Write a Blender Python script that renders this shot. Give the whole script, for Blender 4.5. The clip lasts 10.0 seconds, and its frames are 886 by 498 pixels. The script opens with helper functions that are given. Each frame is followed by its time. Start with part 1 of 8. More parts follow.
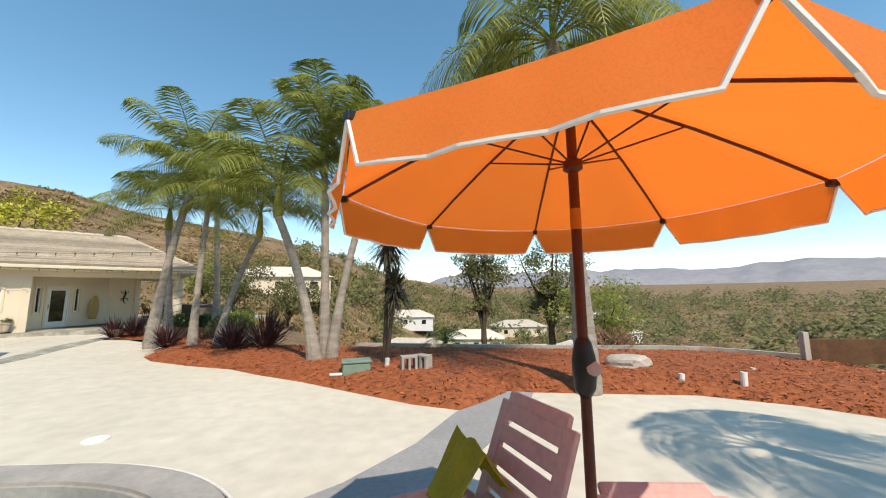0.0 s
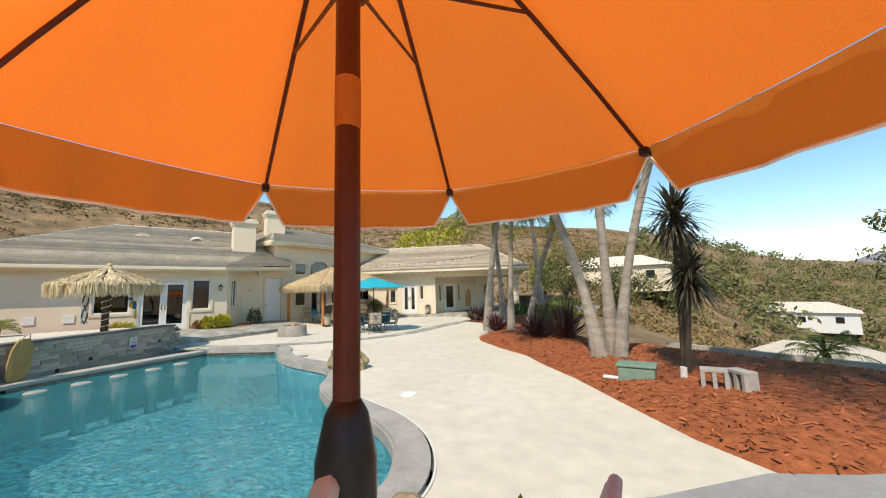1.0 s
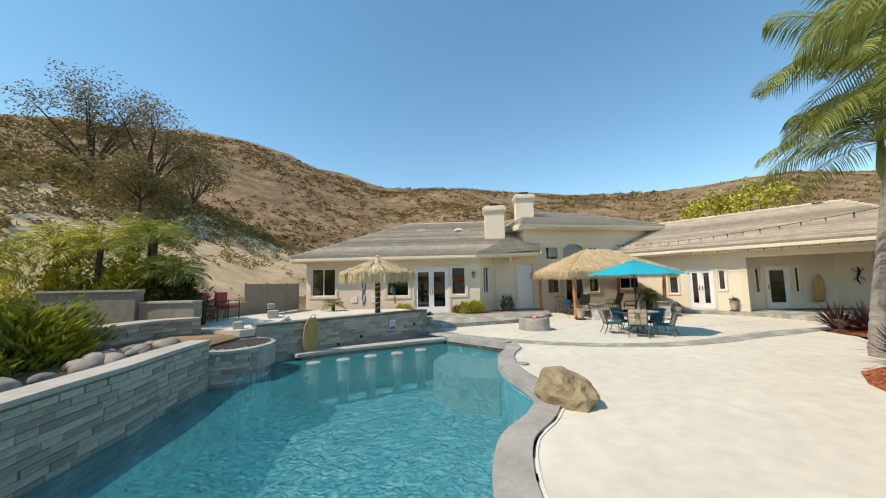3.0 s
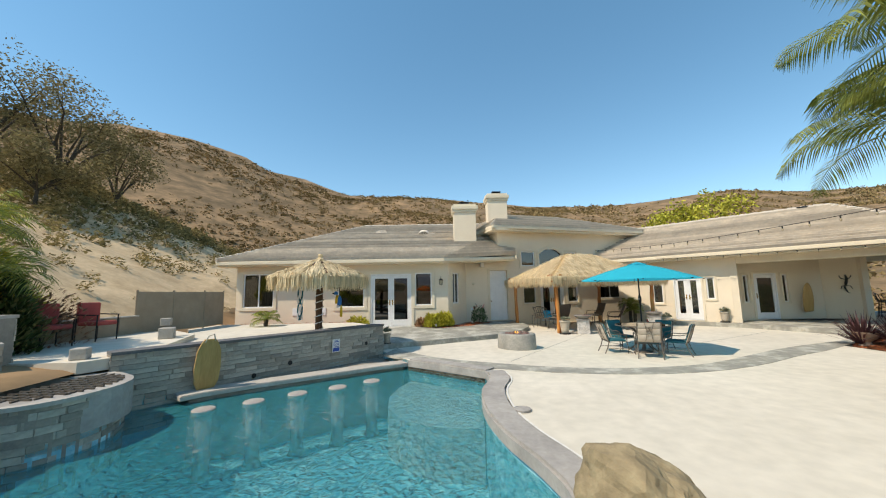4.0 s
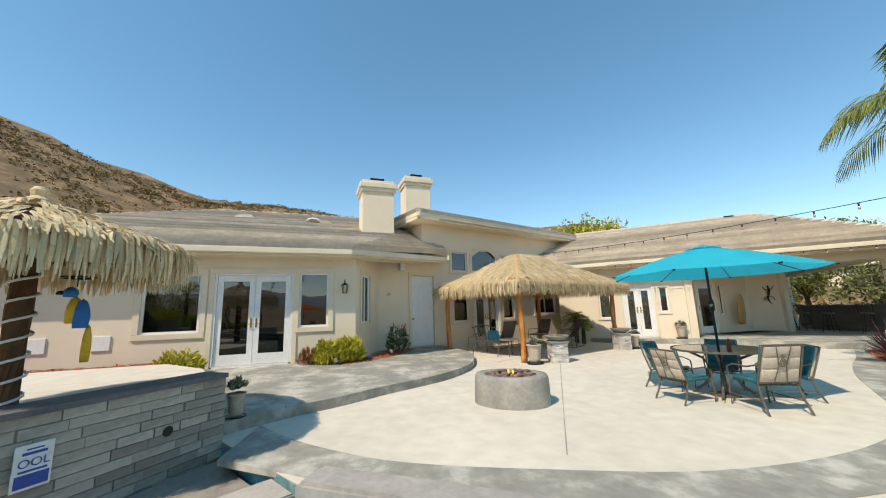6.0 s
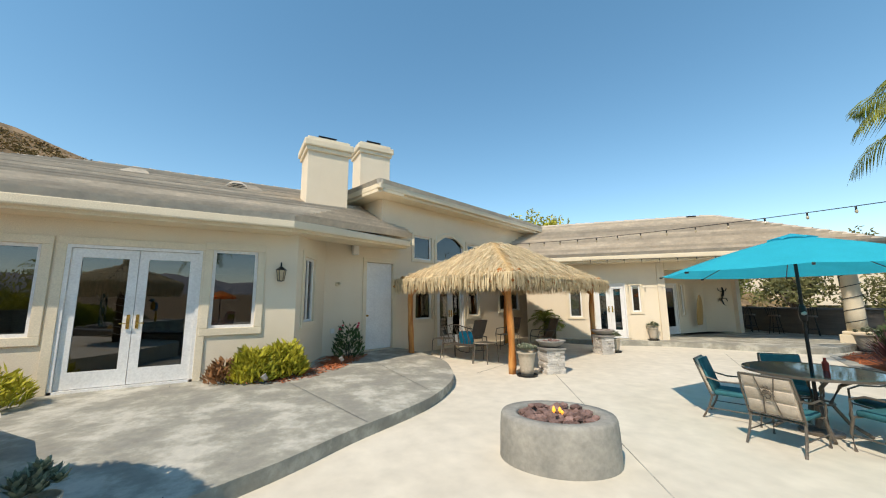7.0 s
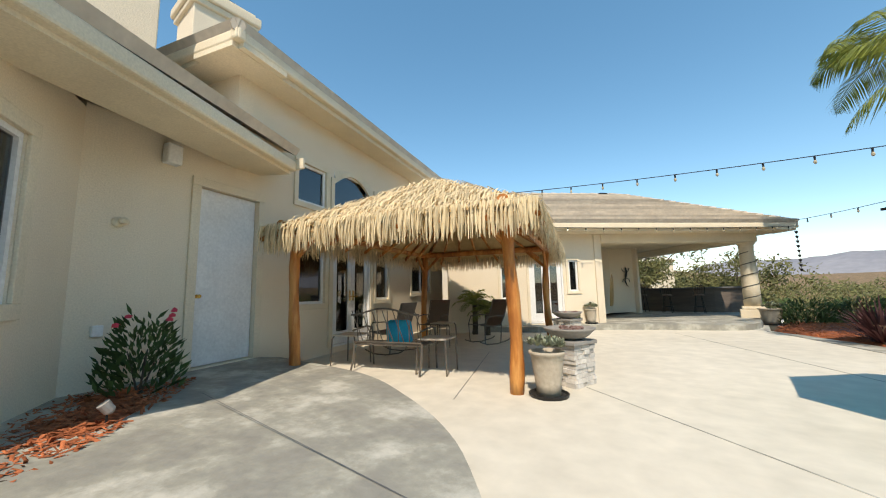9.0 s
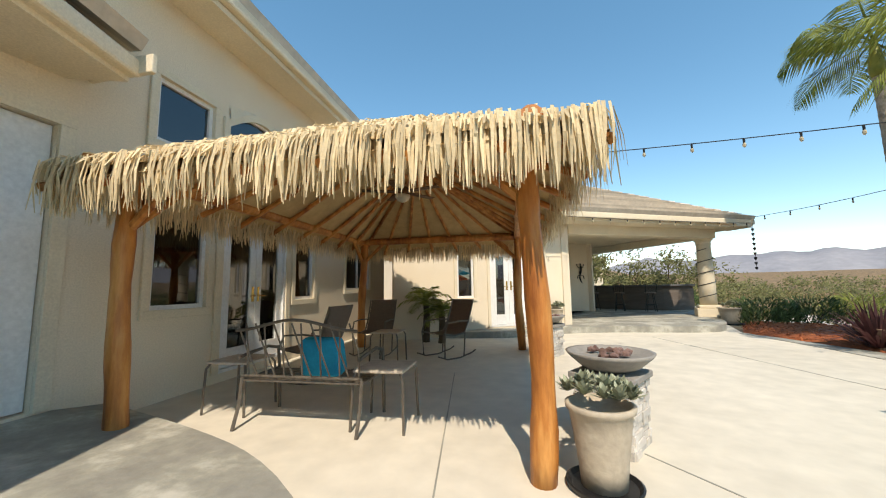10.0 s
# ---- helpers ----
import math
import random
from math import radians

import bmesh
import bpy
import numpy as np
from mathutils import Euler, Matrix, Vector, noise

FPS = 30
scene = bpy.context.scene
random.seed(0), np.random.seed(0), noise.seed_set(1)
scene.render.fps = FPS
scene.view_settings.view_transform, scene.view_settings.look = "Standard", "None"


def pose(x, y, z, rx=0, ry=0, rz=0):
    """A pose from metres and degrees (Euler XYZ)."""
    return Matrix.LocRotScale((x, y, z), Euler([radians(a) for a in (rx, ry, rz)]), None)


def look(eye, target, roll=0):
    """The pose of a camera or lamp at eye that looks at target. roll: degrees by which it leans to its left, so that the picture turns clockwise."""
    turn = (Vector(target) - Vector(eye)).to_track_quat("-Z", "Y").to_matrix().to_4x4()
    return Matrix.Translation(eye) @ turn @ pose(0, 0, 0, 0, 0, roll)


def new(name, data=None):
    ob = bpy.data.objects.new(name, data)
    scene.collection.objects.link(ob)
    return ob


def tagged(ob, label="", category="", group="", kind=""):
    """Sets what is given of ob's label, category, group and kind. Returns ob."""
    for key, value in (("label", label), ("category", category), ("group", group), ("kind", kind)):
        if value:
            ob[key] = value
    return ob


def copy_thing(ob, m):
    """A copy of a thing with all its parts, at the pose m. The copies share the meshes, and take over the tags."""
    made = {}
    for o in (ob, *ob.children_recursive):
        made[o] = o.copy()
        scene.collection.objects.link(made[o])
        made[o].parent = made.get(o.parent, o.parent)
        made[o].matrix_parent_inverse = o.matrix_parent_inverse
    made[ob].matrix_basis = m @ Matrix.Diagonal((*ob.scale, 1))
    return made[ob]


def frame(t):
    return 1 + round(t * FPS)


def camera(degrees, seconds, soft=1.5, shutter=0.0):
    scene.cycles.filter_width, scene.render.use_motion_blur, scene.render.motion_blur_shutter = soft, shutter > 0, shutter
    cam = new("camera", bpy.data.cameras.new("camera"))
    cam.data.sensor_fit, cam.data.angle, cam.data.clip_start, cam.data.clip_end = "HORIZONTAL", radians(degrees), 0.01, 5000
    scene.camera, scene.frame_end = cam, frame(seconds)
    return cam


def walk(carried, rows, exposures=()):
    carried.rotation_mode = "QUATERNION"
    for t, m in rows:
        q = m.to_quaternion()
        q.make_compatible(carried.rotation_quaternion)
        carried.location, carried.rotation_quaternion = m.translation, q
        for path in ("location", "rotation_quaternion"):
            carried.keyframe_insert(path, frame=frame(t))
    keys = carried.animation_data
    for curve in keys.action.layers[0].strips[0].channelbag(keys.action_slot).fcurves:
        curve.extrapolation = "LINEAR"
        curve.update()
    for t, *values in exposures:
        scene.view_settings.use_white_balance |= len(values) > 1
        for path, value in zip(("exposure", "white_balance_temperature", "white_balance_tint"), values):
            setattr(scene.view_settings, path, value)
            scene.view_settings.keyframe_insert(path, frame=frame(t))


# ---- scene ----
cam = camera(102.3, 10.0, 1.1)
PATH = [
    (0, (0.275, 0.646, 1.644), (0.203, 2.628, 1.901), -0.5),
    (0.5, (0.876, 1.174, 1.649), (-0.06, 2.922, 1.913), -1.5),
    (1, (1.231, 1.79, 1.634), (-0.357, 2.982, 1.873), -1.6),
    (1.5, (1.23, 2.47, 1.596), (-0.683, 3.019, 1.798), -1.6),
    (2, (0.789, 3.131, 1.677), (-1.203, 3.183, 1.84), -1.3),
    (2.2, (0.465, 3.31, 1.684), (-1.528, 3.237, 1.842), -1.2),
    (3.3, (-1.89, 3.786, 1.758), (-3.873, 3.601, 1.948), -1.1),
    (3.5, (-2.384, 3.792, 1.753), (-4.368, 3.648, 1.955), -1.0),
    (4, (-3.86, 3.548, 1.643), (-5.845, 3.567, 1.888), -1.1),
    (4.5, (-5.311, 3.282, 1.557), (-7.28, 3.479, 1.844), -1.1),
    (5, (-6.751, 3.043, 1.461), (-8.689, 3.416, 1.783), -1.3),
    (5.5, (-8.132, 2.851, 1.393), (-10.028, 3.387, 1.732), -1.3),
    (5.7, (-8.665, 2.841, 1.374), (-10.545, 3.429, 1.721), -1.7),
    (6.8, (-11.351, 2.834, 1.588), (-13.103, 3.75, 1.893), -0.5),
    (7, (-11.85, 2.833, 1.558), (-13.562, 3.824, 1.853), -0.5),
    (7.5, (-13.038, 3.052, 1.434), (-14.655, 4.194, 1.721), -0.6),
    (8, (-14.205, 3.375, 1.32), (-15.708, 4.666, 1.589), -0.7),
    (8.5, (-15.3, 3.697, 1.247), (-16.646, 5.156, 1.494), -1.0),
    (9, (-16.133, 4.264, 1.176), (-17.346, 5.835, 1.421), -1.2),
    (9.5, (-16.95, 4.958, 1.18), (-18.003, 6.644, 1.399), -0.9),
    (10, (-17.563, 5.81, 1.224), (-18.482, 7.573, 1.438), -0.9),
]
walk(cam, [(t, look(eye, target, roll)) for t, eye, target, roll in PATH], [(0, 1.12, 7500, 13), (2, 1.08, 7500, 13), (7, 1.06, 7450, 13), (8.5, 1.1, 7450, 13), (10, 1.22, 7500, 13)])

# ---- world, sun ----
SUN_EL, SUN_DIR = radians(52), Vector((0.48, -0.877, 0)).normalized()
world = bpy.data.worlds.new("sky")
scene.world = world
world.use_nodes = True
wn = world.node_tree.nodes
wl = world.node_tree.links
sky = wn.new("ShaderNodeTexSky")
sky.sky_type = 'NISHITA'
sky.sun_disc = False
sky.sun_elevation = SUN_EL
sky.sun_rotation = math.atan2(SUN_DIR.x, SUN_DIR.y)
sky.altitude = 1200
sky.air_density, sky.dust_density, sky.ozone_density = 1.0, 0.1, 1.0
wn["Background"].inputs["Strength"].default_value = 0.135
clear = wn.new("ShaderNodeHueSaturation")
clear.inputs["Hue"].default_value, clear.inputs["Saturation"].default_value = 0.49, 1.27
wl.new(sky.outputs[0], clear.inputs["Color"])
soft_sky = wn.new("ShaderNodeGamma")
soft_sky.inputs["Gamma"].default_value = 0.86
wl.new(clear.outputs[0], soft_sky.inputs["Color"])
wl.new(soft_sky.outputs[0], wn["Background"].inputs["Color"])

sun = new("sun", bpy.data.lights.new("sun", 'SUN'))
sun.data.energy, sun.data.angle, sun.data.color = 2.15, radians(0.55), (1.0, 0.95, 0.87)
to_sun = SUN_DIR * math.cos(SUN_EL) + Vector((0, 0, math.sin(SUN_EL)))
sun.rotation_euler = to_sun.to_track_quat("Z", "Y").to_euler()
sun.location = to_sun * 60


# ---- materials ----
def mat(name, c1, c2=None, scale=4.0, rough=0.8, bump=0.15, fine=None, metal=0.0, spec=0.3, island=0.0, objvar=0.0, stretch=(1, 1, 1), bscale=None, detail=4.0, c3=None, trans=0.0, deep=None, edge=(0.32, 0.68)):
    """A node material: two tones over coarse noise, a fine grain, and relief."""
    m = bpy.data.materials.new(name)
    m.use_nodes = True
    n, l = m.node_tree.nodes, m.node_tree.links
    p = n["Principled BSDF"]
    p.inputs["Roughness"].default_value, p.inputs["Metallic"].default_value = rough, metal
    p.inputs["Specular IOR Level"].default_value = spec
    c2 = c2 or tuple(v * 0.82 for v in c1)
    tc = n.new("ShaderNodeTexCoord")
    mp = n.new("ShaderNodeMapping")
    mp.inputs["Scale"].default_value = stretch
    l.new(tc.outputs["Object"], mp.inputs[0])
    a = n.new("ShaderNodeTexNoise")
    a.inputs["Scale"].default_value, a.inputs["Detail"].default_value, a.inputs["Roughness"].default_value = scale, detail, 0.63
    l.new(mp.outputs[0], a.inputs["Vector"])
    ra = n.new("ShaderNodeValToRGB")
    ra.color_ramp.elements[0].position, ra.color_ramp.elements[1].position = edge
    ra.color_ramp.elements[0].color, ra.color_ramp.elements[1].color = (*c2, 1), (*c1, 1)
    if c3:
        e = ra.color_ramp.elements.new(0.5)
        e.color = (*c3, 1)
    l.new(a.outputs["Fac"], ra.inputs[0])
    col = ra.outputs[0]
    fs = fine or scale * 9
    b = n.new("ShaderNodeTexNoise")
    b.inputs["Scale"].default_value, b.inputs["Detail"].default_value = fs, 6.0
    l.new(mp.outputs[0], b.inputs["Vector"])
    mr = n.new("ShaderNodeMapRange")
    mr.inputs["To Min"].default_value, mr.inputs["To Max"].default_value = 0.8, 1.2
    l.new(b.outputs["Fac"], mr.inputs[0])
    mul = n.new("ShaderNodeMix")
    mul.data_type, mul.blend_type = 'RGBA', 'MULTIPLY'
    mul.inputs[0].default_value = 1.0
    l.new(col, mul.inputs[6])
    l.new(mr.outputs[0], mul.inputs[7])
    col = mul.outputs[2]
    for amount, kind, sock in ((island, "ShaderNodeNewGeometry", "Random Per Island"), (objvar, "ShaderNodeObjectInfo", "Random")):
        if amount:
            g = n.new(kind)
            m2 = n.new("ShaderNodeMapRange")
            m2.inputs["To Min"].default_value, m2.inputs["To Max"].default_value = 1 - amount, 1 + amount
            l.new(g.outputs[sock], m2.inputs[0])
            x = n.new("ShaderNodeMix")
            x.data_type, x.blend_type = 'RGBA', 'MULTIPLY'
            x.inputs[0].default_value = 1.0
            l.new(col, x.inputs[6])
            l.new(m2.outputs[0], x.inputs[7])
            col = x.outputs[2]
    l.new(col, p.inputs["Base Color"])
    if bump:
        bp = n.new("ShaderNodeBump")
        bp.inputs["Strength"].default_value, bp.inputs["Distance"].default_value = bump, 0.02
        src = b
        if bscale:
            src = n.new("ShaderNodeTexNoise")
            src.inputs["Scale"].default_value, src.inputs["Detail"].default_value = bscale, 5.0
            l.new(mp.outputs[0], src.inputs["Vector"])
        l.new(src.outputs["Fac"], bp.inputs["Height"])
        l.new(bp.outputs[0], p.inputs["Normal"])
    if trans:
        t = n.new("ShaderNodeBsdfTranslucent")
        l.new(col, t.inputs[0])
        if deep:
            t2 = n.new("ShaderNodeMix")
            t2.data_type, t2.blend_type = 'RGBA', 'MULTIPLY'
            t2.inputs[0].default_value = 1.0
            l.new(col, t2.inputs[6])
            t2.inputs[7].default_value = (*deep, 1)
            l.new(t2.outputs[2], t.inputs[0])
        mx = n.new("ShaderNodeMixShader")
        mx.inputs[0].default_value = trans
        l.new(p.outputs[0], mx.inputs[1])
        l.new(t.outputs[0], mx.inputs[2])
        l.new(mx.outputs[0], n["Material Output"].inputs[0])
    return m


def glass_mat(name, tint, refl=1.0):
    m = bpy.data.materials.new(name)
    m.use_nodes = True
    n, l = m.node_tree.nodes, m.node_tree.links
    n.remove(n["Principled BSDF"])
    t, g, f, x = n.new("ShaderNodeBsdfTransparent"), n.new("ShaderNodeBsdfGlossy"), n.new("ShaderNodeFresnel"), n.new("ShaderNodeMixShader")
    t.inputs[0].default_value = (*tint, 1)
    g.inputs["Roughness"].default_value = 0.005
    f.inputs[0].default_value = 2.1
    l.new(f.outputs[0], x.inputs[0])
    l.new(t.outputs[0], x.inputs[1])
    l.new(g.outputs[0], x.inputs[2])
    l.new(x.outputs[0], n["Material Output"].inputs[0])
    return m


def water_mat():
    m = bpy.data.materials.new("pool_water")
    m.use_nodes = True
    n, l = m.node_tree.nodes, m.node_tree.links
    n.remove(n["Principled BSDF"])
    t, g, f, x = n.new("ShaderNodeBsdfTransparent"), n.new("ShaderNodeBsdfGlossy"), n.new("ShaderNodeFresnel"), n.new("ShaderNodeMixShader")
    t.inputs["Color"].default_value = (0.82, 0.96, 0.96, 1)
    g.inputs["Roughness"].default_value = 0.03
    f.inputs[0].default_value = 1.33
    tc = n.new("ShaderNodeTexCoord")
    a = n.new("ShaderNodeTexNoise")
    a.inputs["Scale"].default_value, a.inputs["Detail"].default_value, a.inputs["Distortion"].default_value = 9.0, 3.0, 0.8
    b = n.new("ShaderNodeTexNoise")
    b.inputs["Scale"].default_value, b.inputs["Detail"].default_value = 1.1, 2.0
    l.new(tc.outputs["Object"], a.inputs["Vector"])
    l.new(tc.outputs["Object"], b.inputs["Vector"])
    ad = n.new("ShaderNodeMath")
    l.new(a.outputs["Fac"], ad.inputs[0])
    l.new(b.outputs["Fac"], ad.inputs[1])
    bp = n.new("ShaderNodeBump")
    bp.inputs["Strength"].default_value, bp.inputs["Distance"].default_value = 1.0, 0.12
    l.new(ad.outputs[0], bp.inputs["Height"])
    for s in (g, f):
        l.new(bp.outputs[0], s.inputs["Normal"])
    d, y = n.new("ShaderNodeBsdfDiffuse"), n.new("ShaderNodeMixShader")
    d.inputs["Color"].default_value = (0.05, 0.47, 0.54, 1)
    l.new(bp.outputs[0], d.inputs["Normal"])
    y.inputs[0].default_value = 0.31
    l.new(t.outputs[0], y.inputs[1])
    l.new(d.outputs[0], y.inputs[2])
    l.new(f.outputs[0], x.inputs[0])
    l.new(y.outputs[0], x.inputs[1])
    l.new(g.outputs[0], x.inputs[2])
    l.new(x.outputs[0], n["Material Output"].inputs[0])
    return m


M_CONC = mat("cream_concrete", (0.645, 0.59, 0.485), (0.55, 0.50, 0.405), scale=0.4, fine=4, rough=0.85, bump=0.08, detail=7)
M_STAMP = mat("stamped_concrete", (0.47, 0.45, 0.385), (0.25, 0.24, 0.205), scale=1.9, fine=11, rough=0.75, bump=0.9, detail=12, c3=(0.30, 0.29, 0.24), edge=(0.40, 0.62), bscale=6)
M_COPING = mat("coping_concrete", (0.40, 0.37, 0.33), (0.27, 0.25, 0.225), scale=1.6, fine=18, rough=0.75, bump=0.25)
M_SLAB = mat("grey_slab", (0.33, 0.325, 0.32), (0.26, 0.255, 0.25), scale=0.8, fine=20, rough=0.8, bump=0.15)
M_WHITE_LINE = mat("white_joint", (0.72, 0.70, 0.64), scale=8, rough=0.7)
M_STUCCO = mat("beige_stucco", (0.76, 0.66, 0.505), (0.69, 0.59, 0.445), scale=0.5, fine=60, rough=0.9, bump=0.25, detail=6)
M_TRIM = mat("stucco_trim", (0.75, 0.655, 0.49), (0.67, 0.58, 0.43), scale=1.2, fine=50, rough=0.9, bump=0.15)
M_WHITE = mat("white_paint", (0.78, 0.77, 0.74), (0.70, 0.69, 0.66), scale=2, fine=30, rough=0.5, bump=0.03)
M_ROOF = mat("roof_tile", (0.61, 0.54, 0.445), (0.47, 0.415, 0.345), scale=1.8, fine=9, rough=0.9, bump=0.4, objvar=0.22, c3=(0.54, 0.475, 0.39))
M_GLASS = glass_mat("window_glass", (0.32, 0.35, 0.36))
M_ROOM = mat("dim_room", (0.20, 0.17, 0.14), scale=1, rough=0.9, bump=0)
M_WATER = water_mat()
# Mottling in the colour imitates the light ripples throw on the pool floor.
M_PLASTER = mat("caustic_plaster", (0.46, 0.74, 0.78), (0.14, 0.42, 0.50), scale=3.6, fine=13, rough=0.7, bump=0.2, detail=6, c3=(0.18, 0.45, 0.52))
M_STONE = mat("ledger_stone", (0.47, 0.415, 0.33), (0.29, 0.265, 0.22), scale=2.2, fine=24, rough=0.85, bump=0.5, objvar=0.3)
M_STONE_RAW = mat("ledger_backing", (0.32, 0.285, 0.23), (0.24, 0.21, 0.175), scale=5, fine=30, rough=0.9, bump=0.4)
M_CAP = mat("wall_cap", (0.16, 0.155, 0.15), (0.10, 0.10, 0.10), scale=3, fine=26, rough=0.7, bump=0.3)
M_CAPL = mat("light_wall_cap", (0.48, 0.44, 0.38), (0.36, 0.33, 0.285), scale=2, fine=20, rough=0.8, bump=0.3)
M_MULCH = mat("red_mulch_bed", (0.42, 0.125, 0.045), (0.20, 0.055, 0.02), scale=9, fine=45, rough=0.95, bump=0.9, detail=8)
M_CHIP = mat("bark_chip", (0.46, 0.14, 0.055), (0.24, 0.07, 0.028), scale=9, rough=0.9, bump=0.3, island=0.4)
M_DIRT = mat("dry_ground", (0.33, 0.21, 0.11), (0.135, 0.092, 0.046), scale=0.22, fine=1.6, rough=1.0, bump=0.7, detail=12, c3=(0.215, 0.14, 0.072), edge=(0.38, 0.64))
M_THATCH = mat("palm_thatch", (0.80, 0.67, 0.44), (0.64, 0.51, 0.31), scale=3, fine=40, rough=0.9, bump=0.3, island=0.25, trans=0.25)
M_LOG = mat("varnished_log", (0.66, 0.33, 0.10), (0.24, 0.07, 0.016), scale=6, fine=26, rough=0.45, bump=0.5, c3=(0.48, 0.18, 0.04), detail=8, stretch=(1, 1, 0.18), spec=0.4)
M_WOODDARK = mat("dark_timber", (0.14, 0.07, 0.03), (0.08, 0.04, 0.018), scale=5, fine=25, rough=0.6, bump=0.3)
M_MATTING = mat("reed_matting", (0.62, 0.44, 0.22), (0.50, 0.34, 0.16), scale=6, fine=60, rough=0.9, bump=0.4)
M_IRON = mat("bronze_iron", (0.17, 0.145, 0.115), (0.11, 0.095, 0.078), scale=12, rough=0.45, bump=0.15, metal=0.35)
M_DARK = mat("black_metal", (0.03, 0.03, 0.03), scale=10, rough=0.4, bump=0.05, metal=0.4)
M_TEAL = mat("teal_canvas", (0.004, 0.52, 0.68), (0.004, 0.47, 0.62), scale=3, fine=80, rough=0.85, bump=0.1, trans=0.4)
M_ORANGE = mat("orange_canvas", (1.0, 0.42, 0.10), (0.98, 0.39, 0.09), scale=2.5, fine=240, rough=0.85, bump=0.02, trans=0.64, deep=(1.0, 0.44, 0.22))
M_POLE = mat("brown_pole", (0.10, 0.022, 0.010), (0.06, 0.014, 0.008), scale=6, rough=0.4, bump=0.1)
M_LEAF = mat("palm_leaf", (0.33, 0.355, 0.08), (0.16, 0.195, 0.042), scale=2, rough=0.5, bump=0.05, island=0.35, trans=0.45)
M_LEAFDARK = mat("dark_leaf", (0.075, 0.12, 0.035), (0.04, 0.07, 0.02), scale=2, rough=0.6, bump=0.05, island=0.4, trans=0.2)
M_LEAFLIME = mat("lime_leaf", (0.54, 0.49, 0.06), (0.30, 0.30, 0.034), scale=2, rough=0.6, bump=0.05, island=0.35, trans=0.3)
M_LEAFOLIVE = mat("olive_leaf", (0.19, 0.18, 0.065), (0.10, 0.105, 0.038), scale=1, rough=0.7, bump=0.05, island=0.4, trans=0.2)
M_OAK = mat("oak_leaf", (0.30, 0.25, 0.125), (0.19, 0.165, 0.08), scale=1, rough=0.8, bump=0.05, island=0.4, trans=0.25)
M_DRYBRUSH = mat("dry_brush", (0.36, 0.29, 0.13), (0.22, 0.18, 0.075), scale=0.5, rough=0.9, bump=0.05, island=0.45, trans=0.2)
M_SCRUB = mat("chaparral", (0.29, 0.195, 0.09), (0.17, 0.13, 0.052), scale=0.1, rough=0.9, bump=0.1, island=0.45, trans=0.1)
M_MAROON = mat("maroon_leaf", (0.13, 0.055, 0.055), (0.07, 0.03, 0.03), scale=3, rough=0.6, bump=0.05, island=0.4, trans=0.2)
M_TRUNK = mat("palm_trunk", (0.36, 0.32, 0.27), (0.22, 0.19, 0.155), scale=3, fine=22, rough=0.95, bump=0.5, stretch=(1, 1, 2.5))
M_TRUNKGREEN = mat("crownshaft", (0.30, 0.27, 0.05), (0.16, 0.19, 0.04), scale=2, rough=0.5, bump=0.1)
M_BARK = mat("dark_bark", (0.11, 0.085, 0.06), (0.06, 0.045, 0.03), scale=5, rough=0.95, bump=0.5)
M_ROCK = mat("tan_rock", (0.36, 0.29, 0.17), (0.20, 0.155, 0.09), scale=3, fine=17, rough=0.9, bump=0.8, c3=(0.29, 0.225, 0.13))
M_PEBBLE = mat("grey_river_rock", (0.34, 0.30, 0.26), (0.20, 0.18, 0.16), scale=4, fine=22, rough=0.85, bump=0.4, objvar=0.3)
M_PINK = mat("faded_pink_plastic", (0.62, 0.40, 0.36), (0.56, 0.34, 0.31), scale=3, rough=0.5, bump=0.05, trans=0.15)
M_CUSHION = mat("beige_cushion", (0.56, 0.48, 0.38), (0.46, 0.39, 0.31), scale=14, fine=60, rough=0.95, bump=0.3)
M_TEALCLOTH = mat("teal_cushion", (0.03, 0.15, 0.17), (0.02, 0.10, 0.12), scale=8, fine=60, rough=0.9, bump=0.2)
M_CYAN = mat("turquoise_cloth", (0.0, 0.33, 0.52), (0.0, 0.27, 0.44), scale=5, rough=0.85, bump=0.2)
M_SLING = mat("brown_sling", (0.20, 0.15, 0.12), (0.15, 0.115, 0.09), scale=40, rough=0.8, bump=0.2)
M_POT = mat("cream_pot", (0.50, 0.43, 0.33), (0.40, 0.34, 0.26), scale=3, fine=25, rough=0.8, bump=0.2)
M_TERRACOTTA = mat("aged_urn", (0.42, 0.27, 0.18), (0.30, 0.20, 0.14), scale=4, fine=25, rough=0.85, bump=0.4)
M_GREYBOWL = mat("grey_stone_bowl", (0.30, 0.28, 0.25), (0.22, 0.21, 0.19), scale=4, fine=25, rough=0.8, bump=0.25)
M_LAVA = mat("lava_rock", (0.27, 0.17, 0.145), (0.12, 0.072, 0.06), scale=8, fine=40, rough=0.95, bump=0.9, objvar=0.35)
M_BRASS = mat("brass", (0.65, 0.42, 0.12), scale=10, rough=0.25, bump=0.02, metal=1.0)
M_GREENBOX = mat("green_utility_box", (0.20, 0.29, 0.22), (0.15, 0.23, 0.175), scale=4, rough=0.6, bump=0.1)
M_BLOCK = mat("grey_block", (0.42, 0.39, 0.35), (0.33, 0.31, 0.28), scale=5, fine=40, rough=0.95, bump=0.5)
M_BOARD = mat("waxed_board", (0.52, 0.33, 0.12), (0.40, 0.23, 0.075), scale=1.5, fine=12, rough=0.35, bump=0.08, stretch=(4, 4, 0.6))
M_FENCE = mat("tan_fence_mesh", (0.34, 0.28, 0.20), (0.27, 0.22, 0.155), scale=2, fine=60, rough=0.9, bump=0.2)
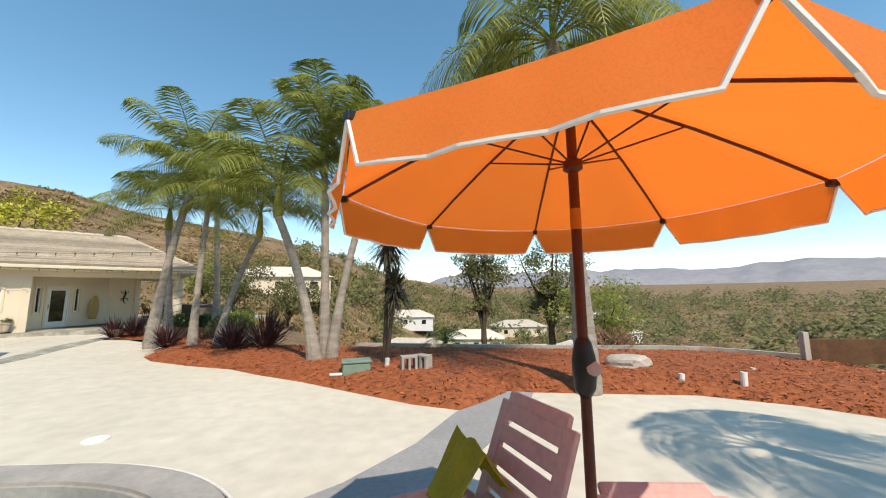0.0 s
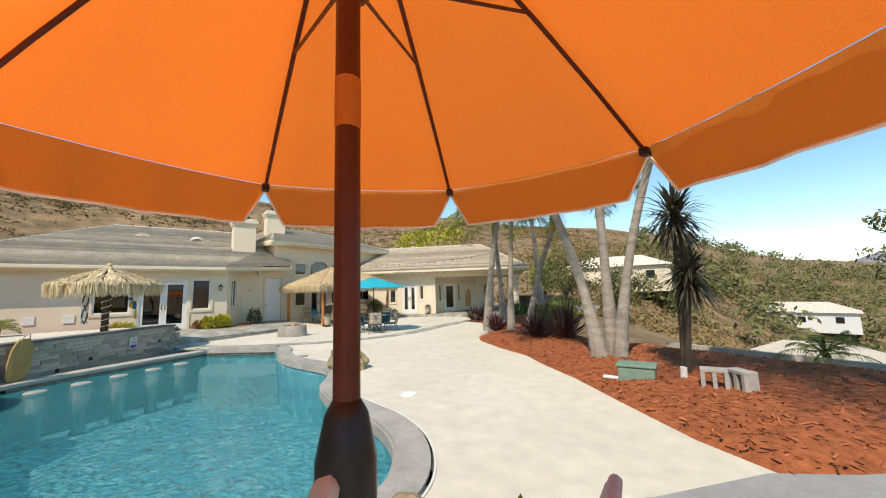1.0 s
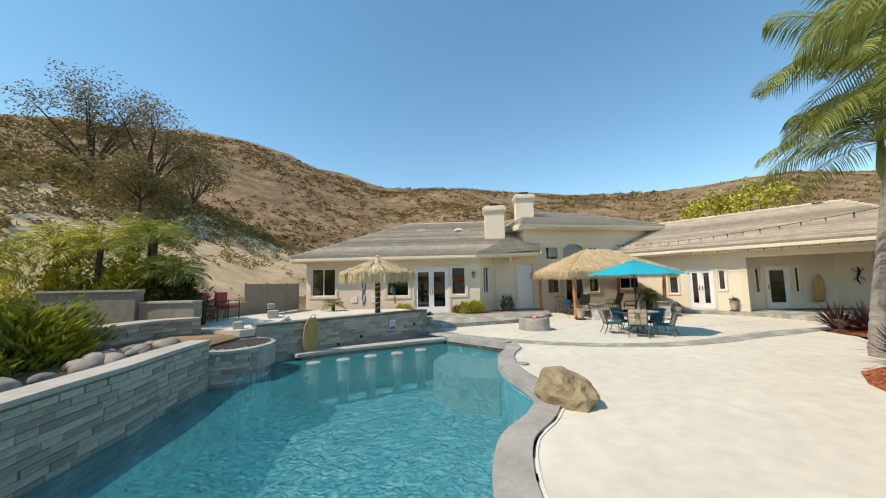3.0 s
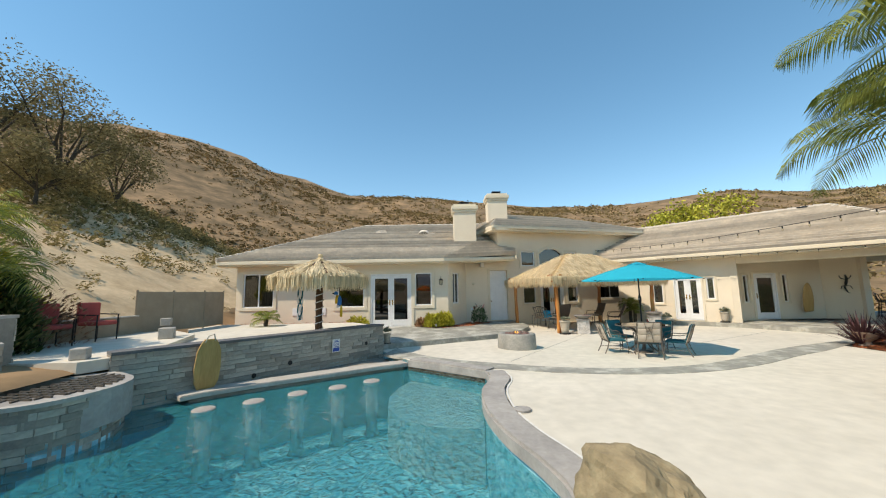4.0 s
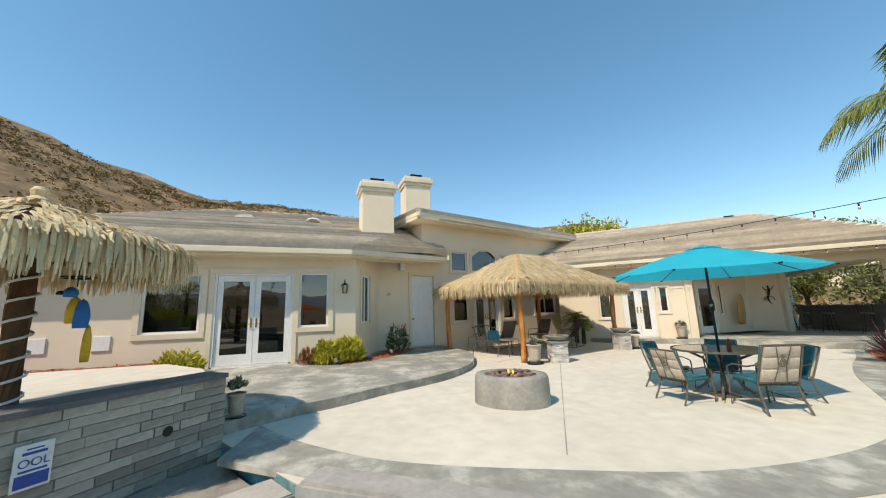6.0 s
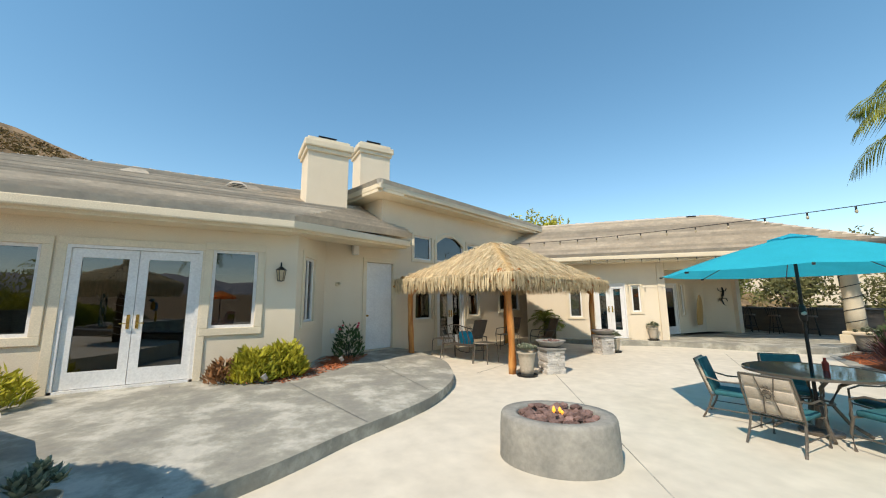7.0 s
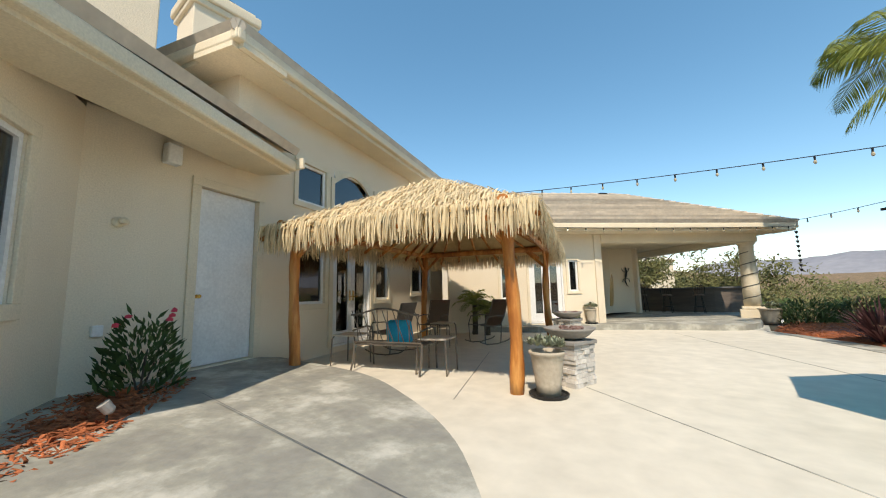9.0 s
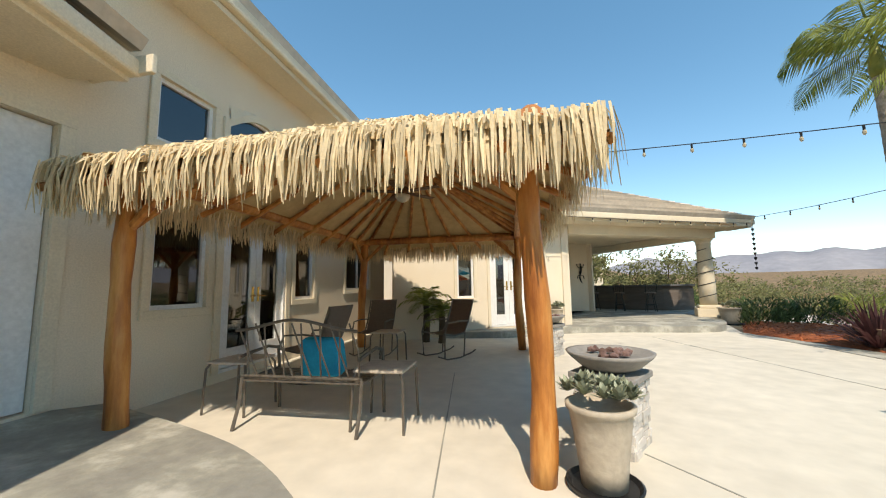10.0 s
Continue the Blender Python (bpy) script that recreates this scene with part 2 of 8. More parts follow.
M_REDCLOTH = mat("red_cushion", (0.42, 0.085, 0.075), (0.33, 0.065, 0.055), scale=5, rough=0.9, bump=0.2)
M_SOIL = mat("potting_soil", (0.07, 0.045, 0.03), scale=9, rough=1, bump=0.5)
M_TILE = mat("mosaic_tile", (0.10, 0.085, 0.05), (0.04, 0.05, 0.055), scale=9, rough=0.3, bump=0.1, objvar=0.6)
M_BARWOOD = mat("grey_bar_panel", (0.17, 0.135, 0.11), (0.11, 0.09, 0.075), scale=1.5, fine=14, rough=0.8, bump=0.3, stretch=(0.4, 0.4, 3))
M_BULB = mat("bulb_glass", (0.5, 0.42, 0.28), scale=5, rough=0.1, bump=0, spec=0.6)
M_YELLOWC = mat("olive_towel", (0.36, 0.30, 0.02), (0.25, 0.24, 0.02), scale=5, rough=0.9, bump=0.3)
M_BLUE = mat("sign_blue", (0.04, 0.09, 0.36), scale=5, rough=0.5, bump=0)
M_RED = mat("parrot_red", (0.5, 0.05, 0.03), scale=5, rough=0.6, bump=0.1)
M_YEL = mat("parrot_yellow", (0.75, 0.42, 0.03), scale=5, rough=0.6, bump=0.1)
M_CYANB = mat("parrot_blue", (0.02, 0.16, 0.42), scale=5, rough=0.6, bump=0.1)
M_FLOWER = mat("pink_flower", (0.65, 0.06, 0.09), scale=5, rough=0.7, bump=0)
M_SUCC = mat("grey_succulent", (0.33, 0.34, 0.24), (0.22, 0.25, 0.16), scale=6, rough=0.7, bump=0.1, island=0.4)


# ---- helpers of this scene ----
def part(name, bm, material, parent=None, label="", smooth=False):
    me = bpy.data.meshes.new(name)
    bm.to_mesh(me)
    bm.free()
    if smooth:
        for f in me.polygons:
            f.use_smooth = True
    me.materials.append(material)
    ob = new(name, me)
    if parent:
        ob.parent = parent
    if label:
        tagged(ob, label)
    return ob


def raw(name, verts, faces, material, parent=None, smooth=False):
    me = bpy.data.meshes.new(name)
    me.from_pydata(verts, [], faces)
    me.update()
    if smooth:
        for f in me.polygons:
            f.use_smooth = True
    me.materials.append(material)
    ob = new(name, me)
    if parent:
        ob.parent = parent
    return ob


def thing(name, label, category, m=None, group="", kind=""):
    e = new(name)
    e.empty_display_size = 0.1
    if m is not None:
        e.matrix_basis = m
    return tagged(e, label, category, group, kind)


def box(bm, x0, x1, y0, y1, z0, z1, bevel=0.0, m=None):
    c = bmesh.ops.create_cube(bm, size=1.0)["verts"]
    bmesh.ops.scale(bm, vec=(x1 - x0, y1 - y0, z1 - z0), verts=c)
    bmesh.ops.translate(bm, vec=((x0 + x1) / 2, (y0 + y1) / 2, (z0 + z1) / 2), verts=c)
    if bevel:
        es = list({e for v in c for e in v.link_edges})
        r = bmesh.ops.bevel(bm, geom=es, offset=bevel, segments=2, affect='EDGES', profile=0.5)
        c = list({v for f in r["faces"] for v in f.verts} | {v for v in c if v.is_valid})
    if m is not None:
        bmesh.ops.transform(bm, matrix=m, verts=c)
    return c


def tube(bm, p0, p1, r0, r1=None, n=10):
    r1 = r0 if r1 is None else r1
    p0, p1 = Vector(p0), Vector(p1)
    q = (p1 - p0).to_track_quat("Z", "Y").to_matrix()
    a = [bm.verts.new(p0 + q @ Vector((r0 * math.cos(2 * math.pi * i / n), r0 * math.sin(2 * math.pi * i / n), 0))) for i in range(n)]
    b = [bm.verts.new(p1 + q @ Vector((r1 * math.cos(2 * math.pi * i / n), r1 * math.sin(2 * math.pi * i / n), 0))) for i in range(n)]
    for i in range(n):
        bm.faces.new((a[i], a[(i + 1) % n], b[(i + 1) % n], b[i]))
    bm.faces.new(a[::-1])
    bm.faces.new(b)


def sweep(bm, pts, radii, n=8):
    """A bent tube through pts."""
    pts = [Vector(p) for p in pts]
    rings = []
    for i, p in enumerate(pts):
        d = (pts[min(i + 1, len(pts) - 1)] - pts[max(i - 1, 0)]).normalized()
        q = d.to_track_quat("Z", "Y").to_matrix()
        r = radii[i] if isinstance(radii, (list, tuple)) else radii
        rings.append([bm.verts.new(p + q @ Vector((r * math.cos(2 * math.pi * k / n), r * math.sin(2 * math.pi * k / n), 0))) for k in range(n)])
    for a, b in zip(rings, rings[1:]):
        for k in range(n):
            bm.faces.new((a[k], a[(k + 1) % n], b[(k + 1) % n], b[k]))
    bm.faces.new(rings[0][::-1])
    bm.faces.new(rings[-1])


def lathe(bm, prof, n=24, m=None):
    """Turns (radius, height) pairs round z."""
    rings = []
    for r, z in prof:
        rings.append([bm.verts.new((r * math.cos(2 * math.pi * k / n), r * math.sin(2 * math.pi * k / n), z)) for k in range(n)])
    for a, b in zip(rings, rings[1:]):
        for k in range(n):
            bm.faces.new((a[k], a[(k + 1) % n], b[(k + 1) % n], b[k]))
    bm.faces.new(rings[0][::-1])
    bm.faces.new(rings[-1])
    if m is not None:
        bmesh.ops.transform(bm, matrix=m, verts=[v for r in rings for v in r])


def prism(bm, poly, z0, z1):
    """A slab over a polygon, walls and both faces."""
    a = [bm.verts.new((x, y, z0)) for x, y in poly]
    b = [bm.verts.new((x, y, z1)) for x, y in poly]
    n = len(poly)
    for i in range(n):
        bm.faces.new((a[i], a[(i + 1) % n], b[(i + 1) % n], b[i]))
    ft = bm.faces.new(b)
    fb = bm.faces.new(a[::-1])
    bmesh.ops.triangulate(bm, faces=[ft, fb])
    bmesh.ops.recalc_face_normals(bm, faces=bm.faces)


def spline(pts, per=6, closed=False):
    """Catmull-Rom through the points."""
    out, n = [], len(pts)
    P = [np.array(p, float) for p in pts]
    for i in range(n if closed else n - 1):
        p0 = P[(i - 1) % n] if closed or i > 0 else P[0]
        p1, p2 = P[i], P[(i + 1) % n]
        p3 = P[(i + 2) % n] if closed or i + 2 < n else P[-1]
        for k in range(per):
            t = k / per
            out.append(tuple(0.5 * (2 * p1 + (p2 - p0) * t + (2 * p0 - 5 * p1 + 4 * p2 - p3) * t * t + (3 * p1 - p0 - 3 * p2 + p3) * t ** 3)))
    if not closed:
        out.append(tuple(P[-1]))
    return out


def offset(pts, d, closed=False):
    """The line moved d to its left."""
    out, n = [], len(pts)
    for i in range(n):
        a = pts[(i - 1) % n] if closed or i > 0 else pts[0]
        b = pts[(i + 1) % n] if closed or i + 1 < n else pts[-1]
        t = Vector((b[0] - a[0], b[1] - a[1]))
        t.normalize()
        out.append((pts[i][0] - t.y * d, pts[i][1] + t.x * d))
    return out


def inside(x, y, poly):
    c, n = False, len(poly)
    for i in range(n):
        (x0, y0), (x1, y1) = poly[i], poly[i - 1]
        if (y0 > y) != (y1 > y) and x < (x1 - x0) * (y - y0) / (y1 - y0) + x0:
            c = not c
    return c


def frame_on(p, d):
    """A wall's own axes: x along d, y out of the wall to the right of d, z up."""
    u = Vector((d[0], d[1], 0)).normalized()
    o = Vector((u.y, -u.x, 0))
    m = Matrix.Identity(4)
    m.col[0][:3], m.col[1][:3], m.col[2][:3], m.col[3][:3] = u, o, (0, 0, 1), (p[0], p[1], 0)
    return m


def wall(name, p0, p1, z0, z1, thick, openings, material=None, label="beige stucco house wall"):
    """A wall from p0 to p1 whose face looks to the right of its way, with openings (s0, s1, za, zb) right through."""
    m = frame_on(p0, (p1[0] - p0[0], p1[1] - p0[1]))
    L = math.hypot(p1[0] - p0[0], p1[1] - p0[1])
    ss = sorted({0.0, L, *(v for o in openings for v in o[:2])})
    zs = sorted({z0, z1, *(v for o in openings for v in o[2:4])})
    bm = bmesh.new()
    for a, b in zip(ss, ss[1:]):
        run = None
        for c, d in zip(zs, zs[1:]):
            hole = any(o[0] <= (a + b) / 2 <= o[1] and o[2] <= (c + d) / 2 <= o[3] for o in openings)
            if hole:
                if run:
                    box(bm, a, b, -thick, 0, *run)
                run = None
            else:
                run = (run[0], d) if run else (c, d)
        if run:
            box(bm, a, b, -thick, 0, *run)
    bmesh.ops.remove_doubles(bm, verts=bm.verts, dist=1e-5)
    ob = part(name, bm, material or M_STUCCO)
    ob.matrix_basis = m
    return tagged(ob, label, "wall", kind="structure"), m


N_WINDOW = [0]


def window(m, s0, s1, za, zb, lights=1, trim=0.13, label="white-framed window set in beige stucco", blind=False, sill=True, arch=0.0):
    """A window in a wall's opening: raised surround, white frame, panes."""
    N_WINDOW[0] += 1
    w = thing("window_%d" % N_WINDOW[0], label, "window", m, kind="structure")
    bm = bmesh.new()
    if arch:
        n = 14
        top = [(s0 + (s1 - s0) * i / n, zb - arch + arch * math.sin(math.pi * i / n)) for i in range(n + 1)]
        for (a, za1), (b, zb1) in zip(top, top[1:]):
            for v in ((0.0, trim),):
                q = [bm.verts.new(c) for c in ((a, -0.02, za1 - 0.01), (b, -0.02, zb1 - 0.01), (b, -0.02, zb + 0.12), (a, -0.02, zb + 0.12))]
                q2 = [bm.verts.new(c) for c in ((a, 0.035, za1 - 0.01), (b, 0.035, zb1 - 0.01), (b, 0.035, zb1 + trim), (a, 0.035, za1 + trim))]
                bm.faces.new(q2)
                bm.faces.new((q[0], q[1], q2[1], q2[0]))
                bm.faces.new((q2[3], q2[2], q[2], q[3]))
        box(bm, s0 - trim, s0, 0.0, 0.035, za - trim, zb - arch + trim)
        box(bm, s1, s1 + trim, 0.0, 0.035, za - trim, zb - arch + trim)
        box(bm, s0, s1, 0.0, 0.035, za - trim, za)
    else:
        for a, b, c, d in ((s0 - trim, s1 + trim, zb, zb + trim), (s0 - trim, s0, za, zb), (s1, s1 + trim, za, zb), (s0 - trim, s1 + trim, za - trim, za)):
            box(bm, a, b, 0.0, 0.035, c, d, 0.008)
    part("window_surround", bm, M_TRIM, w, "raised stucco surround")
    bm = bmesh.new()
    f = 0.05
    for a, b, c, d in ((s0, s1, zb - f, zb), (s0, s1, za, za + f), (s0, s0 + f, za + f, zb - f), (s1 - f, s1, za + f, zb - f)):
        box(bm, a, b, -0.09, -0.02, c, d)
    for i in range(1, lights):
        x = s0 + (s1 - s0) * i / lights
        box(bm, x - 0.025, x + 0.025, -0.085, -0.025, za + f, zb - f)
    part("window_frame", bm, M_WHITE, w, "white vinyl frame")
    for i in range(lights):
        a, b = s0 + (s1 - s0) * i / lights, s0 + (s1 - s0) * (i + 1) / lights
        bm = bmesh.new()
        box(bm, a + 0.02, b - 0.02, -0.062, -0.054, za + 0.02, zb - 0.02)
        part("pane", bm, M_GLASS, w).visible_shadow = False
    if blind:
        bm = bmesh.new()
        k = 0
        z = zb - 0.06
        while z > za + 0.05:
            box(bm, s0 + 0.05, s1 - 0.05, -0.16, -0.12, z - 0.006, z)
            z -= 0.055
        part("blind", bm, M_WHITE, w)
    return w


def french_doors(name, m, s0, s1, za, zb, label="pair of white glazed french doors with brass handles", trim=0.12, leaves=2):
    d = thing(name, label, "door", m, kind="structure")
    bm = bmesh.new()
    for a, b, c, e in ((s0 - trim, s1 + trim, zb, zb + trim), (s0 - trim, s0, za, zb), (s1, s1 + trim, za, zb)):
        box(bm, a, b, 0.0, 0.03, c, e, 0.006)
    part("door_surround", bm, M_TRIM, d)
    bm = bmesh.new()
    for a, b, c, e in ((s0, s1, zb - 0.05, zb), (s0, s0 + 0.05, za, zb - 0.05), (s1 - 0.05, s1, za, zb - 0.05), (s0, s1, za, za + 0.04)):
        box(bm, a, b, -0.12, 0.012, c, e)
    part("door_frame", bm, M_WHITE, d, "white painted frame")
    wd = (s1 - s0 - 0.1) / leaves
    for i in range(leaves):
        a = s0 + 0.05 + wd * i
        b = a + wd
        leaf = bmesh.new()
        st = 0.13
        for x0, x1, c, e in ((a + 0.004, a + st, za + 0.05, zb - 0.055), (b - st, b - 0.004, za + 0.05, zb - 0.055), (a + st, b - st, zb - 0.2, zb - 0.055), (a + st, b - st, za + 0.05, za + 0.3)):
            box(leaf, x0, x1, -0.07, -0.025, c, e)
        lf = part("door_leaf", leaf, M_WHITE, d, "white glazed door leaf")
        g = bmesh.new()
        box(g, a + st - 0.01, b - st + 0.01, -0.052, -0.044, za + 0.29, zb - 0.19)
        part("pane", g, M_GLASS, lf).visible_shadow = False
        h = bmesh.new()
        hx = b - 0.06 if (i == 0 and leaves == 2) else a + 0.06
        box(h, hx - 0.022, hx + 0.022, -0.025, -0.013, za + 0.93, za + 1.16, 0.004)
        tube(h, (hx, -0.02, za + 1.02), (hx, 0.035, za + 1.02), 0.011)
        tube(h, (hx, 0.03, za + 1.02), (hx + (-0.1 if hx > (a + b) / 2 else 0.1), 0.03, za + 1.02), 0.009)
        part("handle", h, M_BRASS, lf, "polished brass lever handle")
    return d


# ---- ground and far hills ----
WATER_Z = -0.22
POOL_R = [(-13.0, 2.75), (-11.55, 4.5), (-10.9, 4.5), (-10.2, 4.28), (-9.2, 4.2), (-8.3, 4.32), (-7.5, 4.55), (-6.9, 4.62), (-6.2, 4.4), (-5.5, 4.02), (-4.7, 3.88), (-3.9, 3.9), (-3.2, 3.95),
          (-2.55, 3.85), (-2.05, 3.62), (-1.7, 3.3), (-1.6, 2.9)]
POOL_NEAR = [(-1.75, 2.2), (-1.95, 1.5), (-1.9, 0.9), (-1.8, 0.35)]
WALL_LINE = [(-1.8, 0.35), (-2.3, 0.1), (-3.0, -0.28), (-3.8, -0.58), (-4.8, -0.82), (-5.8, -1.02), (-6.8, -1.32), (-7.9, -1.55)]
SPA_ARC = [(-7.9, -1.55), (-8.2, -1.12), (-8.7, -0.95), (-9.25, -1.08), (-9.7, -1.42), (-9.95, -1.9)]
BAR_LINE = [(-9.95, -1.9), (-10.9, -1.12), (-12.0, -0.25), (-13.2, 0.73), (-14.55, 1.85)]
pool_right = [POOL_R[0]] + spline(POOL_R[1:], 5)
pool_loop = pool_right + spline(POOL_NEAR, 4)[1:] + spline(WALL_LINE, 5)[1:] + spline(SPA_ARC, 5)[1:] + spline(BAR_LINE, 3)[1:]

BEAR = [-180, -150, -120, -90, -70, -50, -38, -28, -10, 0, 8, 16, 22, 29, 37, 43, 49, 62, 76, 91, 97, 105, 114, 121, 127, 132, 138, 146, 160, 180]
RISE = [0.15, 0.08, 0.05, 0.03, 0.025, 0.022, 0.022, 0.022, 0.022, 0.025, 0.06, 0.115, 0.143, 0.163, 0.178, 0.193, 0.222, 0.226, 0.245, 0.284, 0.293, 0.29, 0.328, 0.372, 0.398, 0.394, 0.38, 0.35, 0.3, 0.15]
DIST = [200, 300, 400, 700, 900, 1100, 1200, 1200, 1100, 900, 500, 300, 280, 260, 230, 215, 200, 190, 180, 175, 172, 170, 167, 160, 156, 150, 146, 140, 150, 200]


def smooth(a, b, v):
    t = np.clip((v - a) / (b - a), 0, 1)
    return t * t * (3 - 2 * t)


def ground_z(x, y):
    """Height of the land: level yard, a cut bank and hills behind the house, a valley ahead, hills far off."""
    cx, cy = x + 8.0, y - 4.0
    r = np.hypot(cx, cy)
    b = np.degrees(np.arctan2(-cx, cy))
    e, d = np.interp(b, BEAR, RISE), np.interp(b, BEAR, DIST)
    hill = e * d * np.where(r < d, np.clip((r - 34) / (d - 34), 0, 1) ** 1.15, 1 - 0.25 * smooth(0, 1, (r - d) / d)) + 1.5 * np.clip((r - 34) / 60, 0, 1)
    lobes = 0.12 * np.sin(x * 0.045 + 1.3) * np.cos(y * 0.038) + 0.07 * np.sin(x * 0.11 + y * 0.09) + 0.04 * np.sin(x * 0.23 - y * 0.19 + 2)
    hill = hill * (1 + lobes * smooth(30, 90, r) * 0.45 * (1 - 0.85 * smooth(0.7, 1.0, r / d)))
    bank = np.clip(-y - 7.0, 0, 27) * 0.36 * smooth(24, 4, np.abs(x + 9) - 14) + 0.6 * smooth(3, 6, -y)
    vf = smooth(30, -6, b) * smooth(-150, -110, b)
    valley = -13.0 * vf * smooth(14, 75, r) * (1 - smooth(300, 900, r)) - 0.9 * vf * smooth(9, 14, r)
    z = np.maximum(hill, bank) + valley
    return z - 0.04 - 0.35 * smooth(11.0, 12.5, y) * smooth(-14, -10, x)


def axis_ticks(lo, hi, c, near, step):
    t = list(np.arange(c - near, c + near + 0.01, step))
    k, s = near, step
    while c + k < hi or c - k > lo:
        s *= 1.17
        k += s
        t += [c + k, c - k]
    return np.array(sorted(v for v in t if lo <= v <= hi))


gx, gy = axis_ticks(-1500, 1500, -8, 26, 1.0), axis_ticks(-1500, 1700, 5, 24, 1.0)
GX, GY = np.meshgrid(gx, gy, indexing="ij")
GZ = ground_z(GX, GY)
pool_wide = offset(pool_loop, -0.5, True)
for i in range(len(gx)):
    for j in range(len(gy)):
        x, y = gx[i], gy[j]
        if -16 < x < 1 and -4 < y < 7 and any(inside(x + u, y + v, pool_loop) for u in (-1.1, 0, 1.1) for v in (-1.1, 0, 1.1)):
            GZ[i, j] = -2.4
        elif -36 < x < 12 and -7 < y < 24 and GZ[i, j] > -0.6:
            GZ[i, j] = min(GZ[i, j], -0.3 if (y < 10 or x < -13) else GZ[i, j])
nx, ny = GX.shape
verts = np.stack([GX, GY, GZ], -1).reshape(-1, 3).tolist()
faces = [(i * ny + j, (i + 1) * ny + j, (i + 1) * ny + j + 1, i * ny + j + 1) for i in range(nx - 1) for j in range(ny - 1)]
ground = raw("ground", verts, faces, M_DIRT, smooth=True)
tagged(ground, "dry tan hillside and valley earth round the yard", "ground", kind="structure")

# hazy mountains far beyond the valley; the haze is put into their pale colour
V, F = [], []
for i in range(121):
    b = radians(-112 + i)
    e = 0.062 + 0.022 * noise.noise(Vector((i * 0.11, 2.0, 0))) + 0.007 * noise.noise(Vector((i * 0.45, 7.0, 0)))
    e *= min(1.0, (120 - i) / 14 + 0.25)
    for r, z in ((1150, -20), (1330, e * 1400 * (0.62 + 0.12 * noise.noise(Vector((i * 0.5, 1, 3))))), (1430, e * 1400), (1600, -20)):
        V.append((-8 - math.sin(b) * r, 4 + math.cos(b) * r, z))
F = [(i * 4 + k, i * 4 + k + 1, i * 4 + k + 5, i * 4 + k + 4) for i in range(120) for k in range(3)]
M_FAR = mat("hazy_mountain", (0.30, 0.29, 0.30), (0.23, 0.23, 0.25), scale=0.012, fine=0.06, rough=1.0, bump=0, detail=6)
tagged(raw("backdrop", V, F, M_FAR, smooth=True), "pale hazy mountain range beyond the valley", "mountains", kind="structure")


# ---- patio ----
PATIO = [(9, -4), (9, 6.0), (6.0, 5.6), (5.3, 6.25), (4.1, 6.85), (2.4, 6.95), (1.4, 7.0), (0.3, 6.1), (-0.4, 6.3), (-1.5, 6.95), (-2.8, 7.75), (-3.9, 8.3), (-4.9, 8.9), (-6.3, 9.35), (-7.7, 9.95), (-8.5, 10.6),
         (-9.0, 11.6), (-9.9, 13.0), (-12.6, 14.5), (-13.9, 14.6), (-14.5, 15.6), (-15.2, 17.2), (-15.0, 21), (-24.5, 21), (-24.5, -3), (-15, -4), (-8, -3), (-1.8, -1.5), (0, -4)]
bm = bmesh.new()
es = []
for loop in (PATIO, pool_loop):
    vs = [bm.verts.new((x, y, 0)) for x, y in loop]
    es += [bm.edges.new((vs[i], vs[(i + 1) % len(vs)])) for i in range(len(vs))]
bmesh.ops.triangle_fill(bm, edges=es, use_beauty=True)
bmesh.ops.recalc_face_normals(bm, faces=bm.faces)
for f in bm.faces:
    if f.normal.z < 0:
        f.normal_flip()
r = bmesh.ops.extrude_face_region(bm, geom=bm.faces[:])
bmesh.ops.translate(bm, vec=(0, 0, -0.12), verts=[v for v in r["geom"] if isinstance(v, bmesh.types.BMVert)])
bmesh.ops.recalc_face_normals(bm, faces=bm.faces)
patio = tagged(part("patio", bm, M_CONC), "cream-coloured concrete pool deck with faint stains", "patio", kind="structure")


def strip(name, line_a, line_b, z0, z1, material, label, cat, bevel=0.0):
    """A solid ribbon between two lines of equally many points."""
    bm = bmesh.new()
    n = len(line_a)
    rows = []
    for (ax, ay), (bx, by) in zip(line_a, line_b):
        rows.append([bm.verts.new((ax, ay, z0)), bm.verts.new((ax, ay, z1)), bm.verts.new((bx, by, z1)), bm.verts.new((bx, by, z0))])
    for p, q in zip(rows, rows[1:]):
        for k in range(4):
            bm.faces.new((p[k], p[(k + 1) % 4], q[(k + 1) % 4], q[k]))
    bm.faces.new(rows[0][::-1])
    bm.faces.new(rows[-1])
    bmesh.ops.recalc_face_normals(bm, faces=bm.faces)
    if bevel:
        top = [e for e in bm.edges if all(abs(v.co.z - z1) < 1e-5 for v in e.verts) and len(e.link_faces) == 2 and abs(e.link_faces[0].normal.z - e.link_faces[1].normal.z) > 0.5]
        bmesh.ops.bevel(bm, geom=top, offset=bevel, segments=2, affect='EDGES')
    return tagged(part(name, bm, material), label, cat, kind="structure")


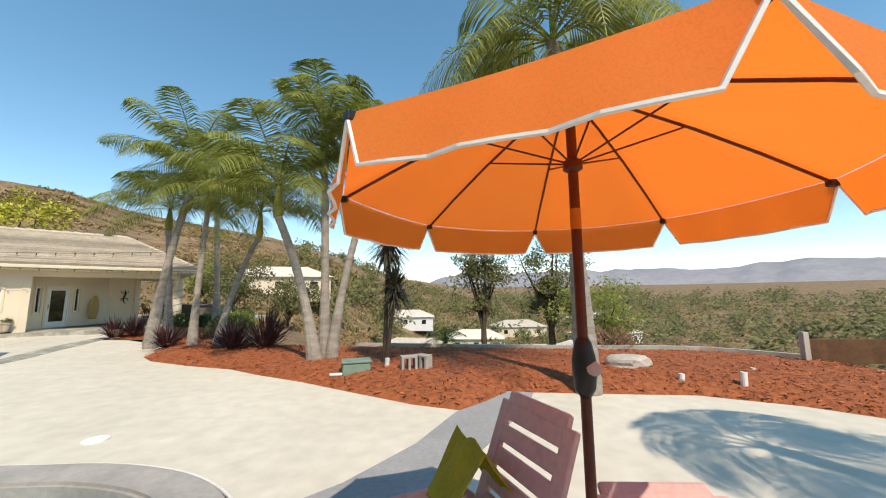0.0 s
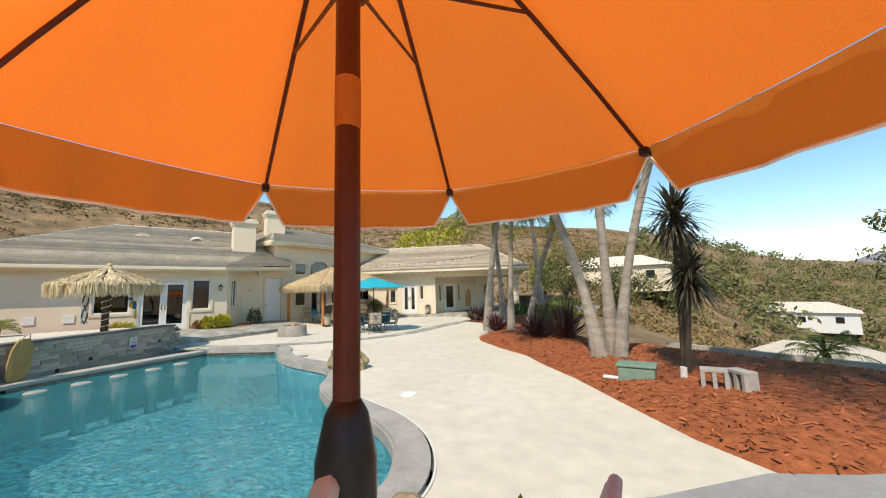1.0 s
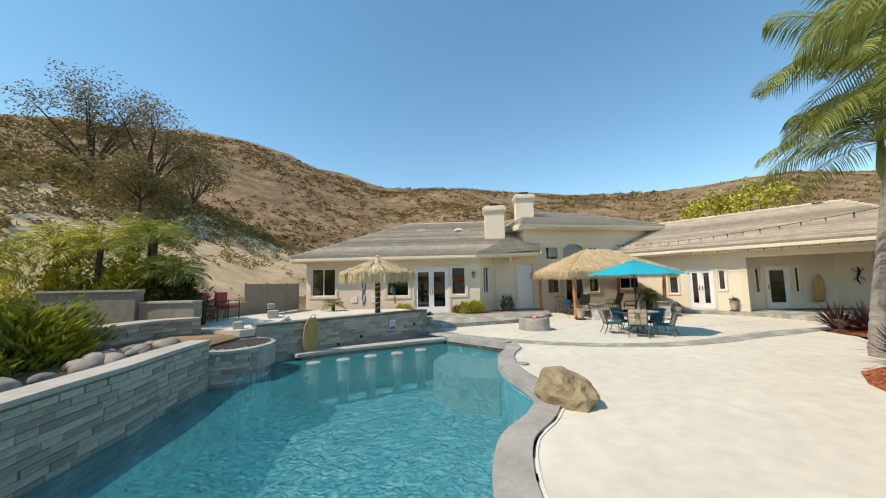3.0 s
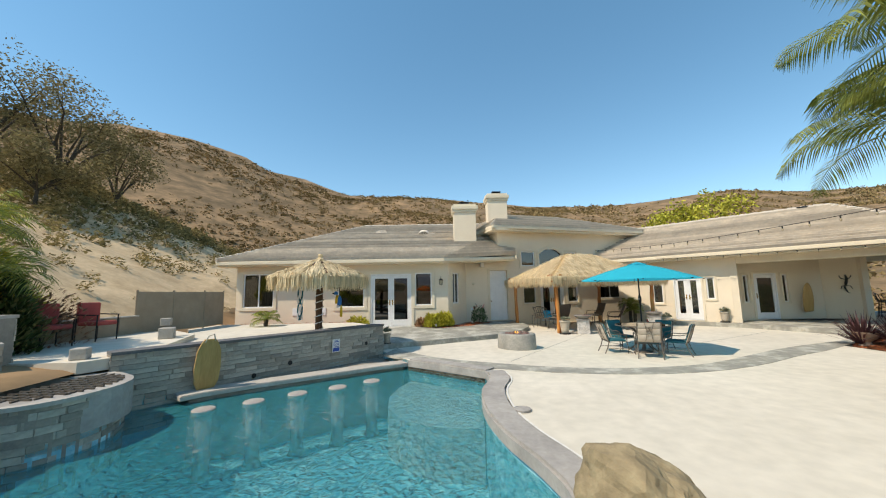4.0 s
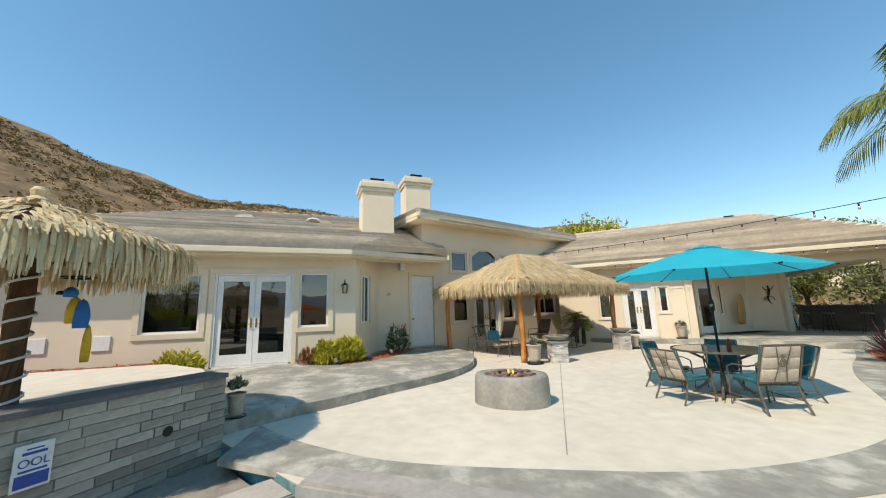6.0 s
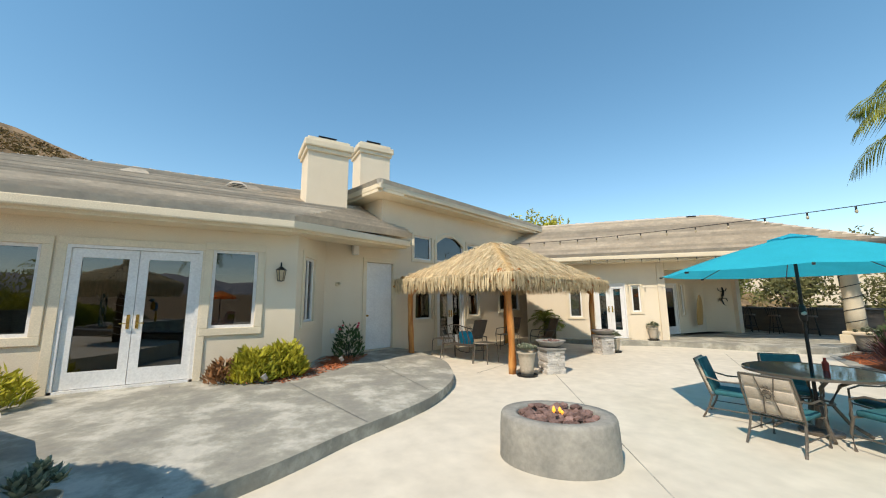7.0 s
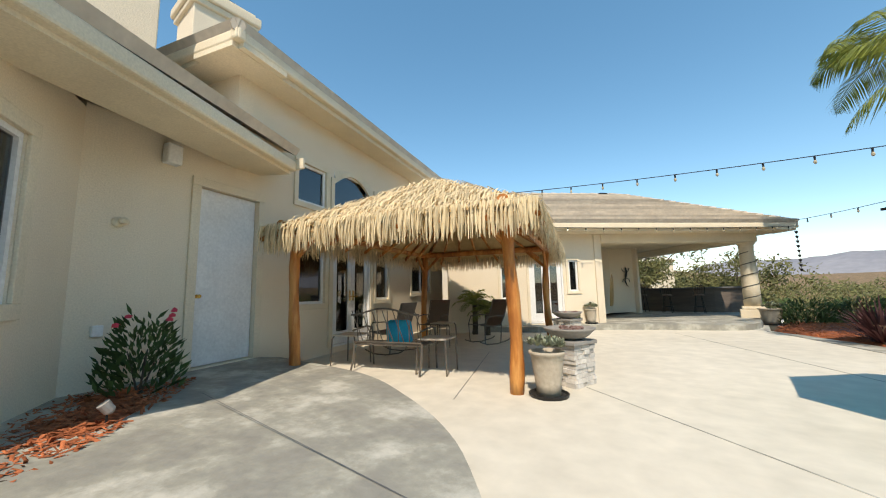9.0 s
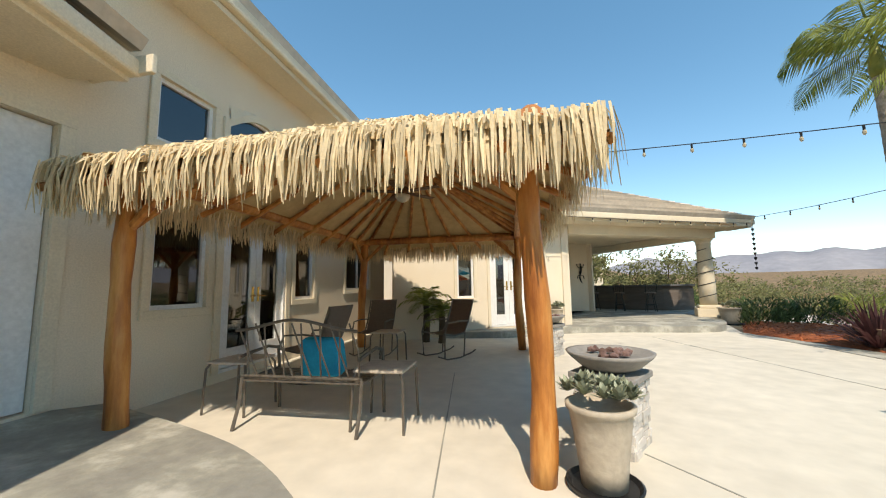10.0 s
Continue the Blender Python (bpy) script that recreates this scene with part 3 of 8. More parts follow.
cop = pool_right[1:] + spline(POOL_NEAR, 4)[1:]
strip("coping", offset(cop, -0.05), offset(cop, 0.36), -0.14, 0.03, M_COPING, "grey bullnose concrete coping round the pool edge", "coping", 0.03)
strip("joint_line", offset(cop, 0.362), offset(cop, 0.385), -0.02, 0.012, M_WHITE_LINE, "white joint along the coping", "joint")
head = [POOL_R[0], (-12.3, 3.62), (-11.55, 4.5)]
strip("coping", offset(head, -0.04), offset(head, 0.34), -0.14, 0.034, M_COPING, "straight grey coping at the shallow end", "coping", 0.03)
BAND_IN = [(-15.0, 2.2), (-14.3, 2.6), (-13.75, 3.0), (-13.05, 3.7), (-12.35, 4.9), (-11.8, 6.1), (-11.58, 7.5), (-11.7, 8.85), (-12.1, 9.9), (-12.75, 11.1), (-13.45, 12.4), (-14.1, 13.9), (-14.6, 15.3), (-15.3, 17.0)]
BAND_OUT = [(-13.9, 1.95), (-13.35, 2.55), (-12.75, 3.2), (-12.2, 4.0), (-11.7, 4.95), (-11.28, 5.95), (-11.03, 7.2), (-11.03, 8.3), (-11.25, 9.35), (-11.75, 10.6), (-12.5, 12.0), (-13.15, 13.4), (-13.85, 14.7), (-14.7, 16.3)]
strip("stamped_band", spline(BAND_IN, 5), spline(BAND_OUT, 5), -0.05, 0.01, M_STAMP, "curved band of grey stamped concrete across the deck", "paving")
bm = bmesh.new()
prism(bm, [(-1.25, 3.5), (-0.75, 4.0), (-0.2, 4.85), (0.25, 5.95), (0.75, 6.5), (1.1, 7.05), (1.55, 6.95), (1.2, 6.0), (0.55, 4.75), (0.1, 4.0), (-0.1, 3.2), (-0.3, 1.5), (-0.2, -3.5), (-1.8, -1.4), (-1.35, 0.3), (-1.5, 1.5), (-1.15, 2.9)], -0.05, 0.012)
tagged(part("slab_path", bm, M_SLAB), "smooth grey concrete path by the loungers", "paving", kind="structure")

# ---- pool ----
bm = bmesh.new()
n = len(pool_loop)
top = [bm.verts.new((x, y, -0.01)) for x, y in pool_loop]
bot = [bm.verts.new((x, y, -1.55)) for x, y in pool_loop]
for i in range(n):
    bm.faces.new((top[i], top[(i + 1) % n], bot[(i + 1) % n], bot[i]))
prism(bm, [(-16, -4), (1.2, -4), (1.2, 7), (-16, 7)], -1.7, -1.3)
tagged(part("pool_basin", bm, M_PLASTER), "blue plaster pool basin with mottled caustic light in its colour", "pool", kind="structure")
bm = bmesh.new()
vs = [bm.verts.new((x, y, WATER_Z)) for x, y in pool_loop]
bmesh.ops.triangle_fill(bm, edges=[bm.edges.new((vs[i], vs[(i + 1) % n])) for i in range(n)], use_beauty=True)
bmesh.ops.recalc_face_normals(bm, faces=bm.faces)
for f in bm.faces:
    if f.normal.z < 0:
        f.normal_flip()
tagged(part("pool_water", bm, M_WATER), "clear rippled blue pool water", "water", kind="structure")
bm = bmesh.new()
prism(bm, [(-12.95, 2.8), (-11.6, 4.45), (-11.0, 4.45), (-10.2, 4.25), (-9.75, 4.2), (-9.8, 3.7), (-9.95, 3.25), (-10.35, 2.8), (-10.9, 2.52), (-11.6, 2.45), (-12.3, 2.55)], -1.5, -0.48)
tagged(part("tanning_ledge", bm, mat("pale_plaster", (0.52, 0.60, 0.58), (0.42, 0.51, 0.50), scale=5, fine=22, rough=0.7, bump=0.2)), "shallow plaster ledge under the water", "ledge", kind="structure")

# waterline mosaic along the shallow end
mosaic = thing("tile_band", "dark mosaic tile band along the waterline", "tiles", kind="structure")
tile_me = bpy.data.meshes.new("tile")
bm = bmesh.new()
box(bm, -0.024, 0.024, -0.006, 0.006, -0.024, 0.024, 0.004)
bm.to_mesh(tile_me)
bm.free()
tile_me.materials.append(M_TILE)
a, b = Vector((*POOL_R[0], 0)), Vector((*POOL_R[1], 0))
dirv = (b - a).normalized()
for i in range(int((b - a).length / 0.052)):
    for k in range(2):
        o = new("tile", tile_me)
        o.parent = mosaic
        p = a + dirv * (0.03 + i * 0.052) + Vector((dirv.y, -dirv.x, 0)) * 0.05
        o.matrix_basis = Matrix.Translation((p.x, p.y, -0.065 - k * 0.052 - 0.1)) @ Matrix.Rotation(math.atan2(dirv.y, dirv.x), 4, 'Z')

# stools under the water, before the swim-up counter
bm = bmesh.new()
lathe(bm, [(0.16, -1.1), (0.12, -1.0), (0.12, -0.1), (0.165, -0.08), (0.18, -0.06), (0.18, -0.015), (0.165, 0.0)], 22)
stool = tagged(part("pool_stool", bm, M_COPING, smooth=False), "round grey concrete stool standing in the pool", "stool", group="stools at the pool bar")
spots = [(-10.15, -0.45), (-10.55, 0.18), (-11.01, 0.78), (-11.41, 1.43), (-11.88, 2.03)]
stool.matrix_basis = pose(*spots[0], -0.2)
for s in spots[1:]:
    copy_thing(stool, pose(*s, -0.2))

# ---- raised pool wall, spa, bar wall ----
def stone_wall(name, line, z0, z1, thick, label, cap=M_CAP, cap_h=0.05, cap_over=0.04, course=0.088, run=0.40, seed=1, cap_z=None):
    """A wall of ledger stone on the left of its way back; each stone is a piece of its own."""
    rnd = random.Random(seed)
    w = thing(name, label, "wall", kind="structure")
    back = offset(line, -thick)
    bm = bmesh.new()
    rows = []
    for (ax, ay), (bx, by) in zip(line, back):
        rows.append([bm.verts.new((ax, ay, z0)), bm.verts.new((ax, ay, z1)), bm.verts.new((bx, by, z1)), bm.verts.new((bx, by, z0))])
    for p, q in zip(rows, rows[1:]):
        for k in range(4):
            bm.faces.new((p[k], p[(k + 1) % 4], q[(k + 1) % 4], q[k]))
    bm.faces.new(rows[0][::-1])
    bm.faces.new(rows[-1])
    bmesh.ops.recalc_face_normals(bm, faces=bm.faces)
    part("core", bm, M_STONE_RAW, w)
    fa, fb = offset(line, cap_over), offset(line, -thick - cap_over)
    bm = bmesh.new()
    rows = []
    for (ax, ay), (bx, by) in zip(fa, fb):
        rows.append([bm.verts.new((ax, ay, z1)), bm.verts.new((ax, ay, z1 + cap_h)), bm.verts.new((bx, by, z1 + cap_h)), bm.verts.new((bx, by, z1))])
    for p, q in zip(rows, rows[1:]):
        for k in range(4):
            bm.faces.new((p[k], p[(k + 1) % 4], q[(k + 1) % 4], q[k]))
    bm.faces.new(rows[0][::-1])
    bm.faces.new(rows[-1])
    bmesh.ops.recalc_face_normals(bm, faces=bm.faces)
    part("cap", bm, cap, w, "flat stone cap")
    # stones
    d = [0.0]
    for p, q in zip(line, line[1:]):
        d.append(d[-1] + math.hypot(q[0] - p[0], q[1] - p[1]))
    total = d[-1]

    def at(s):
        s = min(max(s, 0), total - 1e-4)
        k = max(i for i in range(len(d)) if d[i] <= s)
        k = min(k, len(line) - 2)
        f = (s - d[k]) / max(d[k + 1] - d[k], 1e-6)
        p, q = line[k], line[k + 1]
        return p[0] + (q[0] - p[0]) * f, p[1] + (q[1] - p[1]) * f
    meshes = {}
    z = z0
    while z < z1 - 0.03:
        h = min(course, z1 - z)
        s = -rnd.random() * run
        while s < total:
            L = run * rnd.choice((0.6, 0.8, 1.0, 1.3))
            a, b = max(s, 0), min(s + L, total)
            s += L
            if b - a < 0.06:
                continue
            key = (round((b - a) / 0.06), round(h, 3))
            if key not in meshes:
                me = bpy.data.meshes.new("stone")
                bm = bmesh.new()
                hw, hh = key[0] * 0.03 - 0.003, h / 2 - 0.002
                box(bm, -hw, hw, -0.015, 0.012, -hh, hh)
                for v in bm.verts:
                    if v.co.y > 0.01:
                        v.co.x *= 0.99
                        v.co.z *= 0.96
                bm.to_mesh(me)
                bm.free()
                me.materials.append(M_STONE)
                meshes[key] = me
            (x0, y0), (x1, y1) = at(a), at(b)
            o = new("stone", meshes[key])
            o.parent = w
            ang = math.atan2(y1 - y0, x1 - x0)
            out = rnd.uniform(-0.006, 0.014)
            o.matrix_basis = Matrix.Translation(((x0 + x1) / 2 - math.sin(ang) * out, (y0 + y1) / 2 + math.cos(ang) * out, z + h / 2)) @ Matrix.Rotation(ang, 4, 'Z')
        z += h
    return w


wall_line = spline(list(reversed(WALL_LINE)), 4)
spa_line = spline(list(reversed(SPA_ARC)), 4)
bar_line = spline(list(reversed(BAR_LINE)), 3)

# ---- house ----
GZ0 = 0.0
FX = -19.6                      # face of the left wing
VB = Vector((-0.285, 0.958))    # way of the long back wall
W0 = Vector((-21.72, 6.0))
CORNER_A, CORNER_B = (FX, 3.89), (-21.36, 4.8)
CORNER_C = tuple(W0 + VB * 9.2)
nWall, dWall = Vector((0.686, -0.727)), -24.9
uW = Vector((0.727, 0.686))


def wing(s, d):
    p = uW * s + nWall * d
    return (p.x, p.y)


CORNER_D = wing(-2.7, dWall)
# the left wing's front: from +y to -y would turn its face away, so it runs from -y to +y
wl_y0 = -5.35
fd_s = (0.5 - wl_y0, 2.28 - wl_y0)
w1 = (-5.05 - wl_y0, -3.72 - wl_y0, 1.15, 2.62)
w2 = (-0.95 - wl_y0, 0.22 - wl_y0, 1.1, 2.5)
w3 = (2.44 - wl_y0, 3.17 - wl_y0, 1.13, 2.55)
wall_left, m_left = wall("wall_left_wing", (FX, wl_y0), CORNER_A, -0.1, 3.05, 0.25, [(*fd_s, 0.24, 2.52), w1, w2, w3])
window(m_left, *w1, lights=2, blind=False)
window(m_left, *w2, lights=1)
window(m_left, *w3, lights=1)
french_doors("door_1", m_left, fd_s[0], fd_s[1], 0.24, 2.52)
bayL = math.hypot(CORNER_B[0] - CORNER_A[0], CORNER_B[1] - CORNER_A[1])
w4 = (0.42, 1.1, 1.16, 2.56)
wall_bay, m_bay = wall("wall_bay", CORNER_A, CORNER_B, -0.1, 3.25, 0.25, [w4])
window(m_bay, *w4, lights=2)
vs = lambda y: (y - CORNER_B[1]) / VB.y      # distance along the back wall from its start, by y
wd = (vs(6.02), vs(6.93), 0.25, 2.72)
up1, up2, up3, up4 = (vs(7.75), vs(8.5), 2.95, 3.72), (vs(8.75), vs(10.1), 2.95, 3.9), (vs(10.35), vs(10.95), 2.95, 3.72), (vs(12.3), vs(13.7), 3.1, 3.85)
lo1, lo2, lo3, lo4 = (vs(7.8), vs(8.5), 1.02, 2.4), (vs(8.75), vs(10.1), 0.12, 2.45), (vs(10.35), vs(10.95), 1.05, 2.4), (vs(12.3), vs(13.7), 1.2, 2.3)
wall_back, m_back = wall("wall_back", CORNER_B, CORNER_C, -0.1, 5.0, 0.25, [wd, up1, up2, up3, up4, lo1, lo2, lo3, lo4, (0.0, 1.78, 3.3, 5.0)])
for o in (up1, up3, lo1, lo3):
    window(m_back, *o, lights=1, trim=0.1)
window(m_back, *up2, lights=1, trim=0.1, arch=0.32)
window(m_back, *up4, lights=1, trim=0.1, blind=True)
window(m_back, *lo4, lights=2, trim=0.1, blind=True)
french_doors("door_2", m_back, lo2[0], lo2[1], 0.12, 2.45)
# plain white service door
d3 = thing("door_3", "plain white flush door in a beige stucco surround", "door", m_back, kind="structure")
bm = bmesh.new()
for a, b, c, e in ((wd[0] - 0.12, wd[1] + 0.12, wd[3], wd[3] + 0.12), (wd[0] - 0.12, wd[0], wd[2], wd[3]), (wd[1], wd[1] + 0.12, wd[2], wd[3])):
    box(bm, a, b, 0, 0.035, c, e, 0.006)
part("door_surround", bm, M_TRIM, d3)
bm = bmesh.new()
box(bm, wd[0] + 0.01, wd[1] - 0.01, -0.1, -0.05, wd[2] + 0.015, wd[3] - 0.01, 0.004)
lf = part("door_leaf", bm, M_WHITE, d3)
bm = bmesh.new()
lathe(bm, [(0.026, 0), (0.026, 0.01), (0.012, 0.015), (0.012, 0.04), (0.028, 0.05), (0.026, 0.07)], 12, pose(wd[0] + 0.07, -0.05, 1.2, -90))
part("knob", bm, M_BRASS, lf)
# the right wing, at 45 degrees
ws0 = -7.6
w5 = (-6.0 - ws0, -5.55 - ws0, 0.95, 2.15)
fd3 = (-5.1 - ws0, -4.02 - ws0, 0.2, 2.2)
w6 = (-3.83 - ws0, -3.53 - ws0, 1.15, 2.12)
wall_right, m_right = wall("wall_right_wing", wing(ws0, dWall), CORNER_D, -0.1, 2.95, 0.25, [w5, fd3, w6])
window(m_right, *w5, lights=1, trim=0.08)
window(m_right, *w6, lights=1, trim=0.08)
french_doors("door_4", m_right, fd3[0], fd3[1], 0.2, 2.2, trim=0.08)
P_END, Q_END, R_END = (-20.05, 17.0), (-19.85, 20.7), (-18.9, 21.75)
wall("wall_patio_return", CORNER_D, P_END, -0.1, 2.9, 0.25, [])
pd = (0.75, 1.75, 0.2, 2.25)
sideL = math.hypot(Q_END[0] - P_END[0], Q_END[1] - P_END[1])
wall_patio, m_patio = wall("wall_patio_side", P_END, Q_END, -0.1, 2.9, 0.25, [pd, (0.28, 0.5, 0.95, 2.2), (2.0, 2.22, 0.95, 2.2)])
for o in ((0.28, 0.5, 0.95, 2.2), (2.0, 2.22, 0.95, 2.2)):
    window(m_patio, *o, lights=1, trim=0.07, label="narrow white-framed sidelight beside the patio door")
french_doors("door_5", m_patio, *pd[:2], 0.2, 2.25, label="white framed glass door under the covered patio", trim=0.1, leaves=1)
wall("wall_patio_corner", Q_END, R_END, -0.1, 2.9, 0.25, [])
# plain walls that close the house behind
wall("wall_left_end", (-34, wl_y0), (FX - 0.252, wl_y0), -0.1, 3.05, 0.25, [])
wall("wall_rear", (-34, 24), (-34, wl_y0 - 0.1), -0.1, 3.05, 0.25, [])
wall("wall_rear_right", R_END, (-34, 24), -0.1, 2.9, 0.25, [])
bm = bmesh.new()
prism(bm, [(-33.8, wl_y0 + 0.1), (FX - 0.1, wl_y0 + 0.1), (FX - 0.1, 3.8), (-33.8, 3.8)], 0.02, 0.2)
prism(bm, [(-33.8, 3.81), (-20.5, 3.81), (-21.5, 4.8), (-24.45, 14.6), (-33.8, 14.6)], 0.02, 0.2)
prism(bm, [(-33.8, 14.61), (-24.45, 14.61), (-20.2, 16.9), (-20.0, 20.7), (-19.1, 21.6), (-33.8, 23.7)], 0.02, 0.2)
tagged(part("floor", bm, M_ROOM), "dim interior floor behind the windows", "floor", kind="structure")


# roofs: tile courses laid as stepped boards on each slope
def slope(parent, a, b, c, d=None, course=0.33, lift=0.055, name="tile_course"):
    """Tiles a roof slope: a-b its eave, c (and d) its ridge end points above b and a; each course is a piece."""
    a, b, c = Vector(a), Vector(b), Vector(c)
    d = Vector(d) if d is not None else c.copy()
    nrm = (b - a).cross(d - a)
    if nrm.length < 1e-6:
        nrm = (b - a).cross(c - a)
    nrm.normalize()
    if nrm.z < 0:
        nrm = -nrm
    L = max((d - a).length, (c - b).length)
    n = max(2, int(L / course))
    for i in range(n):
        t0, t1 = i / n, min((i + 1.06) / n, 1.0)
        p, q, r, s = a.lerp(d, t0), b.lerp(c, t0), b.lerp(c, t1), a.lerp(d, t1)
        up0, up1 = nrm * lift * 2.0, nrm * lift * 0.15
        vv = [p - nrm * 0.02, q - nrm * 0.02, r - nrm * 0.02, s - nrm * 0.02, p + up0, q + up0, r + up1, s + up1]
        if (r - s).length < 0.02:
            vv[2] = vv[2] + (q - p).normalized() * 0.01
            vv[6] = vv[6] + (q - p).normalized() * 0.01
        ff = [(0, 1, 5, 4), (1, 2, 6, 5), (2, 3, 7, 6), (3, 0, 4, 7), (4, 5, 6, 7), (3, 2, 1, 0)]
        raw(name, [tuple(v) for v in vv], ff, M_ROOF, parent)


def ridge_caps(parent, a, b, r=0.09):
    a, b = Vector(a), Vector(b)
    n = max(2, int((b - a).length / 0.42))
    bm = bmesh.new()
    for i in range(n):
        p, q = a.lerp(b, i / n), a.lerp(b, min(1, (i + 1.08) / n))
        tube(bm, p + Vector((0, 0, 0.02)), q + Vector((0, 0, 0.0)), r * 1.08, r * 0.92, 8)
    part("ridge_tiles", bm, M_ROOF, parent)


def eave(parent, a, b, depth, z_soffit, z_top, rise=0.0):
    """Gutter-faced fascia and flat soffit from a to b; depth to the wall behind; rise is gained along the way."""
    m = frame_on(a, (b[0] - a[0], b[1] - a[1]))
    L = math.hypot(b[0] - a[0], b[1] - a[1])
    lean = Matrix.Identity(4)
    lean[2][0] = rise / L
    m = m @ lean
    bm = bmesh.new()
    box(bm, -0.02, L + 0.02, -0.14, 0.0, z_top - 0.15, z_top + 0.02, 0.03, m)
    part("gutter", bm, M_TRIM, parent, "cream painted gutter")
    bm = bmesh.new()
    box(bm, 0, L, -depth, -0.10, z_soffit, z_soffit + 0.08, 0, m)
    part("soffit", bm, M_TRIM, parent, "stucco soffit")


roof_l = thing("roof_left_wing", "low hip roof of weathered grey-brown flat tiles", "roof", kind="structure")
EA, EB, ET = (-19.02, -5.95, 3.18), (-19.02, 3.72, 3.12), (-21.5, 7.3, 3.5)
R1, R2 = (-26.8, -1.25, 6.02), (-26.8, 8.5, 6.0)
slope(roof_l, EA, EB, R2, R1)
slope(roof_l, EB, ET, R2)
slope(roof_l, (-34.6, -5.95, 3.16), EA, R1)
slope(roof_l, (-34.6, 8, 3.16), (-34.6, -5.95, 3.16), R1, R2)
mR = frame_on((ET[0], ET[1]), (-VB.y, VB.x))
bm = bmesh.new()
box(bm, -0.16, 0.75, -0.03, 0.02, 3.24, 3.42, 0.01, mR)
part("rake_board", bm, M_TRIM, roof_l, "cream painted rake board")
ridge_caps(roof_l, EA, R1)
ridge_caps(roof_l, R1, R2)
eave(roof_l, EA, EB, 0.62, 2.92, 3.12)
eave(roof_l, EB, (ET[0], ET[1]), 0.75, 2.93, 3.125, 0.24)

roof_t = thing("roof_tall", "hip roof of grey-brown tiles over the tall block", "roof", kind="structure")
ez = 4.95
t0 = Vector(CORNER_B) + VB * 1.8
oV = Vector((VB.y, -VB.x))
T1, T2 = t0 + oV * 0.6 - VB * 0.55, Vector(CORNER_C) + oV * 0.6 + VB * 0.2
T3, T4 = T2 - oV * 9.5, T1 - oV * 9.5
apx = (T1 + T3) / 2
slope(roof_t, (*T1, ez), (*T2, ez), (*(apx + VB * 2.0), ez + 1.6), (*(apx - VB * 2.0), ez + 1.6))
slope(roof_t, (*T4, ez), (*T1, ez), (*(apx - VB * 2.0), ez + 1.6))
slope(roof_t, (*T2, ez), (*T3, ez), (*(apx + VB * 2.0), ez + 1.6))
slope(roof_t, (*T3, ez), (*T4, ez), (*(apx - VB * 2.0), ez + 1.6), (*(apx + VB * 2.0), ez + 1.6))
ridge_caps(roof_t, (*T1, ez), (*(apx - VB * 2.0), ez + 1.6))
ridge_caps(roof_t, (*T2, ez), (*(apx + VB * 2.0), ez + 1.6))
eave(roof_t, T1, T2, 0.9, ez - 0.26, ez - 0.02)
eave(roof_t, T4, T1, 0.9, ez - 0.252, ez - 0.024)
wall("wall_tall_side", tuple(t0 - oV * 9), tuple(t0), 3.0, ez - 0.2, 0.25, [])

roof_r = thing("roof_right_wing", "long hip roof of weathered flat tiles with cream gutters", "roof", kind="structure")
rz = 3.18
A1, A2 = Vector(wing(-8.6, -24.2)), Vector(wing(3.55, -24.2))
B1, B2 = Vector(wing(-8.6, -32.6)), Vector(wing(3.55, -32.6))
K1, K2 = Vector(wing(-11.0, -28.4)), Vector(wing(0.3, -28.4))
kz = 5.2
slope(roof_r, (*A1, rz), (*A2, rz), (*K2, kz), (*K1, kz))
slope(roof_r, (*A2, rz), (*B2, rz), (*K2, kz))
slope(roof_r, (*B2, rz), (*B1, rz), (*K1, kz), (*K2, kz))
ridge_caps(roof_r, (*A2, rz), (*K2, kz))
ridge_caps(roof_r, (*K1, kz), (*K2, kz))
eave(roof_r, A1, A2, 0.8, rz - 0.24, rz - 0.02)
eave(roof_r, A2, B2, 0.8, rz - 0.232, rz - 0.024)
bm = bmesh.new()
for s0, s1, d0, d1 in ((-2.7, 2.75, -25.25, -24.85), (2.35, 2.75, -35.5, -25.25)):
    m = frame_on(wing(s0, d1), uW)
    box(bm, 0, s1 - s0, -(d1 - d0), 0, 2.66, 2.97, 0.02, m)
tagged(part("beam", bm, M_TRIM), "long stucco beam over the covered patio opening", "beam", kind="structure")
bm = bmesh.new()
prism(bm, [wing(-2.6, -25.2), wing(2.4, -25.2), wing(2.4, -35.4), wing(-0.5, -35.4)], 2.9, 2.98)
tagged(part("ceiling", bm, M_TRIM), "stucco ceiling of the covered patio", "ceiling", kind="structure")


def column(x, y, z0, z1):
    c = thing("column", "round stucco column on a square base, wound with string lights", "column", pose(x, y, 0), group="patio columns", kind="structure")
    bm = bmesh.new()
    box(bm, -0.36, 0.36, -0.36, 0.36, z0, z0 + 0.42, 0.02)
    box(bm, -0.3, 0.3, -0.3, 0.3, z0 + 0.42, z0 + 0.52, 0.03)
    part("plinth", bm, M_TRIM, c)
    bm = bmesh.new()
    lathe(bm, [(0.24, z0 + 0.5), (0.235, z0 + 1.2), (0.2, z1 - 0.22), (0.22, z1 - 0.2), (0.22, z1 - 0.16), (0.2, z1 - 0.14), (0.27, z1 - 0.05), (0.27, z1)], 24)
    part("shaft", bm, M_TRIM, c, smooth=True)
    bm = bmesh.new()
    pts = [(0.245 * math.cos(t * 0.5), 0.245 * math.sin(t * 0.5), z0 + 0.55 + (z1 - z0 - 0.9) * t / 60) for t in range(61)]
    sweep(bm, pts, 0.012, 5)
    part("light_string", bm, M_DARK, c)
    return c


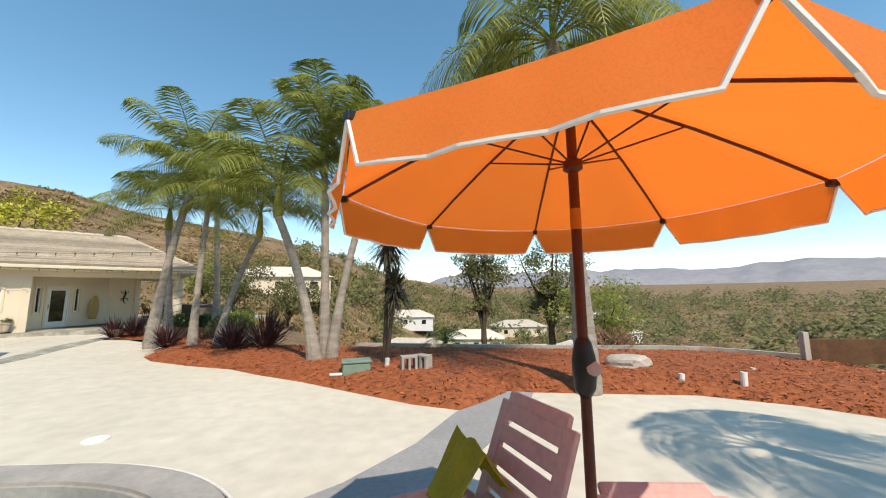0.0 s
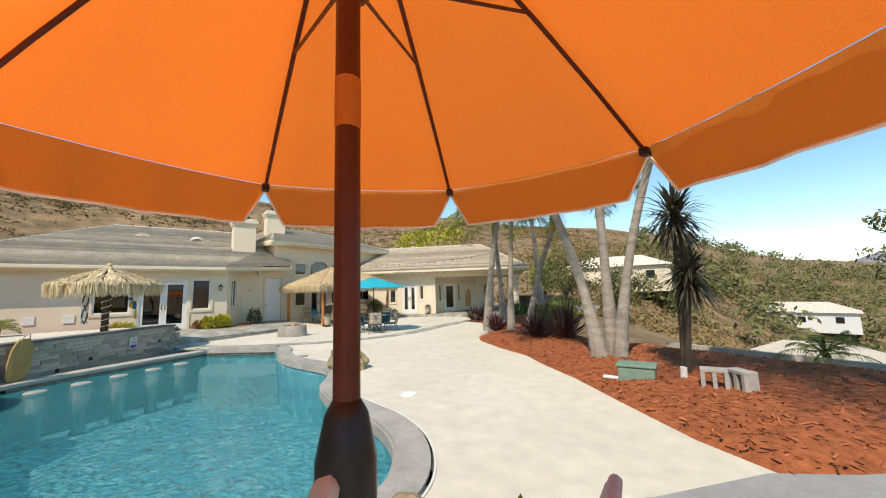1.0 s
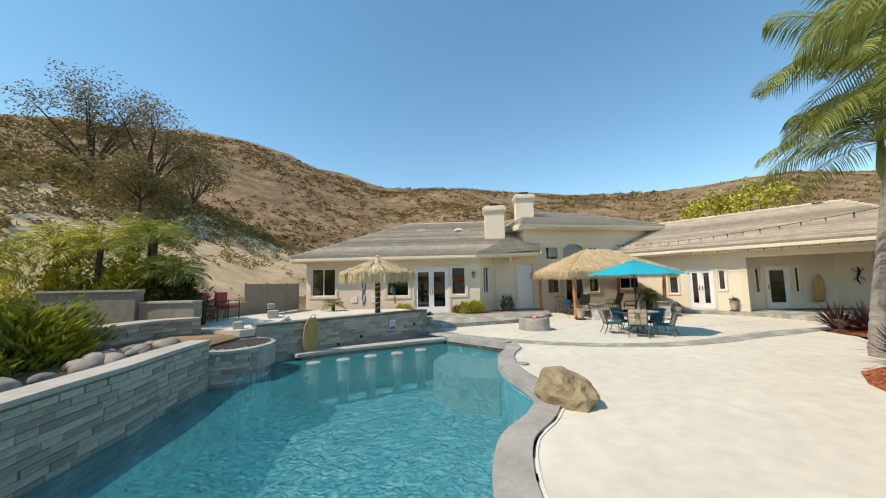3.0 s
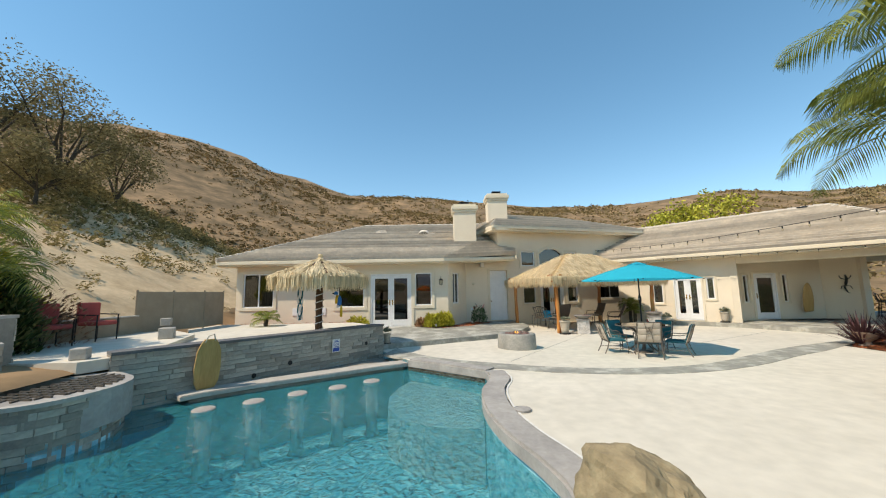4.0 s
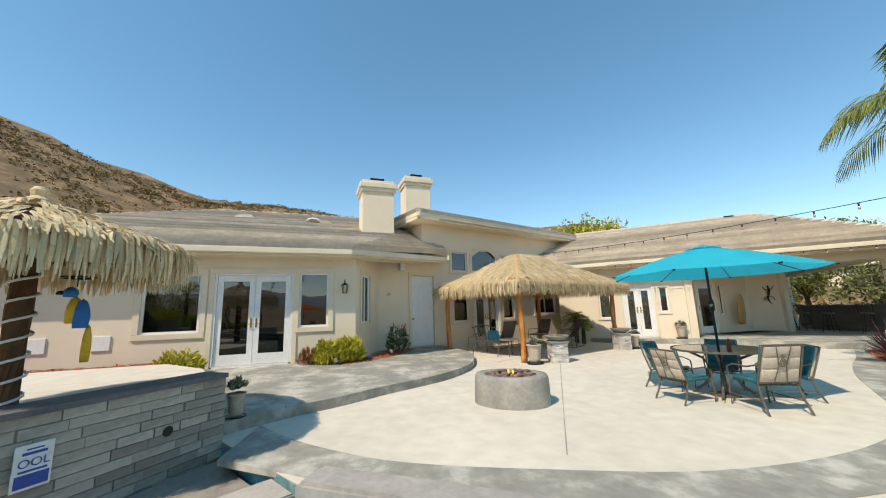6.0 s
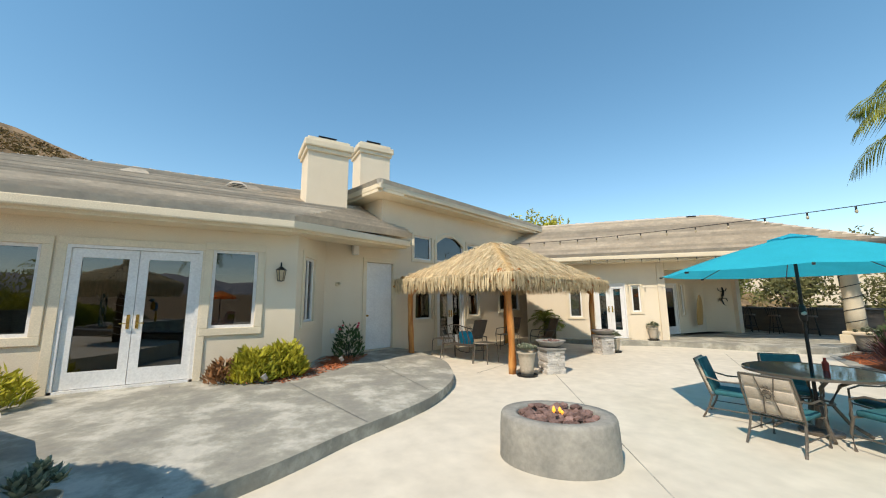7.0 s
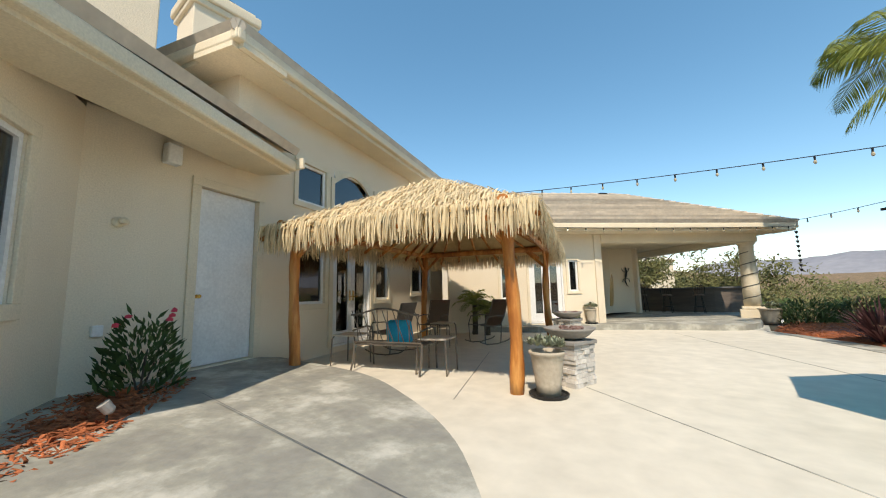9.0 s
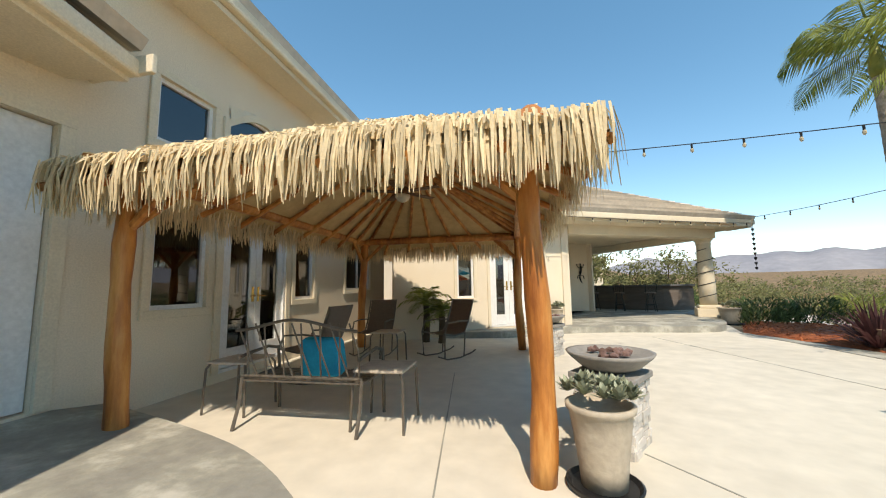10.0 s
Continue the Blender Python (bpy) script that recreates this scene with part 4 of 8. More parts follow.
column(-15.35, 20.25, 0.0, 2.7)
column(*wing(2.5, -33.5), 0.0, 2.7)

# chimneys
def chimney(x0, x1, y0, y1, z0, z1, rot=0):
    c = thing("chimney", "square beige stucco chimney with a stepped cap", "chimney", group="chimneys", kind="structure")
    bm = bmesh.new()
    box(bm, x0, x1, y0, y1, z0, z1 - 0.42, 0.015)
    part("stack", bm, M_STUCCO, c)
    bm = bmesh.new()
    box(bm, x0 - 0.06, x1 + 0.06, y0 - 0.06, y1 + 0.06, z1 - 0.42, z1 - 0.3, 0.02)
    box(bm, x0 - 0.11, x1 + 0.11, y0 - 0.11, y1 + 0.11, z1 - 0.3, z1 - 0.1, 0.03)
    box(bm, x0 - 0.02, x1 + 0.02, y0 - 0.02, y1 + 0.02, z1 - 0.1, z1, 0.02)
    part("cap", bm, M_TRIM, c)
    bm = bmesh.new()
    xm, ym = (x0 + x1) / 2, (y0 + y1) / 2
    for k in range(4):
        box(bm, xm - 0.28, xm + 0.28, ym - 0.25, ym + 0.25, z1 + 0.02 + 0.045 * k, z1 + 0.035 + 0.045 * k)
    for sx in (-0.25, 0.25):
        for sy in (-0.22, 0.22):
            box(bm, xm + sx - 0.012, xm + sx + 0.012, ym + sy - 0.012, ym + sy + 0.012, z1 - 0.02, z1 + 0.18)
    part("flue_cowl", bm, M_DARK, c, "dark louvred metal cowl")
    return c


chimney(-22.75, -21.72, 4.3, 5.42, 3.2, 6.15)
chimney(-24.5, -23.55, 6.3, 7.4, 3.4, 7.2)

def roof_vent(x, y, z, rot, pitch, label):
    """A low louvred hood on a roof slope."""
    v = thing("roof_vent", label, "vent", pose(x, y, z, 0, 0, rot) @ pose(0, 0, 0, pitch), group="roof vents")
    bm = bmesh.new()
    box(bm, -0.34, 0.34, -0.3, 0.3, -0.02, 0.03, 0.008)
    part("flashing", bm, M_ROOF, v)
    bm = bmesh.new()
    n = 12
    for y0, y1 in ((-0.22, 0.22),):
        rows = [[bm.verts.new((0.29 * math.cos(math.pi * i / n), yy, 0.03 + 0.17 * math.sin(math.pi * i / n))) for i in range(n + 1)] for yy in (y0, y1)]
        for i in range(n):
            bm.faces.new((rows[0][i], rows[0][i + 1], rows[1][i + 1], rows[1][i]))
        bm.faces.new(rows[0][::-1])
        bm.faces.new(rows[1])
    part("hood", bm, M_ROOF, v, "weathered half-round hood", smooth=False)
    for k in range(3):
        bm = bmesh.new()
        w = 0.25 - 0.06 * k
        box(bm, -w, w, -0.235, -0.222, 0.05 + 0.045 * k, 0.068 + 0.045 * k)
        part("louvre", bm, M_DARK, v)
    return v


roof_vent(-23.9, 2.67, 4.99, 90, 20, "half-round louvred vent on the tiled roof")

bm = bmesh.new()
m = frame_on(wing(-0.5, -28.4), uW)
box(bm, -0.15, 0.15, -0.15, 0.15, 5.0, 5.16, 0.01, m)
for k in range(3):
    box(bm, -0.18, 0.18, -0.18, 0.18, 5.17 + 0.04 * k, 5.185 + 0.04 * k, 0, m)
tagged(part("flue_cowl", bm, M_DARK), "dark louvred metal flue on the long roof's ridge", "flue")

# ---- terrace in front of the doors ----
TERR = [(-14.75, 1.75), (-15.2, 2.45), (-15.6, 3.3), (-16.05, 4.05), (-16.7, 5.3), (-17.4, 6.12), (-18.0, 6.6), (-18.75, 7.0), (-19.7, 7.38), (-20.7, 7.5), (-22.3, 7.5)]
bm = bmesh.new()
poly = spline(TERR, 4) + [(-22.2, 7.0), (-21.5, 4.8), (-19.7, 3.7), (-19.7, -5.3), (-17.5, -5.3), (-15.5, 0.6)]
a = [bm.verts.new((x, y, -0.05)) for x, y in poly]
b = [bm.verts.new((x, y, 0.15 if i < len(poly) - 6 else 0.24)) for i, (x, y) in enumerate(poly)]
for i in range(len(poly)):
    bm.faces.new((a[i], a[(i + 1) % len(poly)], b[(i + 1) % len(poly)], b[i]))
f = bm.faces.new(b)
bmesh.ops.triangulate(bm, faces=[f])
bmesh.ops.recalc_face_normals(bm, faces=bm.faces)
tagged(part("terrace", bm, M_STAMP), "raised curved terrace of grey stamped concrete", "terrace", kind="structure")
STEP = [(-21.6, 13.6), (-20.3, 14.2), (-19.6, 15.0), (-18.8, 15.7), (-17.9, 16.2), (-16.7, 16.6), (-15.7, 17.1), (-15.3, 18.2), (-15.2, 20.2)]
bm = bmesh.new()
prism(bm, spline(STEP, 4) + [(-14.9, 24), (-15, 30), (-24, 30), (-25, 15)], -0.05, 0.16)
tagged(part("terrace", bm, M_STAMP), "raised stamped concrete floor of the covered patio", "terrace", kind="structure")

# ---- walls round the pool ----
stone_wall("wall_pool", wall_line, -0.6, 0.66, 0.32, "curved ledger-stone wall rising from the pool", cap=M_CAPL, cap_h=0.06, seed=3)
stone_wall("wall_spa", spa_line, -0.6, 0.42, 0.22, "curved ledger-stone spa wall", cap=M_CAPL, cap_h=0.05, seed=4)
stone_wall("wall_bar", bar_line, -0.6, 0.72, 0.34, "long ledger-stone bar wall with a dark cap", seed=5)


# ---- plants: makers ----
def frond_geo(V, F, rng, root, az, rise, length, droop, leaf, pairs=58, width=0.036, hang=0.5):
    """One feather frond: a bent rib and leaflets on both sides."""
    root = np.array(root, float)
    d = np.array([math.cos(az), math.sin(az), 0.0])
    side = np.array([-d[1], d[0], 0.0])
    pts = []
    for i in range(pairs + 1):
        t = i / pairs
        r = length * (t - 0.12 * t * t)
        pts.append(root + d * r * math.cos(rise) * (1 - 0.18 * t * t) + np.array([0, 0, 1.0]) * (r * math.sin(rise) - droop * length * t ** 2.2))
    for i in range(pairs):
        a, b = pts[i], pts[i + 1]
        w = 0.028 * (1 - i / pairs) + 0.004
        k = len(V)
        V += [tuple(a + side * w), tuple(a - side * w), tuple(b - side * w * 0.9), tuple(b + side * w * 0.9), tuple((a + b) / 2 - np.array([0, 0, w]))]
        F += [(k, k + 1, k + 2, k + 3), (k, k + 3, k + 4), (k + 1, k + 4, k + 2)]
        if i < pairs * 0.12:
            continue
        t = i / pairs
        L = leaf * (math.sin(math.pi * min(1, 0.18 + t * 0.86)) ** 0.7) * rng.uniform(0.85, 1.1)
        fwd = (b - a) / (np.linalg.norm(b - a) + 1e-9)
        for sg in (1, -1):
            out = side * sg * 0.85 + fwd * 0.55 + np.array([0, 0, 0.18 - hang * rng.uniform(0.6, 1.3)])
            out /= np.linalg.norm(out)
            mid = a + out * L * 0.55
            tip = a + out * L - np.array([0, 0, L * hang * 0.55])
            k = len(V)
            ww = fwd * width * 0.5
            V += [tuple(a - ww * 0.5), tuple(a + ww * 0.5), tuple(mid + ww), tuple(mid - ww), tuple(tip)]
            F += [(k, k + 1, k + 2, k + 3), (k + 3, k + 2, k + 4)]


def palm(base, top, height_r, fronds, length, leaf, seed, label, shaft=True, group="palms by the pool", skirt=0, up=1.15, droop=0.42):
    """A feather palm: ringed tapered trunk from base to top, crownshaft, crown."""
    rng = random.Random(seed)
    t = thing("palm_tree", label, "palm", pose(*base), group=group)
    b, e = Vector((0, 0, 0)), Vector(top) - Vector(base)
    bm = bmesh.new()
    pts, rad = [], []
    n = int(e.length / 0.11)
    for i in range(n + 1):
        f = i / n
        p = b.lerp(e, f) + Vector((e.x, e.y, 0)) * (f * f - f) * 0.55
        pts.append(p)
        rad.append(height_r * (1.35 - 0.55 * min(1, f * 3) if f < 0.33 else 0.8 - 0.12 * f) * (1.035 if i % 2 else 0.97))
    pts[0] = Vector((0, 0, -0.25))
    sweep(bm, pts, rad, 12)
    part("trunk", bm, M_TRUNK, t, "ringed grey trunk")
    if shaft:
        bm = bmesh.new()
        sweep(bm, [e - Vector((0, 0, 0.05)), e + Vector((0, 0, 0.15)), e + Vector((0, 0, 0.5)), e + Vector((0, 0, 0.85))], [height_r * 0.75, height_r * 0.95, height_r * 0.7, height_r * 0.35], 12)
        part("crownshaft", bm, M_TRUNKGREEN, t, "smooth yellow-green crownshaft", smooth=True)
        e = e + Vector((0, 0, 0.8))
    V, F = [], []
    for i in range(fronds):
        f = i / fronds
        frond_geo(V, F, rng, e + Vector((0, 0, 0.1 * (1 - f))), i * 2.399 + rng.uniform(-0.2, 0.2), up * (1 - f) ** 0.8 + rng.uniform(-0.1, 0.15) - 0.08, length * rng.uniform(0.82, 1.08), droop * rng.uniform(0.7, 1.25), leaf)
    raw("crown", V, F, M_LEAF, t)
    if skirt:
        V, F = [], []
        for i in range(skirt):
            frond_geo(V, F, rng, e - Vector((0, 0, 0.1)), i * 2.1, -0.5 - rng.random() * 0.5, length * 0.55, 0.55, leaf * 0.6, 18, 0.04, 0.8)
        raw("dead_fronds", V, F, M_THATCH, t)
        tagged(t.children[-1], "hanging brown dead fronds")
    return t


def leaf_cloud(V, F, rng, c, r, n, size, flat=0.8):
    """n small leaves in an uneven ball round c."""
    for _ in range(n):
        d = Vector((rng.gauss(0, 1), rng.gauss(0, 1), rng.gauss(0, 1) * flat))
        d.normalize()
        p = Vector(c) + d * r * (rng.random() ** 0.4)
        u = Vector((rng.gauss(0, 1), rng.gauss(0, 1), rng.gauss(0, 1))).normalized()
        w = u.orthogonal().normalized()
        s = size * rng.uniform(0.6, 1.3)
        k = len(V)
        V += [tuple(p - u * s), tuple(p + w * s * 0.45), tuple(p + u * s), tuple(p - w * s * 0.45)]
        F.append((k, k + 1, k + 2, k + 3))


def tree(name, base, height, spread, seed, material, leaves, size, label, limbs=7, category="tree", group="", bare=0.0, clumps=3):
    """Tapered trunk, limbs that fork, and many small leaves in uneven clumps."""
    rng = random.Random(seed)
    t = thing(name, label, category, pose(*base), group=group)
    bm = bmesh.new()
    r0 = height * 0.028
    fork = height * rng.uniform(0.18, 0.3)
    sweep(bm, [(0, 0, -0.4), (0.02, 0, fork * 0.5), (rng.uniform(-.1, .1), rng.uniform(-.1, .1), fork)], [r0 * 1.3, r0, r0 * 0.85], 9)
    V, F = [], []
    for i in range(limbs):
        az = i * 2.399 + rng.uniform(-0.4, 0.4)
        out = spread * rng.uniform(0.35, 1.0)
        top = height * rng.uniform(0.55, 1.0)
        if i == 0:
            out, top = spread * 0.15, height
        p1 = (math.cos(az) * out * 0.4, math.sin(az) * out * 0.4, fork + (top - fork) * 0.45)
        p2 = (math.cos(az + 0.2) * out * 0.8, math.sin(az + 0.2) * out * 0.8, fork + (top - fork) * 0.8)
        p3 = (math.cos(az + 0.1) * out, math.sin(az + 0.1) * out, top)
        sweep(bm, [(0, 0, fork * 0.9), p1, p2, p3], [r0 * 0.55, r0 * 0.38, r0 * 0.2, r0 * 0.06], 6)
        for c, rr in ((p3, 0.32), (p2, 0.36), (p1, 0.2))[:clumps]:
            for k in range(2):
                cc = (c[0] + rng.gauss(0, .16) * spread, c[1] + rng.gauss(0, .16) * spread, c[2] + rng.gauss(0, .07) * height)
                leaf_cloud(V, F, rng, cc, spread * rr * rng.uniform(0.7, 1.2), int(leaves / limbs / 6 * (1 - bare)), size)
    part("trunk", bm, M_BARK, t)
    raw("crown", V, F, material, t)
    return t


def shrub(name, base, r, h, seed, material, label, n=420, size=0.06, spiky=False, category="shrub", group=""):
    """A low bush: stems and leaves, or upright blades."""
    rng = random.Random(seed)
    t = thing(name, label, category, pose(*base), group=group)
    V, F = [], []
    if spiky:
        for i in range(n):
            az, lean = rng.random() * 6.283, rng.random() ** 0.7 * 1.25
            o = Vector((math.cos(az), math.sin(az), 0))
            p = o * r * 0.25 * rng.random()
            L = h * rng.uniform(0.7, 1.1)
            q = p + o * math.sin(lean) * L * 0.6 + Vector((0, 0, math.cos(lean) * L * 0.6))
            e = p + o * math.sin(lean) * L * 1.0 + Vector((0, 0, math.cos(lean) * L * 0.95 - 0.12 * L * lean))
            s = Vector((-o.y, o.x, 0)) * size
            k = len(V)
            V += [tuple(p - s * .6), tuple(p + s * .6), tuple(q + s), tuple(q - s), tuple(e)]
            F += [(k, k + 1, k + 2, k + 3), (k + 3, k + 2, k + 4)]
    else:
        for i in range(n):
            az, el = rng.random() * 6.283, rng.random()
            rr = r * (0.35 + 0.65 * rng.random())
            z = h * (rng.random() ** 0.8) * math.sqrt(max(0.05, 1 - (rr / (r * 1.02)) ** 2)) + 0.02
            p = Vector((math.cos(az) * rr, math.sin(az) * rr, z))
            u = Vector((math.cos(az) * 0.7 + rng.gauss(0, .5), math.sin(az) * 0.7 + rng.gauss(0, .5), 0.9)).normalized()
            w = u.orthogonal().normalized()
            s = size * rng.uniform(0.6, 1.4)
            k = len(V)
            V += [tuple(p - u * s * 0.4), tuple(p + w * s * 0.28 + u * s * 0.5), tuple(p + u * s * 1.6), tuple(p - w * s * 0.28 + u * s * 0.5)]
            F.append((k, k + 1, k + 2, k + 3))
    raw("foliage", V, F, material, t)
    bm = bmesh.new()
    for i in range(5):
        az = i * 1.3
        tube(bm, (0, 0, -0.05), (math.cos(az) * r * 0.4, math.sin(az) * r * 0.4, h * 0.5), 0.012, 0.005, 5)
    part("stems", bm, M_BARK, t)
    return t


def lumpy(bm, sx, sy, sz, seed, sub=3, amp=0.18, m=None):
    vs = bmesh.ops.create_icosphere(bm, subdivisions=sub, radius=1.0)["verts"]
    off = Vector((seed * 7.3, seed * 3.1, seed * 1.7))
    for v in vs:
        n1 = noise.noise(v.co * 1.1 + off) * amp * 1.6 + noise.noise(v.co * 2.7 + off) * amp * 0.8 + noise.noise(v.co * 6 + off) * amp * 0.3
        v.co = v.co * (1 + n1)
        v.co.x *= sx
        v.co.y *= sy
        v.co.z = v.co.z * sz
        if v.co.z < -sz * 0.55:
            v.co.z = -sz * 0.55
    if m is not None:
        bmesh.ops.transform(bm, matrix=m, verts=vs)


# ---- thatch ----
def strand(V, F, rng, p, down, out, L, w):
    """One hanging blade of thatch."""
    side = down.cross(out)
    if side.length < 1e-6:
        side = Vector((1, 0, 0))
    side = (side.normalized() + out * rng.uniform(-.3, .3)).normalized() * w
    q = p + down * L * 0.55 + out * rng.uniform(0.0, 0.035)
    e = p + down * L + out * rng.uniform(-0.03, 0.03) + side * rng.uniform(-1.2, 1.2) - Vector((0, 0, 0.12 * L))
    k = len(V)
    V += [tuple(p - side), tuple(p + side), tuple(q + side), tuple(q - side), tuple(e + side * 0.35), tuple(e - side * 0.35)]
    F += [(k, k + 1, k + 2, k + 3), (k + 3, k + 2, k + 4, k + 5)]


def thatch_slope(V, F, rng, a, b, c, d, rows, step, L, w, fringe):
    """Rows of blades on a slope with eave a-b and top d-c, and a hanging fringe at the eave."""
    a, b, c, d = Vector(a), Vector(b), Vector(c), Vector(d)
    nrm = (b - a).cross(d - a).normalized()
    if nrm.z < 0:
        nrm = -nrm
    for r in range(rows):
        t = 1 - (r + 0.3) / rows
        p, q = a.lerp(d, t), b.lerp(c, t)
        fall = ((a + b) / 2 - (c + d) / 2).normalized()
        n = max(2, int((q - p).length / step))
        for i in range(n):
            s = (i + rng.random()) / n
            strand(V, F, rng, p.lerp(q, s) + nrm * rng.uniform(0.0, 0.05), (fall + nrm * rng.uniform(-.05, .02)).normalized(), nrm, L * rng.uniform(0.7, 1.2) * (1 if t > 0.2 else 0.45), w * rng.uniform(0.7, 1.3))
    out = Vector((nrm.x, nrm.y, 0)).normalized()
    n = int((b - a).length / step * 4.4)
    for i in range(n):
        s = (i + rng.random()) / n
        strand(V, F, rng, a.lerp(b, s) - out * rng.uniform(-0.04, 0.16) + Vector((0, 0, 0.05)), (Vector((0, 0, -1)) + out * rng.uniform(-0.02, 0.16)).normalized(), out, fringe * rng.uniform(0.65, 1.15), w * rng.uniform(0.6, 1.1))


# ---- gazebo ----
GF = Vector((-18.12, 8.17, 0))
gu, gv = Vector((-0.957, -0.29, 0)), Vector((-0.29, 0.957, 0))
GU, GV = 3.29, 4.85
gz = thing("gazebo", "thatched tiki gazebo on varnished log posts over the sitting area", "gazebo", pose(*GF))
gR = Matrix((gu, gv, (0, 0, 1))).transposed()


def gl(u, v, z):
    return gR @ Vector((u, v, z))


rng = random.Random(11)
for k, (u, v) in enumerate(((0, 0), (GU, 0), (0, GV), (GU, GV))):
    bm = bmesh.new()
    p = gl(u, v, 0)
    pts, rad = [], []
    for i in range(15):
        f = i / 14
        pts.append(p + Vector((0.025 * math.sin(f * 5 + k), 0.02 * math.cos(f * 4 + k), 2.27 * f)))
        rad.append(0.076 * (1 + 0.09 * math.sin(f * 17 + k * 2) + 0.05 * rng.uniform(-1, 1)) * (1.08 - 0.12 * f))
    sweep(bm, pts, rad, 14)
    part("post", bm, M_LOG, gz, "varnished knotty log post", smooth=True)
for (u0, v0), (u1, v1) in (((-.3, 0), (GU + .3, 0)), ((-.3, GV), (GU + .3, GV)), ((0, -.35), (0, GV + .35)), ((GU, -.35), (GU, GV + .35))):
    bm = bmesh.new()
    tube(bm, gl(u0, v0, 2.22), gl(u1, v1, 2.22), 0.075, 0.07, 10)
    part("beam", bm, M_LOG, gz, "log ring beam")
e0u, e1u, e0v, e1v, ze = -0.40, GU + 0.25, -0.46, GV + 0.5, 2.05
k0, k1, zk = gl(GU / 2, 1.75, 3.24), gl(GU / 2, GV - 1.75, 3.24), 3.24
c00, c10, c01, c11 = gl(e0u, e0v, ze), gl(e1u, e0v, ze), gl(e0u, e1v, ze), gl(e1u, e1v, ze)
bm = bmesh.new()
for q in ((c00, c10, k0), (c10, c11, k1, k0), (c11, c01, k1), (c01, c00, k0, k1)):
    bm.faces.new([bm.verts.new(v) for v in q])
    bm.faces.new([bm.verts.new(v + Vector((0, 0, 0.07))) for v in q])
part("matting", bm, M_MATTING, gz, "woven reed ceiling matting")
for q0, q1, n in ((c00, c10, 7), (c10, c11, 9), (c11, c01, 7), (c01, c00, 9)):
    for i in range(n + 1):
        s = i / n
        foot = q0.lerp(q1, s)
        loc = gR.inverted() @ foot
        vv = min(max(loc.y, 1.75), GV - 1.75)
        head = gl(GU / 2, vv, zk)
        tip = foot.lerp(head, 0.97 if i in (0, n) else 0.92)
        bm = bmesh.new()
        tube(bm, foot - Vector((0, 0, 0.05)), tip - Vector((0, 0, 0.05)), 0.034, 0.026, 7)
        part("rafter", bm, M_LOG, gz)
for (u, v, su, sv) in ((0, 0, 1, 1), (GU, 0, -1, 1), (0, GV, 1, -1), (GU, GV, -1, -1)):
    for du, dv in ((0.55 * su, 0), (0, 0.55 * sv)):
        bm = bmesh.new()
        tube(bm, gl(u, v, 1.75), gl(u + du, v + dv, 2.26), 0.036, 0.036, 8)
        part("brace", bm, M_LOG, gz)
V, F = [], []
for q in ((c00, c10, k0, k0), (c10, c11, k1, k0), (c11, c01, k1, k1), (c01, c00, k0, k1)):
    lift = Vector((0, 0, 0.1))
    thatch_slope(V, F, rng, q[0] + lift, q[1] + lift, q[2] + lift, q[3] + lift, 15, 0.024, 0.40, 0.011, 0.34)
th = raw("thatch", V, F, M_THATCH, gz)
tagged(th, "dry straw-coloured palm thatch", kind="stuff")
# ceiling fan with a lamp
fan = thing("ceiling_fan", "small brown ceiling fan with a pale glass bowl lamp", "fan", pose(*(GF + gl(GU / 2, GV / 2, 2.6))))
bm = bmesh.new()
tube(bm, (0, 0, 0.6), (0, 0, 0.06), 0.015)
lathe(bm, [(0.05, 0.08), (0.1, 0.06), (0.1, -0.02), (0.06, -0.05)], 16)
part("motor", bm, M_WOODDARK, fan)
for i in range(5):
    bm = bmesh.new()
    box(bm, 0.12, 0.58, -0.06, 0.06, 0.0, 0.012, 0.004, Matrix.Rotation(i * 1.2566, 4, 'Z'))
    part("blade", bm, M_WOODDARK, fan)
bm = bmesh.new()
lathe(bm, [(0.1, -0.04), (0.11, -0.07), (0.08, -0.12), (0.02, -0.15)], 16)
part("lamp_bowl", bm, M_POT, fan, "pale glass bowl", smooth=True)

# ---- thatched hut umbrella behind the bar ----
hut = thing("thatch_umbrella", "round thatched palapa umbrella on a rope-bound pole behind the bar wall", "umbrella", pose(-14.2, 0.08, 0.56))
bm = bmesh.new()
sweep(bm, [(0, 0, -0.1), (0.01, 0, 1), (0, 0.01, 2.04)], [0.11, 0.1, 0.09], 12)
part("pole", bm, M_WOODDARK, hut)
bm = bmesh.new()
sweep(bm, [(0.115 * math.cos(i * .6), 0.115 * math.sin(i * .6), 0.12 + 1.3 * i / 70) for i in range(71)], 0.014, 5)
part("rope", bm, M_WHITE, hut, "white rope wound round the pole")
V, F = [], []
rng = random.Random(5)
N = 14
apex = Vector((0, 0, 2.12))
for i in range(N):
    a0, a1 = 2 * math.pi * i / N, 2 * math.pi * (i + 1) / N
    A, B = Vector((1.34 * math.cos(a0), 1.34 * math.sin(a0), 1.60)), Vector((1.34 * math.cos(a1), 1.34 * math.sin(a1), 1.60))
    thatch_slope(V, F, rng, A, B, apex, apex, 11, 0.028, 0.40, 0.016, 0.36)
tagged(raw("thatch", V, F, M_THATCH, hut), "shaggy straw-coloured palm thatch", kind="stuff")
bm = bmesh.new()
